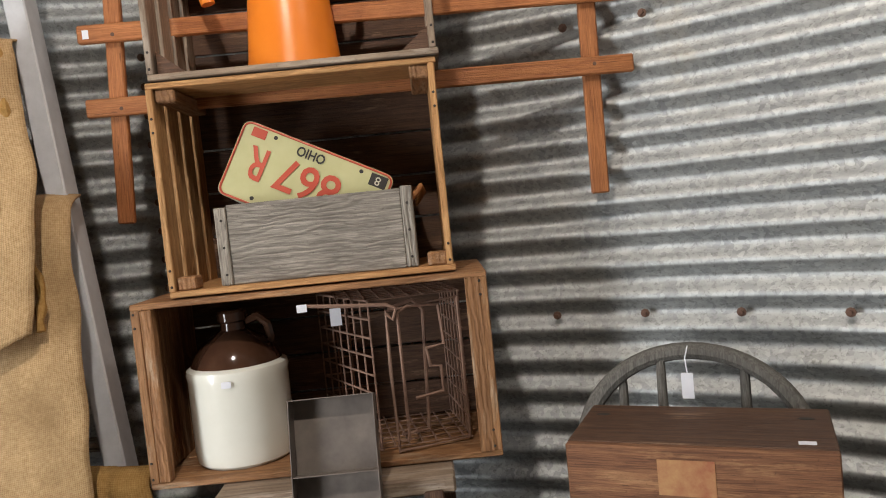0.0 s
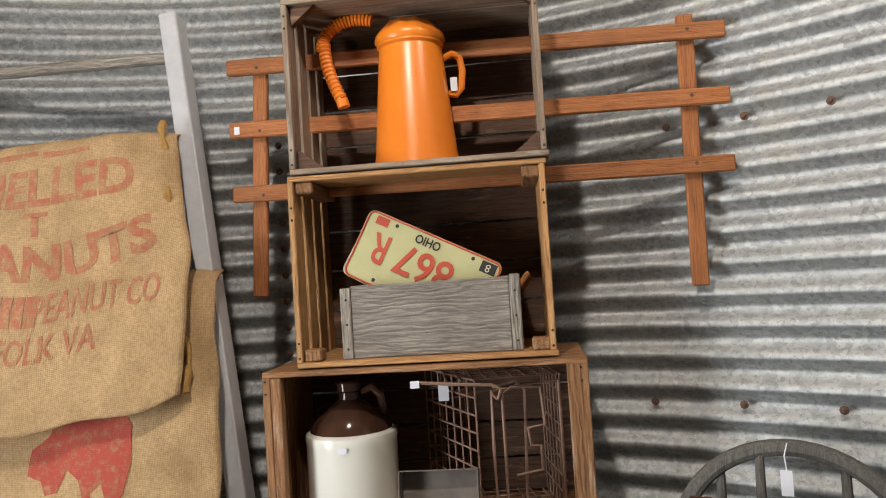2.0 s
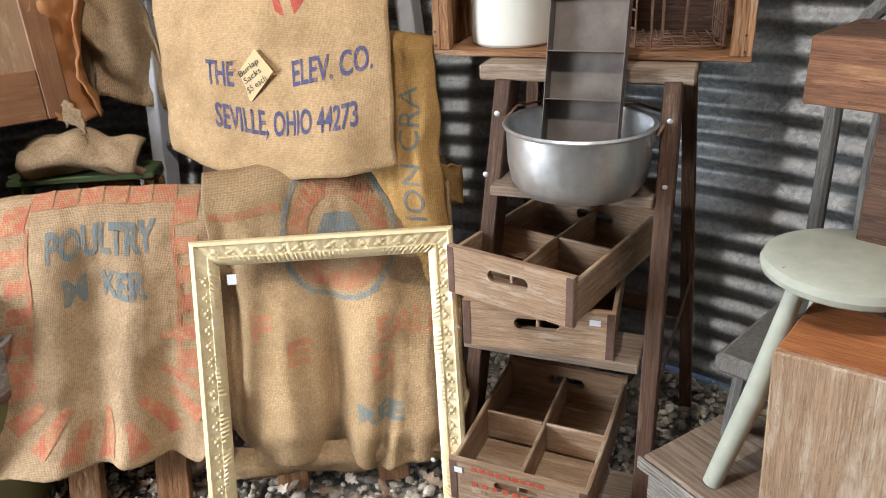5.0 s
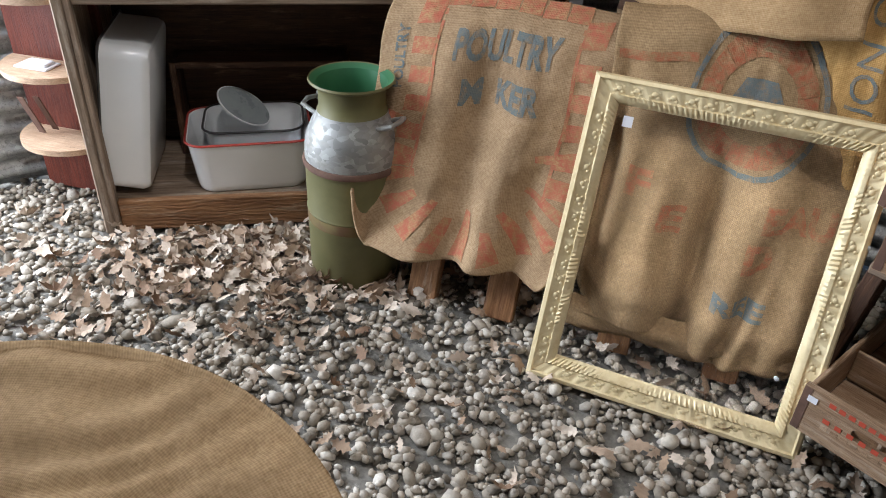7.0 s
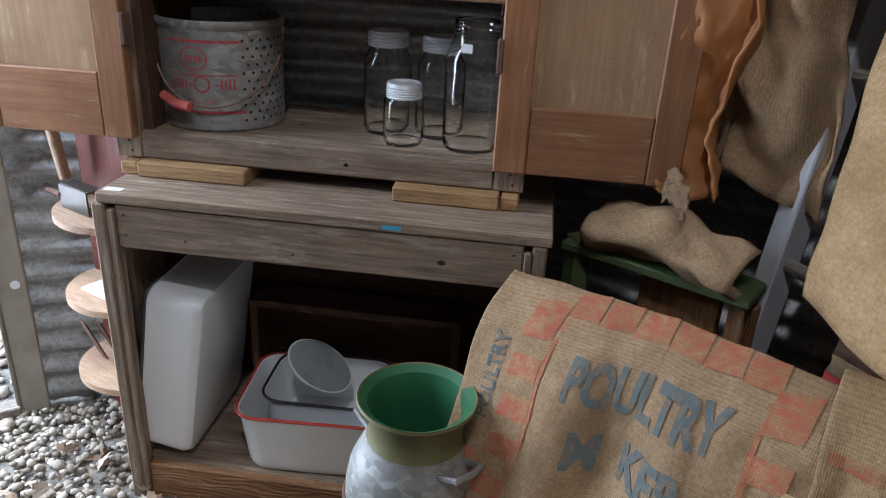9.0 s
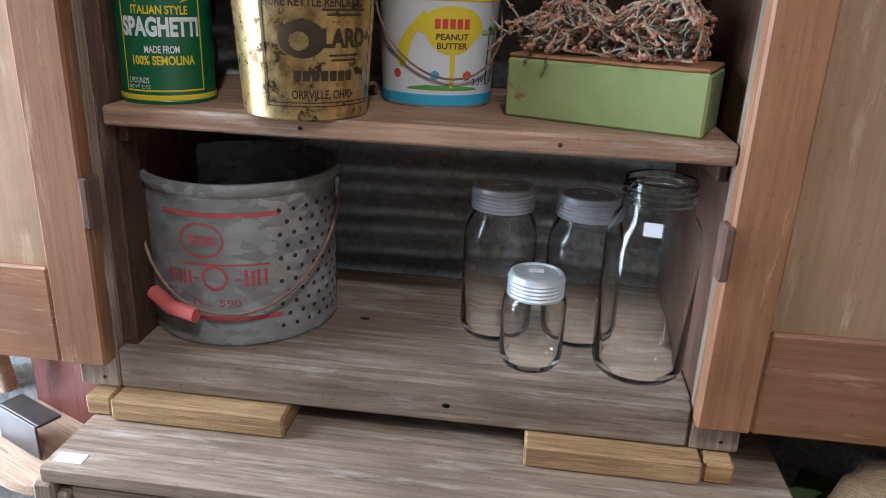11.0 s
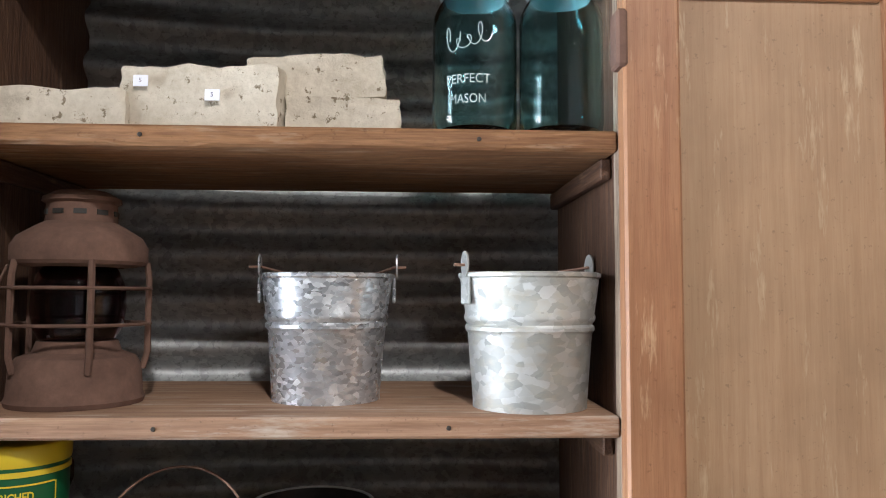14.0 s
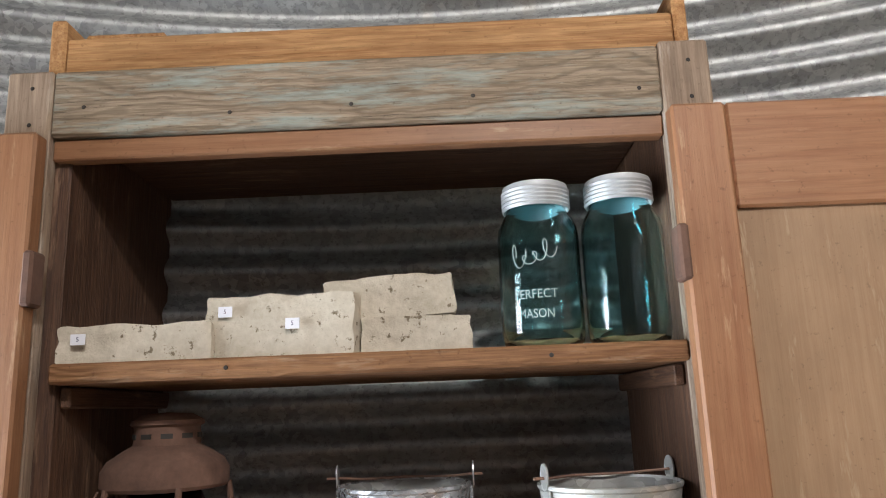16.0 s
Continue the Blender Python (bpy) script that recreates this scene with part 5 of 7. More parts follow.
tc = root("pine_box", cab(-0.04, 0.03, 2.0565, 0, 0, 0), "shallow pine box lying on top of the cabinet", "box")
part("front_board", boxes(((0.02, -0.004, 0), (0.755, 0.014, 0.050)), bevel=0.003), PINE["x"], tc)
part("back_board", boxes(((0.0, 0.16, 0), (0.765, 0.176, 0.085)), bevel=0.003), PINE["x"], tc)
part("end_board", boxes(((0.0, -0.006, 0), (0.0195, 0.159, 0.075)), bevel=0.003), PINE["y"], tc)
part("end_board", boxes(((0.7555, -0.006, 0), (0.772, 0.159, 0.085)), bevel=0.003), PINE["y"], tc)
part("cross_board", boxes(((0.03, 0.02, 0.05), (0.13, 0.1595, 0.068)), bevel=0.003), PINE["y"], tc)

# ---- things on the upper shelf ----
def rubble(m, w, d, h, seed, name="plaster_block", sticker=()):
    r = root(name, m, "crumbly cream plaster block with small price sticker", "block", "plaster blocks on the shelf")
    bm = bmesh.new()
    bmesh.ops.create_cube(bm, size=1.0)
    bmesh.ops.subdivide_edges(bm, edges=bm.edges, cuts=15, use_grid_fill=True)
    for v in bm.verts:
        c = Vector(v.co)
        rr = max(0, max(abs(c.x), abs(c.z)) + min(abs(c.x), abs(c.z)) - 0.93)
        p = Vector((c.x * w, c.y * d, (c.z + 0.5) * h))
        n = noise.noise(p * 24 + Vector((seed, 0, 0))) * 0.008 + noise.noise(p * 75 + Vector((0, seed, 0))) * 0.0052
        k = 1 - rr * 0.35
        p = Vector((p.x * k + c.x * n, p.y * k + c.y * n, p.z if c.z < -0.49 else p.z * (1 - rr * 0.12) + max(0, c.z) * n * 0.7))
        v.co = p
    part("mass", bm, PLASTER, r)
    for x, z in sticker:
        part("price_sticker", boxes(((x, -d / 2 - 0.0075, z), (x + 0.016, -d / 2 - 0.0065, z + 0.012)), bevel=0), PAPER, r)
        letters("5", 0.007, INK_BLUE, r, (lambda x, z: (lambda a, b: (x + 0.008 + a, -d / 2 - 0.0080, z + 0.006 + b)))(x, z), "handwriting")
    return r


S1, S2, S3, S0 = 1.7112, 1.4142, 1.1262, 0.8222
rubble(cab(0.081, 0.062, S1, 0, 0, 3), 0.170, 0.08, 0.042, 3, sticker=((-0.066, 0.020),))
rubble(cab(0.246, 0.068, S1, 0, 1, -6), 0.172, 0.08, 0.070, 8, sticker=((-0.068, 0.045), (0.010, 0.030)))
rubble(cab(0.393, 0.080, S1, 0, 0, 4), 0.125, 0.08, 0.041, 14)
rubble(cab(0.364, 0.085, S1 + 0.0405, 0, -3, 2), 0.150, 0.08, 0.048, 23, sticker=((-0.066, 0.020),))


def jar(m, r, h, gl, lid, label, bulge=1.0, lidh=0.024, closed=True, embossed=False, sticker=False):
    ob = root("glass_jar", m, label, "jar", "glass jars on the shelves")
    nr, nh = r * 0.74, h - lidh
    t = 0.0028
    prof = [(0, 0.002), (r * 0.86, 0.0), (r * 0.96, 0.006), (r, 0.016), (r, h * 0.68), (r * 0.97, h * 0.74), (r * 0.86, h * 0.80), (nr * 1.02, h * 0.84), (nr, h * 0.87), (nr, h - 0.004), (nr - 0.001, h - 0.002),
            (nr - t, h - 0.004), (nr - t, h * 0.865), (r * 0.86 - t, h * 0.79), (r * 0.97 - t, h * 0.735), (r - t, h * 0.675), (r - t, 0.020), (r * 0.9 - t, 0.009), (0, 0.007)]
    g = part("glass", lathe(prof, 40), gl, ob)
    g.visible_shadow = False
    if lid:
        lr = nr + 0.004
        pr = [(lr, h - lidh - 0.003)]
        for k in range(5):
            z = h - lidh + lidh * k / 5
            pr += [(lr + 0.0015, z), (lr, z + lidh * 0.1)]
        pr += [(lr - 0.001, h + 0.002), (lr - 0.004, h + 0.0035), (lr * 0.82, h + 0.003), (lr * 0.8, h + 0.0015), (0, h + 0.0015), (0, h - 0.001), (lr - 0.002, h - 0.001), (lr - 0.0015, h - lidh - 0.003), (lr, h - lidh - 0.003)]
        part("lid", lathe(pr, 40), lid, ob)
        if sticker:
            part("price_sticker", boxes(((-0.010, -0.006, h + 0.0036), (0.008, 0.006, h + 0.0042)), bevel=0), PAPER, ob)
    else:
        for k in range(3):
            z = h * 0.89 + k * h * 0.03
            part("thread", lathe([(nr, z - 0.002), (nr + 0.002, z), (nr, z + 0.002)], 40), gl, ob)
        if sticker:
            part("price_sticker", boxes(((-0.010, -r * 0.9 - 0.004, h * 0.77), (0.010, -r * 0.9 - 0.003, h * 0.77 + 0.016)), bevel=0), PAPER, ob, m=pose(0, 0, 0, 0, 0, -12))
    wrap = lambda a0, z0: (lambda x, y: ((r + 0.0004) * math.sin(a0 + x / r), -(r + 0.0004) * math.cos(a0 + x / r), z0 + y))
    if embossed:
        a0 = embossed
        letters("PERFECT", r * 0.30, EMB, ob, wrap(a0, h * 0.30), "embossing", 2, r * 1.02)
        letters("MASON", r * 0.30, EMB, ob, wrap(a0, h * 0.185), "embossing", 2, r * 0.82)
        sw = []
        for k in range(110):
            q = k / 109
            big = 1.9 if q < 0.27 else (1.5 if q > 0.62 else 0.8)
            a = a0 - 0.52 + 1.0 * q + 0.10 * math.cos(8 * math.pi * q)
            sw.append(((r + 0.0006) * math.sin(a), -(r + 0.0006) * math.cos(a), h * (0.45 + 0.07 * q) + 0.0075 * big * (1 + math.sin(8 * math.pi * q))))
        part("embossed_script", tube(sw, 0.0006, 5), EMB, ob)
    return ob


# pale opaque coat paints in the glints that raised glass letters catch
EMB = coat("glint_pale_lettering", (0.30, 0.46, 0.46), (0.50, 0.66, 0.66), 60, 0.15, bumps=0.1, spec=0.8)
jar(cab(0.540, 0.060, S1), 0.0475, 0.188, AQUA, ZINC, "tall aqua glass preserving jar with zinc lid", embossed=-0.25)
jar(cab(0.637, 0.054, S1), 0.0470, 0.190, AQUA, ZINC, "tall aqua glass preserving jar with white-lined zinc lid")

# ---- rusty lantern ----
lt = root("railroad_lantern", cab(0.090, 0.112, S2, 0, 0, 20) @ Matrix.Scale(0.94, 4), "rusty railroad lantern with dark ruby globe", "lantern")
part("base", lathe([(0, 0), (0.076, 0), (0.078, 0.006), (0.075, 0.012), (0.073, 0.045), (0.066, 0.056), (0.05, 0.062), (0.045, 0.075), (0, 0.075)], 40), RUST, lt)
part("globe", lathe([(0.042, 0.076), (0.05, 0.09), (0.054, 0.115), (0.052, 0.14), (0.045, 0.158), (0.040, 0.165), (0.038, 0.163), (0.042, 0.157), (0.049, 0.138), (0.051, 0.115), (0.047, 0.092), (0.040, 0.079)], 36), RUBY, lt)
part("hood", lathe([(0.050, 0.163), (0.074, 0.166), (0.077, 0.170), (0.077, 0.188), (0.070, 0.200), (0.052, 0.212), (0.041, 0.218), (0.040, 0.240), (0.045, 0.243), (0.044, 0.248), (0.030, 0.256), (0, 0.258)], 40), RUST, lt)
for k in range(10):
    a = 36 * k
    part("vent_slot", boxes(((-0.007, -0.0415, 0.226), (0.007, -0.0395, 0.232)), bevel=0), INK, lt, m=pose(0, 0, 0, 0, 0, a))
for k in range(5):
    a = 72 * k + 12
    part("guard_bar", tube([(0, -0.074, 0.04), (0, -0.079, 0.06), (0, -0.079, 0.15), (0, -0.076, 0.17)], 0.004, 6), RUST, lt, m=pose(0, 0, 0, 0, 0, a))
for z in (0.095, 0.138):
    part("guard_ring", tube([(0.0815 * math.cos(2 * math.pi * k / 36), 0.0815 * math.sin(2 * math.pi * k / 36), z) for k in range(36)], 0.0022, 6, closed=True), RUST, lt)
part("wick_knob", lathe([(0, 0), (0.012, 0.001), (0.013, 0.008), (0.008, 0.012), (0, 0.012)], 16), ZINC, lt, "grey metal wick knob", pose(-0.086, -0.02, 0.03, 0, -70, 0))
part("bail_wire", tube([(-0.078, 0, 0.165), (-0.10, 0.03, 0.12), (-0.115, 0.05, 0.06), (-0.12, 0.04, 0.02)], 0.0018, 6), WIRE, lt)


def pail(m, label, mat):
    r = root("metal_pail", m, label, "bucket", "pails on the shelf")
    part("body", lathe([(0, 0.006), (0.060, 0.006), (0.0635, 0.0), (0.0665, 0.0), (0.0665, 0.008), (0.0725, 0.085), (0.0755, 0.089), (0.0755, 0.093), (0.073, 0.096), (0.076, 0.100), (0.077, 0.104), (0.0755, 0.108), (0.0815, 0.148), (0.0835, 0.150), (0.0838, 0.154), (0.081, 0.155), (0.0795, 0.148), (0.071, 0.085), (0.062, 0.012), (0, 0.010)], 48), mat, r)
    part("inside", lathe([(0.0795, 0.152), (0.0788, 0.148), (0.0702, 0.085), (0.0613, 0.0125), (0, 0.0125)], 48), GALV_OLD, r, "dull grey inside")
    for s in (-1, 1):
        part("ear", boxes(((s * 0.0835 - 0.002, -0.010, 0.118), (s * 0.0835 + 0.002, 0.010, 0.150)), bevel=0.0015), mat, r, m=pose(0, 0, 0))
        part("ear_tip", lathe([(0, 0), (0.009, 0), (0.009, 0.002), (0, 0.002)], 14, sx=1.7), mat, r, "", pose(s * 0.0855, 0, 0.164, 0, 90, 0))
        part("wire_end", tube([(s * 0.082, 0, 0.163), (s * 0.098, 0, 0.163)], 0.0018, 6), WIRE, r)
    part("bail", tube([(-0.083, 0, 0.163), (-0.06, 0.05, 0.157), (0, 0.078, 0.156), (0.06, 0.05, 0.157), (0.083, 0, 0.163)], 0.0018, 6), WIRE, r)
    return r


GALV_PALE = spangle("pale_zinc", (0.40, 0.41, 0.39), (0.56, 0.57, 0.55), 0.45, (0.54, 0.51, 0.43), 70.0, (0.66, 0.67, 0.66), 0.3)
pail(cab(0.370, 0.140, S2, 0, 0, 0) @ Matrix.Scale(0.96, 4), "small shiny spangled galvanised pail", spangle("bright_zinc", (0.34, 0.35, 0.37), (0.66, 0.67, 0.69), 0.18, (0.48, 0.49, 0.50), 125.0))
pail(cab(0.604, 0.078, S2, 0, 0, 22) @ Matrix.Scale(0.96, 4), "small pale scuffed galvanised pail with wire bail", GALV_PALE)

# ---- tins on the middle shelf ----
TIN_GREEN = coat("tin_green", (0.008, 0.085, 0.03), (0.014, 0.11, 0.042), 20, 0.28, bumps=0.02)
TIN_YELLOW = coat("tin_yellow", (0.66, 0.50, 0.02), (0.74, 0.58, 0.04), 20, 0.3, bumps=0.02)
TIN_WHITE = coat("tin_white", (0.68, 0.70, 0.70), (0.76, 0.77, 0.76), 16, 0.32, bumps=0.03, spots=(0.4, 0.36, 0.3), spot_at=0.78)
TIN_BLUE = coat("tin_blue", (0.05, 0.34, 0.55), (0.08, 0.40, 0.60), 20, 0.32, bumps=0.02)
TIN_RED = coat("tin_red", (0.55, 0.05, 0.03), (0.62, 0.08, 0.05), 20, 0.32, bumps=0.02)
LEAFGREEN = coat("print_green", (0.10, 0.30, 0.06), (0.16, 0.38, 0.09), 30, 0.4, bumps=0)
BROWNINK = coat("tin_brown_ink", (0.025, 0.014, 0.006), (0.06, 0.032, 0.012), 50, 0.5, bumps=0)


def wrapper(radius, a0, z0, slope=0.0):
    """Lays flat printing round a tin; a0: angle from its front."""
    return lambda x, y: ((radius + slope * (z0 + y)) * math.sin(a0 + x / radius), -(radius + slope * (z0 + y)) * math.cos(a0 + x / radius), z0 + y)


sp = root("spaghetti_tin", cab(0.043, 0.080, S3, 0, 0, 22), "tall green and yellow printed spaghetti tin", "tin")
r0 = 0.053
part("body", lathe([(0, 0), (r0 + 0.001, 0), (r0 + 0.0015, 0.003), (r0, 0.006), (r0, 0.232), (0, 0.232)], 48), TIN_GREEN, sp)
part("lid", lathe([(r0 + 0.001, 0.232), (r0 + 0.002, 0.236), (r0 + 0.002, 0.250), (r0, 0.253), (r0 - 0.004, 0.254), (r0 - 0.006, 0.251), (0, 0.251)], 48), TIN_YELLOW, sp)
for z in (0.004, 0.222):
    part("yellow_line", lathe([(r0 + 0.0003, z), (r0 + 0.0012, z + 0.0005), (r0 + 0.0012, z + 0.0055), (r0 + 0.0003, z + 0.006)], 48), TIN_YELLOW, sp)
for a in (-0.86, 0.86):
    shape([(-0.0009, 0.0), (0.0009, 0.0), (0.0009, 0.200), (-0.0009, 0.200)], TIN_YELLOW, sp, wrapper(r0 + 0.0006, a, 0.014), "border_line", 5)
for z in (0.014, 0.213):
    shape([(-0.045, 0), (0.045, 0), (0.045, 0.0018), (-0.045, 0.0018)], TIN_YELLOW, sp, wrapper(r0 + 0.0006, 0, z), "border_line", 5)
W6 = r0 + 0.0008
letters("ENRICHED", 0.0125, TIN_YELLOW, sp, wrapper(W6, 0, 0.202), "lettering", 2, 0.044, 0.0003)
script = []
for k in range(170):
    q = k / 169
    big = 1.5 if q < 0.13 else (1.35 if 0.58 < q < 0.8 else 0.85)
    x = -0.039 + 0.078 * q + 0.0026 * math.cos(17 * math.pi * q)
    script.append(wrapper(W6, 0, 0.163)(x, 0.0095 * big * (1 + math.sin(17 * math.pi * q - 1.2))))
part("brand_script", tube(script, 0.0013, 5), TIN_WHITE, sp, "plain white looping stroke")
circ = lambda r, n=24: [(r * math.cos(2 * math.pi * k / n), r * math.sin(2 * math.pi * k / n)) for k in range(n)]
shape(circ(0.0215), TIN_WHITE, sp, wrapper(W6, 0, 0.134), "seal_rim", 2)
shape(circ(0.0195), TIN_RED, sp, wrapper(W6 + 0.0003, 0, 0.134), "seal", 2)
shape(circ(0.0115), TIN_YELLOW, sp, wrapper(W6 + 0.0006, 0, 0.134), "seal_centre", 2)
for s in (-1, 1):
    for k in range(6):
        y0 = -0.014 + 0.007 * k
        shape([(s * 0.022, y0), (s * (0.040), y0 + 0.012), (s * 0.036, y0 + 0.004)] if s > 0 else [(s * 0.036, y0 + 0.004), (s * 0.040, y0 + 0.012), (s * 0.022, y0)], TIN_YELLOW, sp, wrapper(W6, 0, 0.124), "wheat_leaf", 1)
letters("ITALIAN STYLE", 0.0125, TIN_YELLOW, sp, wrapper(W6, 0, 0.102), "lettering", 2, 0.062, 0.0003)
letters("SPAGHETTI", 0.027, TIN_WHITE, sp, wrapper(W6, 0, 0.0835), "lettering", 2, 0.088, 0.0012)
letters("MADE FROM", 0.011, TIN_WHITE, sp, wrapper(W6, 0, 0.060), "lettering", 2, 0.038, 0.0002)
letters("100% SEMOLINA", 0.0135, TIN_YELLOW, sp, wrapper(W6, 0, 0.048), "lettering", 2, 0.070, 0.0004)
letters("2 POUNDS", 0.009, TIN_WHITE, sp, wrapper(W6, -0.55, 0.026), "lettering", 2, 0.026)
letters("NET WT 32 OZ", 0.006, TIN_WHITE, sp, wrapper(W6, -0.55, 0.019), "lettering", 2, 0.028)


def tapered(prof, mat, r):
    return part("body", lathe(prof, 56), mat, r)


lb = root("lard_pail", cab(0.221, 0.048, S3, 0, 0, 28) @ Matrix.Scale(0.955, 4), "gold lithographed lard pail with wire bail, open and worn", "bucket")
tapered([(0, 0.004), (0.067, 0.004), (0.069, 0.0), (0.0715, 0.002), (0.072, 0.008), (0.082, 0.160), (0.0845, 0.164), (0.084, 0.170), (0.081, 0.170), (0.0795, 0.160), (0.069, 0.012), (0, 0.010)], GOLD_TIN, lb)
part("inside", lathe([(0.0800, 0.168), (0.0790, 0.160), (0.0685, 0.0125), (0, 0.0125)], 48), DARKTIN, lb, "dark tin inside")
SL = (0.082 - 0.072) / 0.152
WL = lambda a, z: wrapper(0.0724, a, z, SL)
letters("PURE KETTLE RENDERED", 0.013, BROWNINK, lb, WL(0.0, 0.125), "lettering", 2, 0.105, 0.0003)
letters("LARD", 0.027, BROWNINK, lb, WL(0.42, 0.088), "lettering", 2, 0.052, 0.001)
for k in range(7):
    shape([(0, 0), (0.0075, 0), (0.0075, 0.011), (0, 0.011)], BROWNINK, lb, (lambda k: (lambda x, y: WL(-0.35 + 0.13 * k, 0.044)(x, y)))(k), "name_bar", 1)
letters("ORRVILLE, OHIO", 0.013, BROWNINK, lb, WL(0.08, 0.029), "lettering", 2, 0.068, 0.0003)
shape([(0.024 * math.cos(2 * math.pi * k / 20), 0.020 * math.sin(2 * math.pi * k / 20)) for k in range(20)], BROWNINK, lb, WL(-0.22, 0.088), "printed_oval", 2)
shape(circ(0.010, 12), GOLD_TIN, lb, wrapper(0.0728, -0.26, 0.086, SL), "oval_highlight", 1)
for a in (-0.78, 0.95):
    shape([(-0.001, 0), (0.001, 0), (0.001, 0.125), (-0.001, 0.125)], BROWNINK, lb, WL(a, 0.016), "border_line", 4)
for z in (0.016, 0.020, 0.137, 0.141):
    shape([(-0.056, 0), (0.069, 0), (0.069, 0.0012), (-0.056, 0.0012)], BROWNINK, lb, WL(0.0, z), "border_line", 5)
for z, w_ in ((0.117, 0.05), (0.112, 0.04), (0.070, 0.036), (0.065, 0.03)):
    shape([(-w_ / 2, 0), (w_ / 2, 0), (w_ / 2, 0.0022), (-w_ / 2, 0.0022)], BROWNINK, lb, WL(0.40, z), "small_print", 4)
part("top_band", lathe([(0.0804, 0.146), (0.0816, 0.1465), (0.0826, 0.158), (0.0822, 0.160)], 56), coat("stained_tin", (0.10, 0.06, 0.03), (0.42, 0.31, 0.16), 60, 0.4, metal=0.6, bumps=0.15), lb, "rust-stained plain band under the rim")
for s_ in (-1, 1):
    part("ear", lathe([(0, 0), (0.008, 0.001), (0.009, 0.004), (0.005, 0.007), (0, 0.008)], 14), RUST, lb, "", pose(0, 0, 0, 0, 0, -30) @ pose(s_ * 0.0815, 0, 0.146, 0, s_ * 90, 0))
part("bail", tube([(0.0855 * math.cos(math.pi * k / 24), 0.035 * math.sin(math.pi * k / 24), 0.148 + 0.085 * math.sin(math.pi * k / 24)) for k in range(25)], 0.0014, 6), WIRE, lb, m=pose(0, 0, 0, 0, 0, -30))
part("price_sticker", boxes(((-0.006, -0.0845, 0.140), (0.007, -0.0835, 0.160)), bevel=0), PAPER, lb, m=pose(0, 0, 0, 0, 0, -38))

pn = root("peanut_butter_pail", cab(0.351, 0.180, S3, 0, 0, 14) @ Matrix.Scale(1.02, 4), "white printed peanut butter pail with yellow top band", "bucket")
tapered([(0, 0.003), (0.062, 0.003), (0.064, 0), (0.0665, 0.003), (0.0735, 0.148), (0.0750, 0.150), (0.0745, 0.154), (0.072, 0.153), (0.0715, 0.146), (0.064, 0.010), (0, 0.008)], TIN_WHITE, pn)
part("inside", lathe([(0.0714, 0.152), (0.0709, 0.146), (0.0635, 0.0105), (0, 0.0105)], 48), DARKTIN, pn, "dark tin inside")
SP_ = (0.0735 - 0.0665) / 0.145
WP = lambda a, z: wrapper(0.0669, a, z, SP_)
for z0, z1, mt in ((0.120, 0.1445, TIN_YELLOW), (0.1445, 0.1485, DARKTIN), (0.003, 0.016, TIN_BLUE)):
    part("printed_band", lathe([(0.0666 + SP_ * z0, z0), (0.0673 + SP_ * z0, z0 + 0.0005), (0.0673 + SP_ * z1, z1 - 0.0005), (0.0666 + SP_ * z1, z1)], 56), mt, pn)
shape([(-0.044, 0), (0.044, 0), (0.040, 0.003), (0.02, 0.005), (0.0, 0.003), (-0.02, 0.006), (-0.04, 0.003)], LEAFGREEN, pn, WP(0, 0.021), "printed_grass", 3)
shape([(0.038 * math.cos(2 * math.pi * k / 24) * (0.75 + 0.25 * (math.sin(2 * math.pi * k / 24) > -0.2)), 0.027 * math.sin(2 * math.pi * k / 24)) for k in range(24)], TIN_YELLOW, pn, WP(0.12, 0.088), "printed_shield", 3)
shape([(-0.0025, 0), (0.0025, 0), (0.003, 0.042), (-0.003, 0.042)], TIN_YELLOW, pn, WP(0.14, 0.024), "printed_post", 2)
for k in range(5):
    shape([(0, 0), (0.006, 0), (0.006, 0.011), (0, 0.011)], TIN_RED, pn, wrapper(0.0673, -0.17 + 0.12 * k, 0.090, SP_), "brand_bar", 1)
letters("PEANUT", 0.0095, BROWNINK, pn, wrapper(0.0674, 0.12, 0.081, SP_), "lettering", 2, 0.036, 0.0002)
letters("BUTTER", 0.0095, BROWNINK, pn, wrapper(0.0674, 0.12, 0.071, SP_), "lettering", 2, 0.034, 0.0002)
for a, h_ in ((0.88, 0.055), (1.05, 0.06)):
    shape([(-0.0015, 0), (0.0015, 0), (0.001, h_), (-0.001, h_)], BROWNINK, pn, WP(a, 0.028), "palm_trunk", 2)
    for k in range(7):
        q = radians(20 + 24 * k)
        shape([(0, 0), (0.013 * math.cos(q) - 0.002, 0.011 * math.sin(q)), (0.013 * math.cos(q), 0.011 * math.sin(q) - 0.003)], LEAFGREEN, pn, WP(a, 0.028 + h_), "palm_leaf", 0)
shape([(-0.012, -0.03), (-0.004, -0.028), (0.004, 0.0), (0.022, 0.030), (0.018, 0.034), (-0.004, 0.010), (-0.014, -0.005)], TIN_YELLOW, pn, WP(-0.62, 0.075), "printed_patch", 2)
for a, mt in ((-0.15, TIN_BLUE), (0.42, TIN_RED), (-0.85, TIN_RED)):
    shape(circ(0.0055, 10), mt, pn, WP(a, 0.038), "printed_dot", 1)
part("bail", tube([(0.077 * math.cos(math.pi * k / 24), -0.076 * math.sin(math.pi * k / 24), 0.115 - 0.08 * math.sin(math.pi * k / 24)) for k in range(25)], 0.0014, 6), WIRE, pn, m=pose(0, 0, 0, 0, 0, 8))
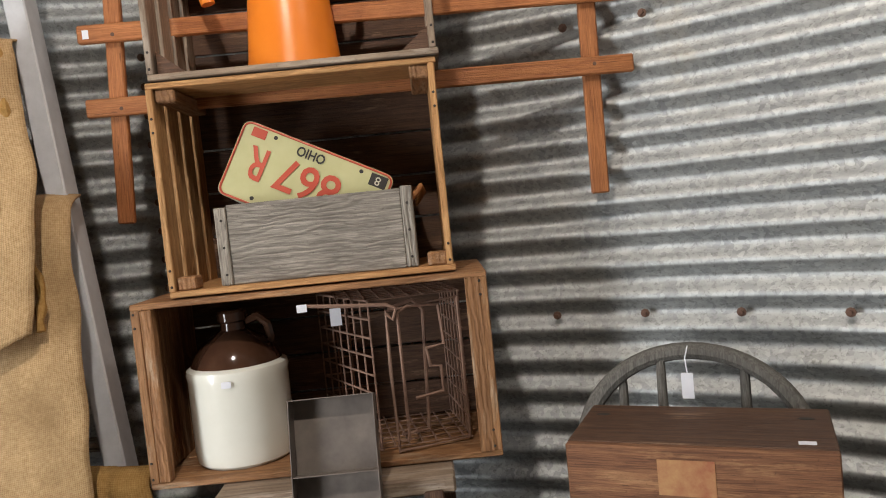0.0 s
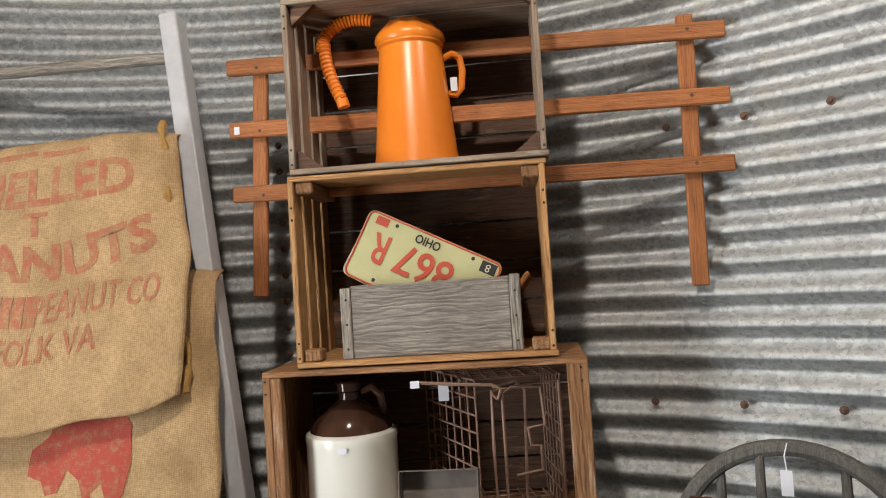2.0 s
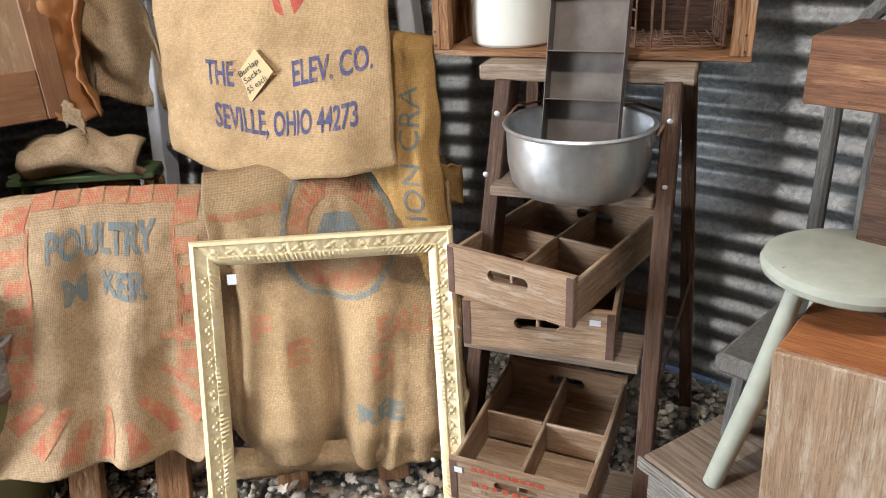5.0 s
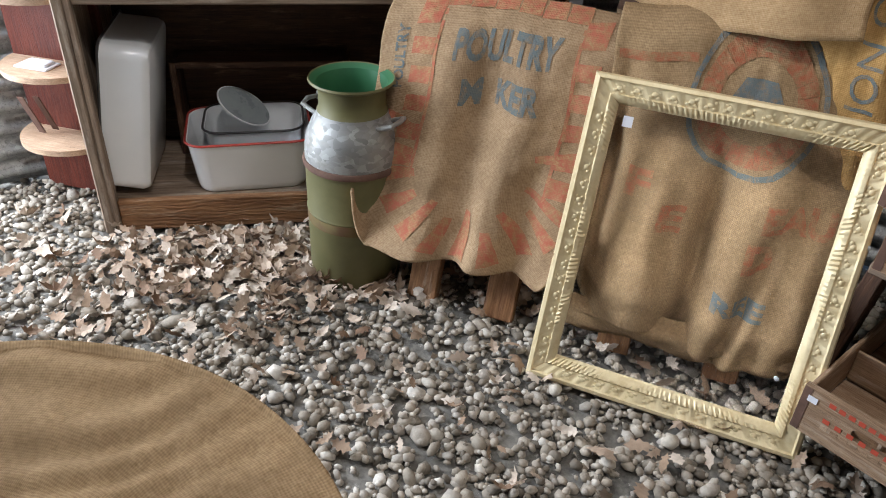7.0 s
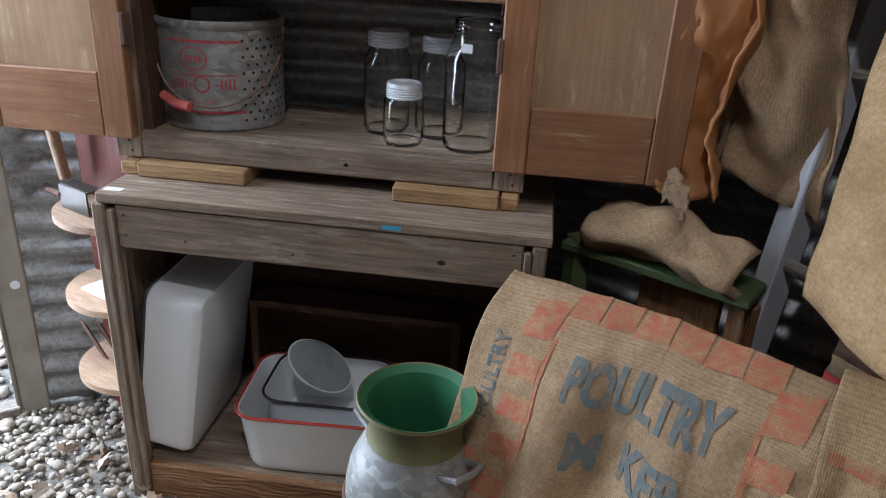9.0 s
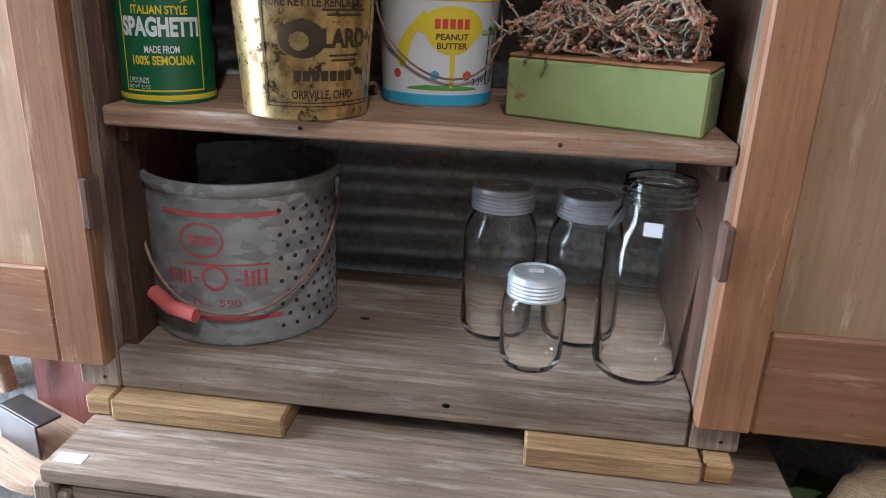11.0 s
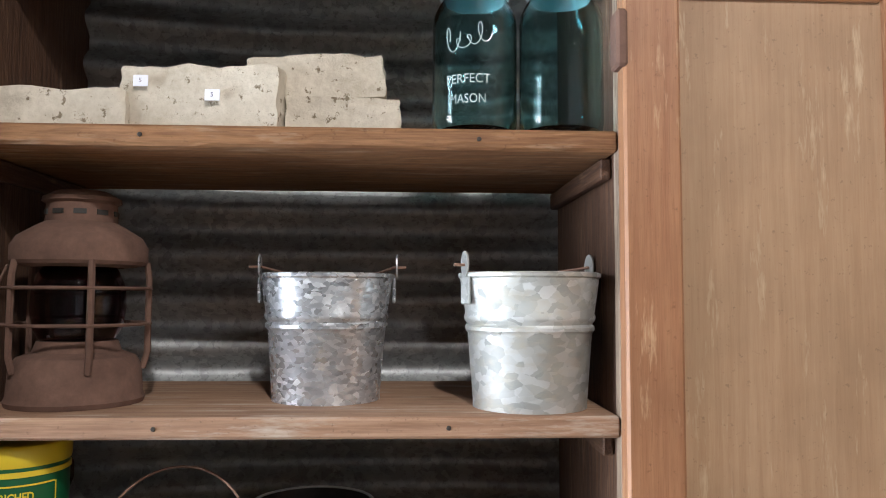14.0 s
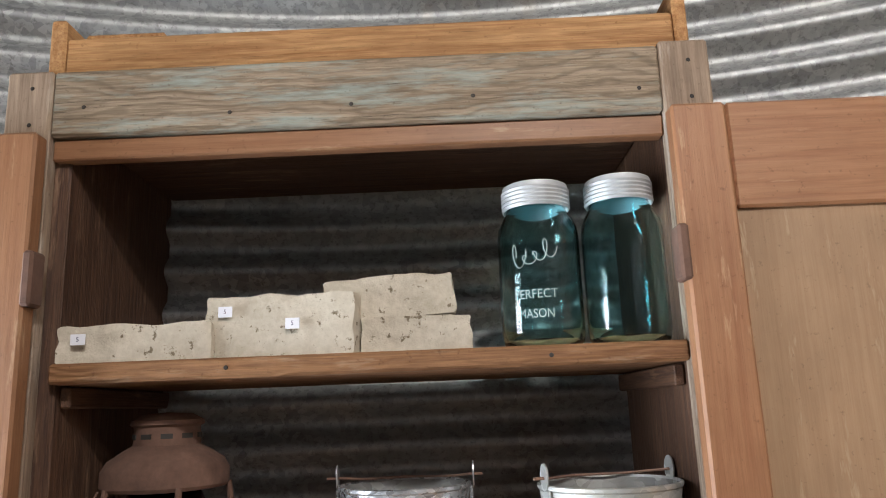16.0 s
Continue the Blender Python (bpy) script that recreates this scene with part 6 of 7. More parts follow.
part("price_sticker", boxes(((-0.007, -0.0755, 0.128), (0.007, -0.0745, 0.142)), bevel=0), PAPER, pn, m=pose(0, 0, 0, 0, 0, 40))
letters("3.39 LB", 0.012, INK, pn, WP(0.78, 0.030), "lettering", 2, 0.034)

ga = math.atan2(0.089 - 0.011, 0.656 - 0.442)
gb = root("green_block", cab(0.442, 0.093, S3, 0, 0, -math.degrees(ga)), "chipped green-painted wooden block", "wood block")
part("painted_front", boxes(((0, 0, 0), (0.222, 0.10, 0.066)), bevel=0.003), GREEN_WORN, gb)
part("bare_top", boxes(((0.001, 0.001, 0.0662), (0.221, 0.099, 0.071)), bevel=0.002), OLDPINE["x"], gb)
nest = root("berry_garland", gb.matrix_world @ pose(0.105, 0.052, 0.0725), "tangled rusty berry twig garland on the green block", "garland")
TWIG = coat("twig", (0.30, 0.25, 0.18), (0.50, 0.45, 0.35), 60, 0.9, bumps=0.2)
BERRY = coat("berry", (0.34, 0.13, 0.07), (0.52, 0.27, 0.17), 60, 0.6, bumps=0.1)
rng = random.Random(5)
bm, bb = bmesh.new(), bmesh.new()


def heap(x):
    """Height of the tangle along the block: two humps with a dip between."""
    return 0.030 + 0.034 * math.exp(-((x + 0.045) / 0.032) ** 2) + 0.052 * math.exp(-((x - 0.055) / 0.034) ** 2)


for k in range(300):
    p = Vector((rng.uniform(-0.088, 0.088), rng.uniform(-0.042, 0.036), 0.0))
    p.z = rng.uniform(0.003, heap(p.x))
    d = Vector((rng.uniform(-1, 1), rng.uniform(-0.6, 0.6), rng.uniform(-0.5, 0.6))).normalized()
    pts = []
    for s in range(7):
        pts.append(p.copy())
        d = (d + 0.9 * Vector((rng.uniform(-1, 1), rng.uniform(-1, 1), rng.uniform(-0.8, 0.7)))).normalized()
        p = p + d * 0.009
        p.x = max(-0.10, min(p.x, 0.096))
        p.z = max(0.003, min(p.z, heap(p.x)))
    tube(pts, 0.0013, 4, bm)
    for q in (pts[-1], pts[3], pts[5]):
        bmesh.ops.create_icosphere(bb, subdivisions=1, radius=rng.uniform(0.0022, 0.0034), matrix=Matrix.Translation(q))
for k in range(3):
    pts = [(-0.08 - 0.012 * s, -0.02 + 0.004 * math.sin(s + k), 0.03 + 0.012 * math.sin(s * 0.9 + k * 2) + 0.004 * s * (k - 1)) for s in range(6)]
    tube(pts, 0.0012, 4, bm)
    for q in pts[2:]:
        bmesh.ops.create_icosphere(bb, subdivisions=1, radius=0.0033, matrix=Matrix.Translation(q))
tagged(part("twig_tangle", bm, TWIG, nest), kind="stuff")
tagged(part("berry_cluster", bb, BERRY, nest, "dull red berries"), kind="stuff")

# ---- minnow pail and clear jars on the cabinet floor ----
bt = root("minnow_pail", cab(0.095, 0.155, S0, 0, 0, 25), "old galvanised perforated minnow pail with red lettering", "bucket")
part("body", lathe([(0, 0.004), (0.118, 0.004), (0.122, 0.0), (0.125, 0.003), (0.125, 0.010), (0.1235, 0.014), (0.1235, 0.195), (0.128, 0.200), (0.130, 0.206), (0.128, 0.213), (0.122, 0.213), (0.119, 0.205), (0.119, 0.012), (0, 0.010)], 64), GALV_OLD, bt)
PR = coat("faded_red_print", (0.38, 0.05, 0.06), (0.46, 0.10, 0.10), 60, 0.6, bumps=0, spots=(0.34, 0.32, 0.31), spot_at=0.6)
WB_ = lambda a, z: wrapper(0.1243, a, z)
for z in (0.036, 0.172):
    shape([(-0.075, 0), (0.075, 0), (0.075, 0.006), (-0.075, 0.006)], PR, bt, WB_(-0.30, z), "red_line", 5)
for x0, w_, h_ in ((-0.068, 0.004, 0.018), (-0.060, 0.004, 0.018), (-0.052, 0.003, 0.018), (-0.045, 0.004, 0.018), (-0.037, 0.004, 0.018), (-0.030, 0.008, 0.003), (0.022, 0.008, 0.003), (0.034, 0.004, 0.022), (0.042, 0.004, 0.020), (0.049, 0.004, 0.022), (0.058, 0.004, 0.022)):
    shape([(x0, 0), (x0 + w_, 0), (x0 + w_, h_), (x0, h_)], PR, bt, WB_(-0.34, 0.083 + (0.008 if h_ < 0.01 else 0)), "brand_bar", 1)
for k in range(20):
    a0, a1 = 2 * math.pi * k / 20, 2 * math.pi * (k + 1) / 20
    shape([(0.013 * math.cos(a0), 0.013 * math.sin(a0)), (0.0165 * math.cos(a0), 0.0165 * math.sin(a0)), (0.0165 * math.cos(a1), 0.0165 * math.sin(a1)), (0.013 * math.cos(a1), 0.013 * math.sin(a1))], PR, bt, WB_(-0.36, 0.094), "printed_ring", 0)
shape([(-0.05, 0), (0.06, 0), (0.06, 0.0025), (-0.05, 0.0025)], PR, bt, WB_(-0.30, 0.110), "red_rule", 4)
for k in range(30):
    a0, a1 = 2 * math.pi * k / 30, 2 * math.pi * (k + 1) / 30
    shape([(0.026 * math.cos(a0), 0.020 * math.sin(a0)), (0.029 * math.cos(a0), 0.023 * math.sin(a0)), (0.029 * math.cos(a1), 0.023 * math.sin(a1)), (0.026 * math.cos(a1), 0.020 * math.sin(a1))], PR, bt, WB_(-0.48, 0.142), "printed_ring", 0)
for k in range(4):
    shape([(-0.016 + 0.009 * k, 0), (-0.010 + 0.009 * k, 0), (-0.010 + 0.009 * k, 0.012), (-0.016 + 0.009 * k, 0.012)], PR, bt, WB_(-0.48, 0.136), "brand_bar", 0)
letters("No. 590", 0.014, PR, bt, WB_(-0.36, 0.060), "lettering", 2, 0.06)
hole = lathe([(0, 0.0004), (0.0030, 0.0004), (0.0030, 0), (0, 0)], 8)
hm = mesh_of(hole, "hole", INK)
for j in range(11):
    for i in range(16):
        a = 0.30 + 0.16 * i + (0.08 if j % 2 else 0)
        ob = new("hole", hm)
        ob.parent = bt
        ob.matrix_local = pose(0.1239 * math.sin(a), -0.1239 * math.cos(a), 0.022 + 0.0155 * j, 0, 0, math.degrees(a)) @ pose(0, 0, 0, 90)
for s in (-1, 1):
    part("ear", boxes(((s * 0.126 - 0.003, -0.012, 0.165), (s * 0.126 + 0.003, 0.012, 0.196)), bevel=0.002), GALV_OLD, bt, m=pose(0, 0, 0, 0, 0, -12))
part("bail", tube([(-0.129 * math.cos(math.pi * k / 30), -0.142 * math.sin(math.pi * k / 30), 0.178 - 0.125 * math.sin(math.pi * k / 30)) for k in range(31)], 0.0022, 6), WIRE, bt, m=pose(0, 0, 0, 0, 0, -12))
part("grip", tube([(-0.062, -0.128, 0.068), (-0.03, -0.142, 0.057), (0.006, -0.147, 0.053)], 0.0095, 12), coat("red_grip", (0.50, 0.09, 0.08), (0.58, 0.14, 0.12), 30, 0.5), bt, "red wooden handle grip", pose(0, 0, 0, 0, 0, -30))

jar(cab(0.446, 0.158, S0), 0.0485, 0.202, CLEAR, ZINC, "clear glass quart preserving jar with zinc lid", sticker=True)
jar(cab(0.556, 0.160, S0), 0.0485, 0.198, CLEAR, ZINC, "clear glass quart preserving jar with dull zinc lid", sticker=True)
jar(cab(0.496, 0.076, S0), 0.040, 0.118, CLEAR, ZINC, "short clear glass jar with pale zinc lid", sticker=True)
jar(cab(0.629, 0.086, S0), 0.0565, 0.247, CLEAR, None, "large clear open glass jar with price sticker", sticker=True)

# ---- enamel ware on the bench's lower shelf ----
def rect_pan(m, w, l, h, label, rim, taper=0.85, rad=0.05):
    """An enamel pan; origin at the middle of its bottom, w along x, l along y."""
    r = root("enamel_pan", m, label, "pan", "white enamel ware under the bench")
    bm = bmesh.new()
    loops = []
    for k, z in ((taper, 0.0), (taper + 0.03, 0.004), (taper + 0.06, 0.02), (0.98, h - 0.004), (1.0, h), (0.975, h - 0.002), (taper + 0.035, 0.02), (taper, 0.006)):
        loops.append([bm.verts.new((x, y, z)) for x, y in rounded(w * k, l * k, rad * k, 6)])
    for a, b in zip(loops, loops[1:]):
        for i in range(len(a)):
            bm.faces.new((a[i], a[(i + 1) % len(a)], b[(i + 1) % len(b)], b[i]))
    bm.faces.new(loops[0])
    bm.faces.new(loops[-1])
    part("body", bm, WHITE_ENAMEL, r)
    part("rim", tube([(x, y, h) for x, y in rounded(w + 0.004, l + 0.004, rad, 6)], 0.0035, 6, closed=True), rim, r)
    return r


SH = 0.0965
rect_pan(cab(0.098, 0.048, SH + 0.208, 0, -81, 0), 0.405, 0.30, 0.118, "tall white enamel roasting pan standing on its end", BLACK_RIM, 0.93, 0.032)
rect_pan(cab(0.335, 0.030, SH + 0.0005, 0, 0, 4), 0.335, 0.26, 0.150, "deep white enamel dishpan with red rim", RED_RIM, 0.84)
rect_pan(cab(0.350, 0.045, SH + 0.050, 0, 0, 2), 0.27, 0.20, 0.115, "pale enamel pan nested in the dishpan", BLACK_RIM, 0.85)
# this oval piece is a pan lid lying tilted in the dishpan
ov = root("oval_lid", cab(0.325, 0.05, SH + 0.195, 28, 34, 12), "grey oval enamel lid tilted in the dishpan", "platter")
part("plate", lathe([(0, 0.006), (0.06, 0.005), (0.076, 0.0), (0.080, 0.001), (0.079, 0.004), (0, 0.009)], 40, sy=0.7), coat("grey_enamel", (0.24, 0.27, 0.28), (0.36, 0.39, 0.40), 14, 0.25, bumps=0.02), ov)
part("rim", tube([(0.080 * math.cos(2 * math.pi * k / 40), 0.056 * math.sin(2 * math.pi * k / 40), 0.001) for k in range(40)], 0.003, 6, closed=True), WHITE_ENAMEL, ov)
db = root("dark_box", cab(0.12, 0.155, SH + 0.001, 0, 0, 0), "dark wooden tray box standing behind the enamel pans", "box")
part("back_board", boxes(((0.02, 0.10, 0), (0.49, 0.112, 0.27)), bevel=0.002), DARKWOOD["x"], db)
for x in (0.0, 0.491):
    part("side_board", boxes(((x, 0, 0), (x + 0.019, 0.112, 0.285)), bevel=0.002), DARKWOOD["z"], db)
part("top_board", boxes(((0.0195, 0, 0.267), (0.4905, 0.0995, 0.285)), bevel=0.002), DARKWOOD["x"], db)
part("bottom_board", boxes(((0.0195, 0, 0.0), (0.4905, 0.0995, 0.018)), bevel=0.002), DARKWOOD["x"], db)

# ---- corner shelf beside the doorway ----
cs = root("corner_shelf", pose(-2.375, 0.175, 0.0, 0, 0, 32), "maroon corner whatnot with rounded pale shelves", "shelf")
part("back_board", boxes(((0.0, 0.0, 0), (0.30, 0.014, 1.25)), bevel=0.002), MAROON, cs)
for z in (0.20, 0.405, 0.605, 0.95):
    bm = bmesh.new()
    pts = [(0.0, -0.001)] + [(0.145 - 0.145 * math.cos(radians(9 * k)), -0.001 - 0.14 * math.sin(radians(9 * k))) for k in range(1, 20)] + [(0.29, -0.001)]
    f = bm.faces.new([bm.verts.new((x, y, z)) for x, y in pts])
    g = bmesh.ops.extrude_face_region(bm, geom=[f])
    for v in g["geom"]:
        if isinstance(v, bmesh.types.BMVert):
            v.co.z -= 0.016
    part("shelf", bm, PALEWOOD, cs)
cl = root("iron_bracket", cs.matrix_world @ pose(0.06, -0.09, 0.6055), "rusty black iron clamp bracket on the corner shelf", "bracket")
part("plate", boxes(((0, 0, 0), (0.10, 0.004, 0.055)), ((0, 0.0045, 0.05), (0.10, 0.04, 0.055)), bevel=0.001), DARKTIN, cl)
part("screw", tube([(-0.05, 0.002, 0.03), (0.0, 0.002, 0.03)], 0.006, 8), RUST, cl)
hg = root("hinge_strap", cs.matrix_world @ pose(0.075, -0.06, 0.2055, 20, 0, 0), "rusty strap hinge leaning on the corner shelf", "hinge")
part("strap", boxes(((0, 0, 0), (0.022, 0.004, 0.13)), bevel=0.001), RUST, hg)
part("strap", boxes(((0.03, 0.02, 0), (0.05, 0.024, 0.12)), bevel=0.001), RUST, hg)
pp = root("paper_bundle", cs.matrix_world @ pose(0.08, -0.09, 0.4055), "crumpled white paper lying on the corner shelf", "paper")
part("sheet", boxes(((0, 0, 0), (0.10, 0.06, 0.006)), ((0.02, 0.01, 0.0065), (0.09, 0.05, 0.014)), bevel=0.002), PAPER, pp)
dw = root("wooden_dowel", pose(-2.33, 0.145, 0.655, 6, 0, 0), "pale turned wooden dowel hanging beside the shelf", "dowel")
part("rod", tube([(0, 0, 0), (0, 0, 0.5)], 0.013, 12), PALEWOOD, dw)

# ---- door jamb sheet beside the doorway ----
jm = root("door_jamb", pose(0, 0, 0), "stained galvanised door jamb with bolt holes painted daylight white", "jamb", kind="structure")
STAINED = coat("stained_sheet", (0.24, 0.20, 0.15), (0.42, 0.39, 0.34), 12, 0.7, metal=0.25, bumps=0.3, spots=(0.12, 0.10, 0.08), spot_at=0.68)
for k, (a, b) in enumerate((((-2.425, -0.045), (-2.415, 0.02)), ((-2.430, -0.052), (-2.425, -0.045)))):
    rod("jamb_strip", (*[(p + q) / 2 for p, q in zip(a, b)], 0.0), (*[(p + q) / 2 for p, q in zip(a, b)], 2.05), math.dist(a, b), 0.012 + 0.012 * k, STAINED, jm, (b[0] - a[0], b[1] - a[1], 0))
rod("sill", (-2.43, -0.05, 0.012), (-2.31, -0.95, 0.012), 0.024, 0.05, GREYWOOD, jm)
rod("jamb_strip", (-2.315, -0.965, 0.0), (-2.315, -0.965, 2.05), 0.05, 0.03, STAINED, jm, (0.4, -0.9, 0))
# white discs paint the daylight seen through the jamb's bolt holes
for z in (0.37, 0.72, 1.06, 1.4):
    part("bolt_hole", lathe([(0, 0.001), (0.011, 0.001), (0.011, 0), (0, 0)], 14), PAPER, jm, "", pose(-2.411, -0.005, z, 0, 82, 0))

# ---- hanging cloth and green stand between cabinet and ladder ----
hb = root("burlap_bundle", pose(0, 0, 0), "bunched brown burlap sacks hanging on the ladder", "sack", "burlap sacks")
cloth("hanging_sack", lambda u, v: Vector((-1.62 + 0.29 * u + 0.02 * wav(u, v, 3, 5), 1.22 + 0.10 * u - 0.035 * math.sin(9 * u + 2.5 * v) + 0.05 * wav(u, v, 4, 2) + 0.02 * wav(u, v, 9, 3) - 0.03 * math.sin(math.pi * v), 1.42 - 0.03 * math.cos(6 * u) - (0.62 + 0.05 * wav(u, 0, 4, 4)) * v)), 40, 50, BURLAP_OLD, hb, 0.006, (0.3, 0.65))
cloth("rolled_sack", lambda u, v: Vector((-1.66 + 0.29 * u + 0.012 * math.sin(7 * v), 1.19 + 0.10 * u - (0.055 + 0.02 * wav(u, v, 5, 31)) * math.sin(math.pi * min(1.0, v * 1.02)) - 0.02 * wav(u, v, 8, 33), 1.45 - 0.06 * u - (0.235 - 0.03 * math.sin(5 * u)) * v + 0.012 * wav(u, v, 6, 35))), 36, 30, BURLAP_OLD, hb, 0.012, (0.3, 0.3))
cloth("folded_sack", lambda u, v: Vector((-1.60 + 0.26 * u, 1.10 + 0.13 * u - 0.05 * math.sin(math.pi * v) + 0.02 * wav(u, v, 4, 8), 0.745 - 0.10 * v + 0.02 * math.sin(4 * u) + 0.015 * wav(u, v, 5, 6))), 26, 16, BURLAP_OLD, hb, 0.02, (0.3, 0.15))
lj = root("leather_bundle", pose(0, 0, 0), "crumpled tan leather cloth hung beside the ladder", "leather cloth")
cloth("leather", lambda u, v: Vector((-1.545 + 0.115 * u + 0.02 * math.sin(7 * v), 1.165 - 0.04 * math.sin(6 * u) + 0.022 * wav(u, v, 6, 12) + 0.012 * wav(u, v, 14, 2), 1.20 - 0.40 * v + 0.01 * math.sin(9 * u))), 26, 50, LEATHER, lj, 0.006)
cloth("pale_lining", lambda u, v: Vector((-1.485 + 0.06 * u, 1.125 + 0.02 * wav(u, v, 6, 3), 0.845 - 0.06 * v + 0.012 * math.sin(5 * u))), 10, 8, BURLAP_OLD, lj, 0.005)
gs = root("green_stand", pose(0, 0, 0), "green painted wooden stand behind the sacks", "stand")
GREENPAINT = coat("green_stand_paint", (0.05, 0.085, 0.03), (0.09, 0.125, 0.045), 16, 0.6, bumps=0.1)
rod("post", (-1.655, 1.085, 0.0), (-1.655, 1.085, 0.66), 0.04, 0.04, GREENPAINT, gs, (1, 0, 0))
rod("post", (-1.36, 1.25, 0.0), (-1.36, 1.25, 0.62), 0.04, 0.04, OLDPINE, gs, (1, 0, 0))
rod("top_rail", (-1.68, 1.09, 0.645), (-1.34, 1.255, 0.645), 0.11, 0.018, GREENPAINT, gs, (0.45, -0.9, 0))
rod("side_panel", (-1.47, 1.20, 0.0), (-1.47, 1.20, 0.62), 0.16, 0.02, OLDPINE, gs, (0.9, 0.44, 0))

# ---- bench, stool, boxes and chair on the right ----
lbn = root("low_bench", pose(0.0, 0.895, 0.0, 0, 0, -38), "dark worn low bench with a moulded edge", "bench")
part("top", boxes(((0.0, 0.0, 0.278), (0.62, 0.33, 0.300)), bevel=0.006), BROWNWOOD["x"], lbn)
part("edge_moulding", boxes(((-0.006, -0.008, 0.268), (0.62, -0.0005, 0.296)), bevel=0.003), GREYWOOD["x"], lbn)
part("apron", boxes(((0.012, 0.006, 0.20), (0.60, 0.022, 0.277)), bevel=0.003), GREYWOOD["x"], lbn)
for x in (0.03, 0.55):
    for y in (0.03, 0.27):
        part("leg", boxes(((x, y, 0.0), (x + 0.045, y + 0.045, 0.277)), bevel=0.004), OLDPINE["z"], lbn)

st = root("milking_stool", pose(0.235, 0.955, 0.3005, 0, 0, 0), "mint-grey painted round stool with splayed legs", "stool")
MINT = coat("worn_mint_paint", (0.30, 0.31, 0.25), (0.42, 0.43, 0.35), 30, 0.7, bumps=0.15, spots=(0.20, 0.14, 0.09), spot_at=0.64)
part("seat", lathe([(0, 0.385), (0.116, 0.385), (0.127, 0.392), (0.130, 0.402), (0.125, 0.414), (0.114, 0.420), (0, 0.420)], 40), MINT, st, m=pose(0.050, 0.0, -0.004))
for a in (215, 330, 95):
    c, s = math.cos(radians(a)), math.sin(radians(a))
    part("leg", tube([(0.045 + 0.08 * c, 0.08 * s, 0.386), (0.045 + 0.13 * c, 0.13 * s, 0.18), (0.045 + 0.190 * c, 0.178 * s, 0.0)], [0.014, 0.019, 0.016], 12), MINT, st)
part("stretcher", tube([(0.045 + 0.13 * math.cos(radians(215)), 0.13 * math.sin(radians(215)), 0.15), (0.045 + 0.13 * math.cos(radians(330)), 0.13 * math.sin(radians(330)), 0.15)], 0.009, 8), MINT, st)

ub = root("upright_box", pose(0.195, 0.765, 0.3005, 0, -3, -20), "worn pine box standing on end on the bench", "box")
part("front_board", boxes(((0, 0, 0), (0.20, 0.014, 0.335)), bevel=0.003), SODA["z"], ub)
part("top_board", boxes(((0.0, 0.0145, 0.320), (0.20, 0.19, 0.334)), bevel=0.003), SLATWOOD["x"], ub)
part("side_board", boxes(((0.0, 0.0145, 0.0), (0.014, 0.19, 0.3195)), bevel=0.003), OLDPINE["z"], ub)
part("side_board", boxes(((0.186, 0.0145, 0.0), (0.20, 0.19, 0.3195)), bevel=0.003), OLDPINE["z"], ub)

ch = root("bentwood_chair", pose(0.395, 1.10, 0.0, 0, 0, -25), "grey weathered hoop-back wooden chair carrying a box", "chair")
GREYCHAIR = wood("grey_chair_wood", (0.22, 0.21, 0.19), (0.10, 0.09, 0.08), "z", rough=0.7)
part("hoop", tube([(-0.185, 0.10, 0.50)] + [(-0.190 * math.cos(math.pi * k / 24), 0.10 + 0.05 * math.sin(math.pi * k / 24), 0.955 + 0.165 * math.sin(math.pi * k / 24)) for k in range(25)] + [(0.185, 0.10, 0.50)], 0.0155, 10), GREYCHAIR, ch)
for x, z in ((-0.120, 1.075), (-0.05, 1.112), (0.09, 1.095)):
    part("spindle", tube([(x * 0.85, 0.10, 0.50), (x, 0.125, 0.8), (x, 0.145, z)], [0.010, 0.012, 0.008], 8), GREYCHAIR, ch)
part("seat", boxes(((-0.21, -0.24, 0.455), (0.21, 0.14, 0.495)), bevel=0.012), GREYCHAIR, ch)
for x in (-0.17, 0.17):
    for y in (-0.19, 0.09):
        part("leg", tube([(x, y, 0.457), (x * 1.15, y * 1.15, 0.0)], [0.017, 0.014], 10), GREYCHAIR, ch)
part("price_tag", boxes(((-0.012, 0.105, 1.045), (0.008, 0.106, 1.090)), bevel=0), PAPER, ch, "white paper tag on a string")
part("tag_string", tube([(0.0, 0.128, 1.133), (-0.004, 0.110, 1.115), (-0.001, 0.106, 1.088)], 0.0012, 5), PAPER, ch)

sb = root("stacked_box", pose(0.300, 1.03, 0.4955, 0, 0, -25), "tall dark wooden chest standing on the chair seat", "chest")
part("body", boxes(((0, 0.0, 0.0), (0.27, 0.15, 0.438)), bevel=0.004), DARKWOOD["x"], sb)
hx = root("dark_wooden_box", pose(0.190, 1.05, 0.934, 0, 0, -25.5), "dark brown wooden box with worn paper label", "box")
part("front_board", boxes(((0, 0, 0), (0.375, 0.014, 0.106)), bevel=0.002), wood("box_wood", (0.27, 0.13, 0.065), (0.12, 0.05, 0.028), "x", wear=0.3, worn=(0.36, 0.2, 0.1)), hx)
part("top_board", boxes(((0.0, 0.0145, 0.094), (0.375, 0.205, 0.107)), bevel=0.002), DARKWOOD["x"], hx)
for x in (0.0, 0.361):
    part("end_board", boxes(((x, 0.0145, 0), (x + 0.014, 0.205, 0.0935)), bevel=0.002), DARKWOOD["y"], hx)
part("back_board", boxes(((0.0145, 0.191, 0), (0.3605, 0.204, 0.0935)), bevel=0.002), DARKWOOD["x"], hx)
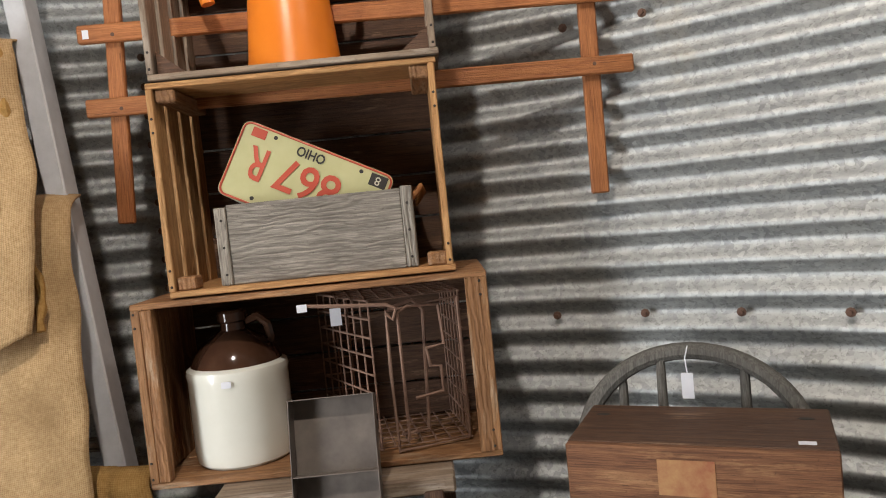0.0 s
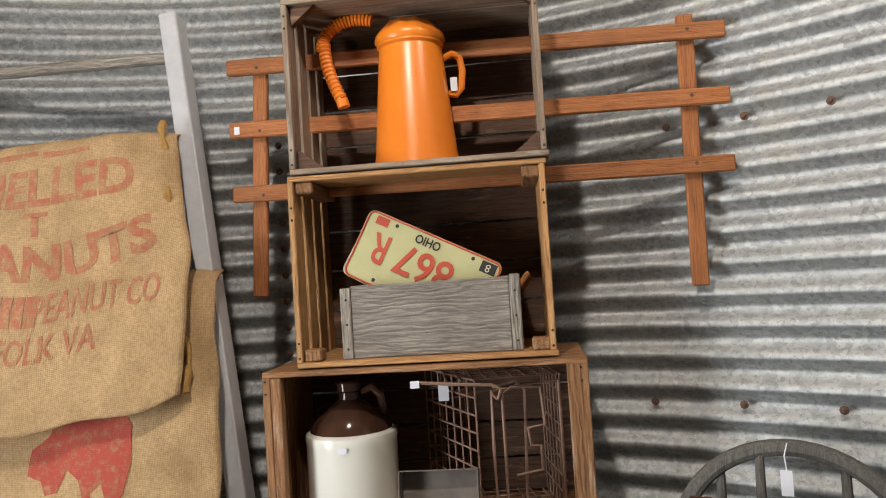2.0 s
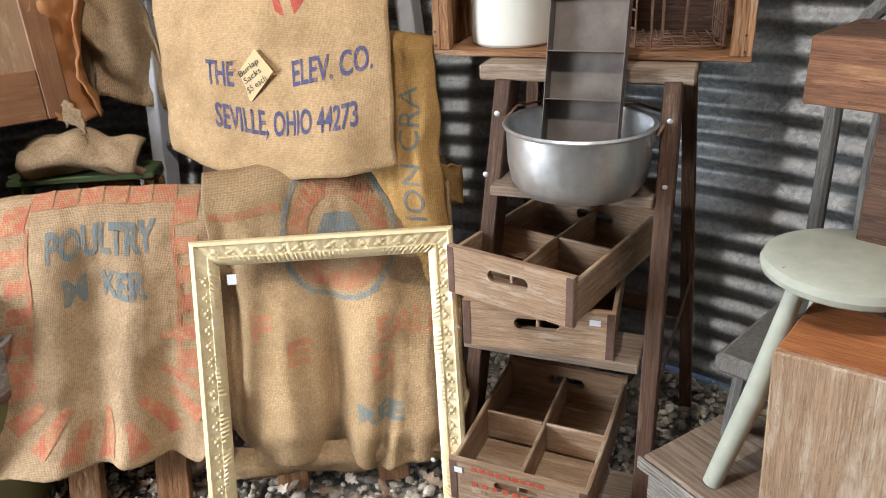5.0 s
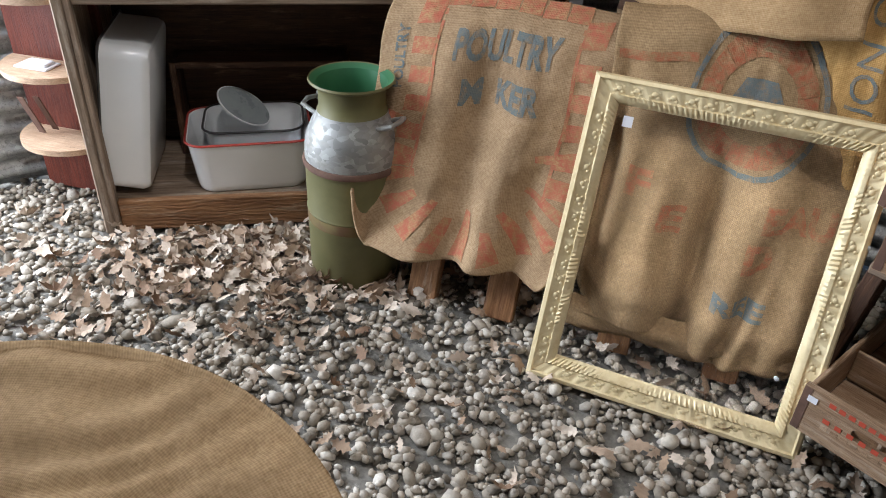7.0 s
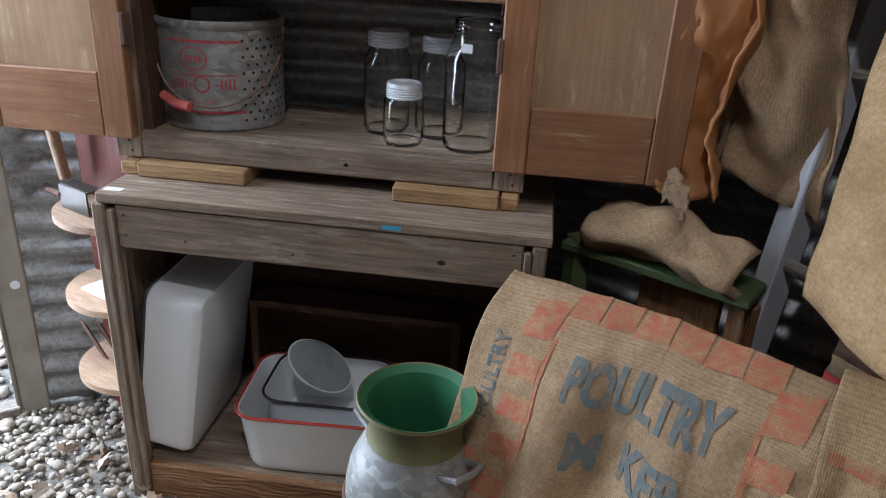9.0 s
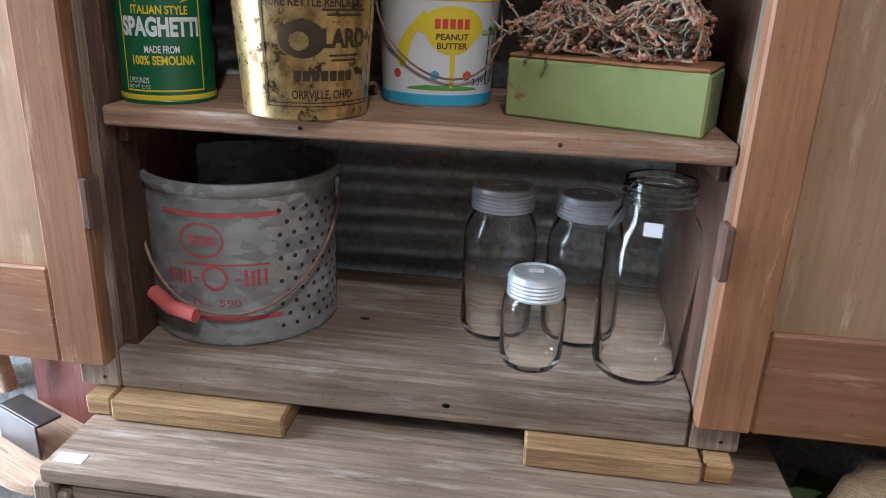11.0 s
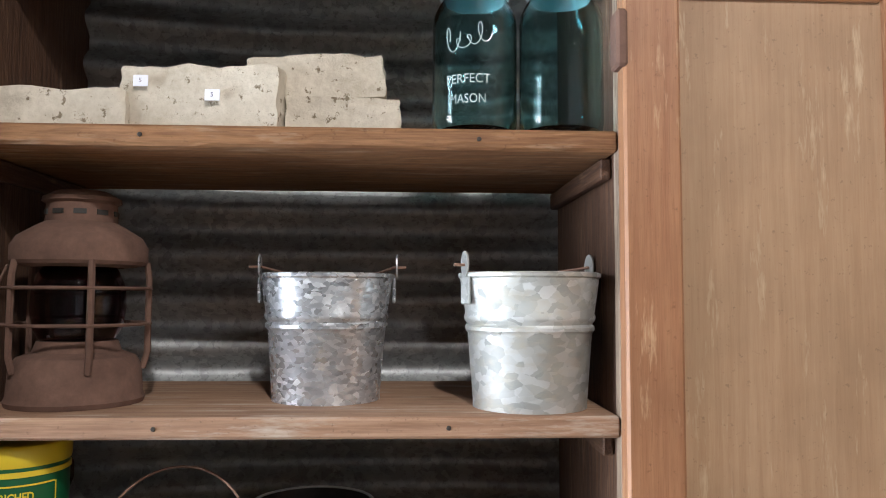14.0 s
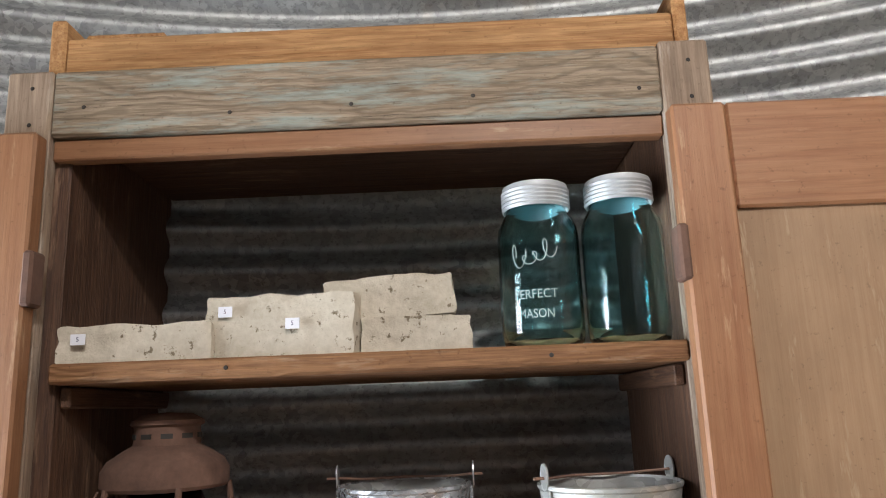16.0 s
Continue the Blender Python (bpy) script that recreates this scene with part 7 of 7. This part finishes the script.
part("worn_label", boxes(((0.135, -0.0012, 0.035), (0.215, -0.0004, 0.088)), bevel=0), coat("label_remnant", (0.30, 0.10, 0.05), (0.46, 0.27, 0.12), 60, 0.8, bumps=0.1), hx)
part("price_sticker", boxes(((0.325, 0.03, 0.1072), (0.348, 0.043, 0.108)), bevel=0), PAPER, hx)
for x in (0.03, 0.34):
    part("hand_hole", lathe([(0, 0.0006), (0.012, 0.0006), (0.012, 0), (0, 0)], 14, sy=0.5), INK, hx, "", pose(x, 0.15, 0.1071))

# ---- nails, knots and marks ----
NAIL = coat("nail_head", (0.025, 0.02, 0.018), (0.06, 0.05, 0.04), 80, 0.6, metal=0.4)
nail_mesh = mesh_of(lathe([(0, 0.0012), (0.0018, 0.001), (0.0026, 0.0), (0, 0.0)], 8), "nail", NAIL)
knot_mesh = mesh_of(lathe([(0, 0.0005), (0.005, 0.0005), (0.0075, 0.0), (0, 0.0)], 12, sx=1.0, sy=0.7), "knot", NAIL)


def nail(parent, x, y, z, rx=90, big=False, rz=0):
    ob = new("knot" if big else "nail", knot_mesh if big else nail_mesh)
    ob.parent = parent
    ob.matrix_local = pose(x, y, z, rx, 0, rz)


for x in (0.02, 0.19, 0.33, 0.47, 0.66):
    nail(cb, x, 0.0005, 1.99 + 0.02 * ((x * 37) % 1))
for x in (-0.045, 0.715):
    for z in (1.985, 2.03, 0.78, 0.80):
        nail(cb, x + 0.008 * math.sin(z * 90), -0.0005, z)
for z in (1.700, 1.403, 1.115):
    for x in (0.21, 0.52):
        nail(cb, x + 0.02 * math.sin(z * 50 + x * 9), 0.0015, z)
nail(cb, 0.265, 0.150, 0.8223, 0, True)
nail(cb, 0.40, 0.0005, 0.79, 90, True)
for x in (0.0, 0.74):
    for z in (0.65, 0.69):
        nail(be, x, -0.1225, z)
for x in (0.12, 0.33, 0.61):
    nail(be, x, -0.1225, 0.66 + 0.02 * math.sin(x * 31), 90, x > 0.5)
part("blue_chalk_mark", boxes(((0.50, -0.1286, 0.718), (0.535, -0.1282, 0.726)), bevel=0), TIN_BLUE, be)
for ob in [o for o in scene.objects if o.name.startswith("fruit_crate")]:
    w_ = 0.52 if "002" not in ob.name else 0.64
    for x in (0.006, w_ - 0.006):
        for z in (0.02, 0.05, 0.30, 0.325):
            nail(ob, x, -0.0005, z)
for x in (0.012, 0.355):
    for z in (0.02, 0.07, 0.12):
        nail(pb, x, -0.0035, z)

# ---- gravel and dry leaves ----
def stones(name, count, seed, inside, size, zmax, mat, label):
    """Rounded pebbles strewn on the ground as one mesh."""
    g = np.random.RandomState(seed)
    bm = bmesh.new()
    bmesh.ops.create_icosphere(bm, subdivisions=1, radius=1.0)
    bm.verts.ensure_lookup_table()
    bv = np.array([v.co[:] for v in bm.verts])
    bf = np.array([[v.index for v in f.verts] for f in bm.faces])
    bm.free()
    P = inside(g, count)
    n = len(P)
    s = size * np.exp(g.normal(0, 0.30, n))
    ab = np.stack([s * g.uniform(0.95, 1.45, n), s * g.uniform(0.75, 1.1, n), s * g.uniform(0.5, 0.8, n)], 1)
    yaw, ti = g.uniform(0, 6.283, n), g.normal(0, 0.35, n)
    c, sn, ct, st_ = np.cos(yaw), np.sin(yaw), np.cos(ti), np.sin(ti)
    v = bv[None] * ab[:, None, :] * (1 + g.normal(0, 0.07, (n, len(bv), 1)))
    x, y, z = v[..., 0], v[..., 1], v[..., 2]
    x, z = x * ct[:, None] + z * st_[:, None], -x * st_[:, None] + z * ct[:, None]
    x, y = x * c[:, None] - y * sn[:, None], x * sn[:, None] + y * c[:, None]
    zz = g.uniform(-0.008, zmax, n)
    V = np.stack([x + P[:, 0:1], y + P[:, 1:2], z + zz[:, None]], -1).reshape(-1, 3)
    Fc = (bf[None] + (np.arange(n) * len(bv))[:, None, None]).reshape(-1, 3)
    me = bpy.data.meshes.new(name)
    me.vertices.add(len(V))
    me.vertices.foreach_set("co", V.ravel())
    me.loops.add(Fc.size)
    me.loops.foreach_set("vertex_index", Fc.ravel().astype(np.int32))
    me.polygons.add(len(Fc))
    me.polygons.foreach_set("loop_start", np.arange(0, Fc.size, 3, dtype=np.int32))
    me.polygons.foreach_set("use_smooth", np.ones(len(Fc), dtype=bool))
    me.update()
    me.validate()
    me.materials.append(mat)
    return tagged(new(name, me), label, "gravel", kind="stuff")


def in_bin(g, count):
    p = np.stack([g.uniform(-2.6, 1.0, count), g.uniform(-0.9, 1.65, count)], 1)
    k = (p[:, 0] - CX) ** 2 + (p[:, 1] - CY) ** 2 < (R - 0.02) ** 2
    return p[k]


def outside(g, count):
    p = np.stack([g.uniform(-5.5, -2.35, count), g.uniform(-1.6, 1.2, count)], 1)
    k = (p[:, 0] - CX) ** 2 + (p[:, 1] - CY) ** 2 > (R + 0.02) ** 2
    return p[k]


GRAVEL = pebbles_mat("gravel", [(0.0, (0.17, 0.145, 0.115)), (0.3, (0.38, 0.33, 0.265)), (0.55, (0.54, 0.47, 0.385)), (0.8, (0.48, 0.435, 0.38)), (0.93, (0.68, 0.62, 0.53)), (1.0, (0.78, 0.73, 0.66))])
stones("gravel", 30000, 3, in_bin, 0.0088, 0.004, GRAVEL, "rounded grey and tan river gravel covering the floor")
stones("gravel_large", 3200, 8, in_bin, 0.0125, 0.006, GRAVEL, "larger pale pebbles scattered in the gravel")
stones("gravel_outside", 9000, 5, outside, 0.014, 0.004, GRAVEL, "sunlit grey gravel outside the doorway")

LEAF = pebbles_mat("dry_leaf", [(0.0, (0.20, 0.12, 0.075)), (0.25, (0.40, 0.28, 0.19)), (0.55, (0.58, 0.46, 0.36)), (1.0, (0.74, 0.64, 0.54))], 0.8, 40)
rng = random.Random(11)
bm = bmesh.new()
for k in range(1500):
    if k < 800:                                     # heap in front of the bench
        p = CAB @ Vector((rng.gauss(0.44, 0.25), -0.17 - abs(rng.gauss(0, 0.19)), 0))
        x, y = p.x, p.y
    else:
        x, y = rng.uniform(-2.3, 0.3), rng.uniform(-0.6, 1.2)
    if (x - CX) ** 2 + (y - CY) ** 2 > (R - 0.06) ** 2 or (x + 0.567) ** 2 + (y + 0.434) ** 2 < 0.09:
        continue
    size = rng.uniform(0.016, 0.038)
    m = pose(x, y, 0.012 + rng.uniform(0, 0.018), rng.gauss(0, 30), rng.gauss(0, 30), rng.uniform(0, 360))
    curl = rng.uniform(-22, 38)
    lobes = ((0, -1.0), (0.12, -0.60), (0.36, -0.50), (0.24, -0.22), (0.50, 0.05), (0.30, 0.22), (0.42, 0.55), (0.22, 0.62), (0.0, 1.0))
    right = [(a * size * rng.uniform(0.8, 1.2), b * size) for a, b in lobes]
    left = [(-a * size * rng.uniform(0.8, 1.2), b * size) for a, b in lobes[1:-1]]
    mid = [(0, b * size) for a, b in lobes]
    put = lambda a, b: bm.verts.new(m @ Vector((a, b, curl * (a * a) + 3 * curl * 0.3 * b * b)))
    vr = [put(*q) for q in right]
    vm = [vr[0]] + [put(*q) for q in mid[1:-1]] + [vr[-1]]
    vl = [vr[0]] + [put(*q) for q in left] + [vr[-1]]
    for i in range(len(lobes) - 1):
        for a, b in ((vr, vm), (vm, vl)):
            q = []
            for v in (a[i], a[i + 1], b[i + 1], b[i]):
                if v not in q:
                    q.append(v)
            if len(q) > 2:
                bm.faces.new(q)
me = bpy.data.meshes.new("fallen_leaves")
bm.to_mesh(me)
bm.free()
me.materials.append(LEAF)
tagged(new("fallen_leaves", me), "curled dry brown oak leaves strewn over the gravel", "leaves", kind="stuff")
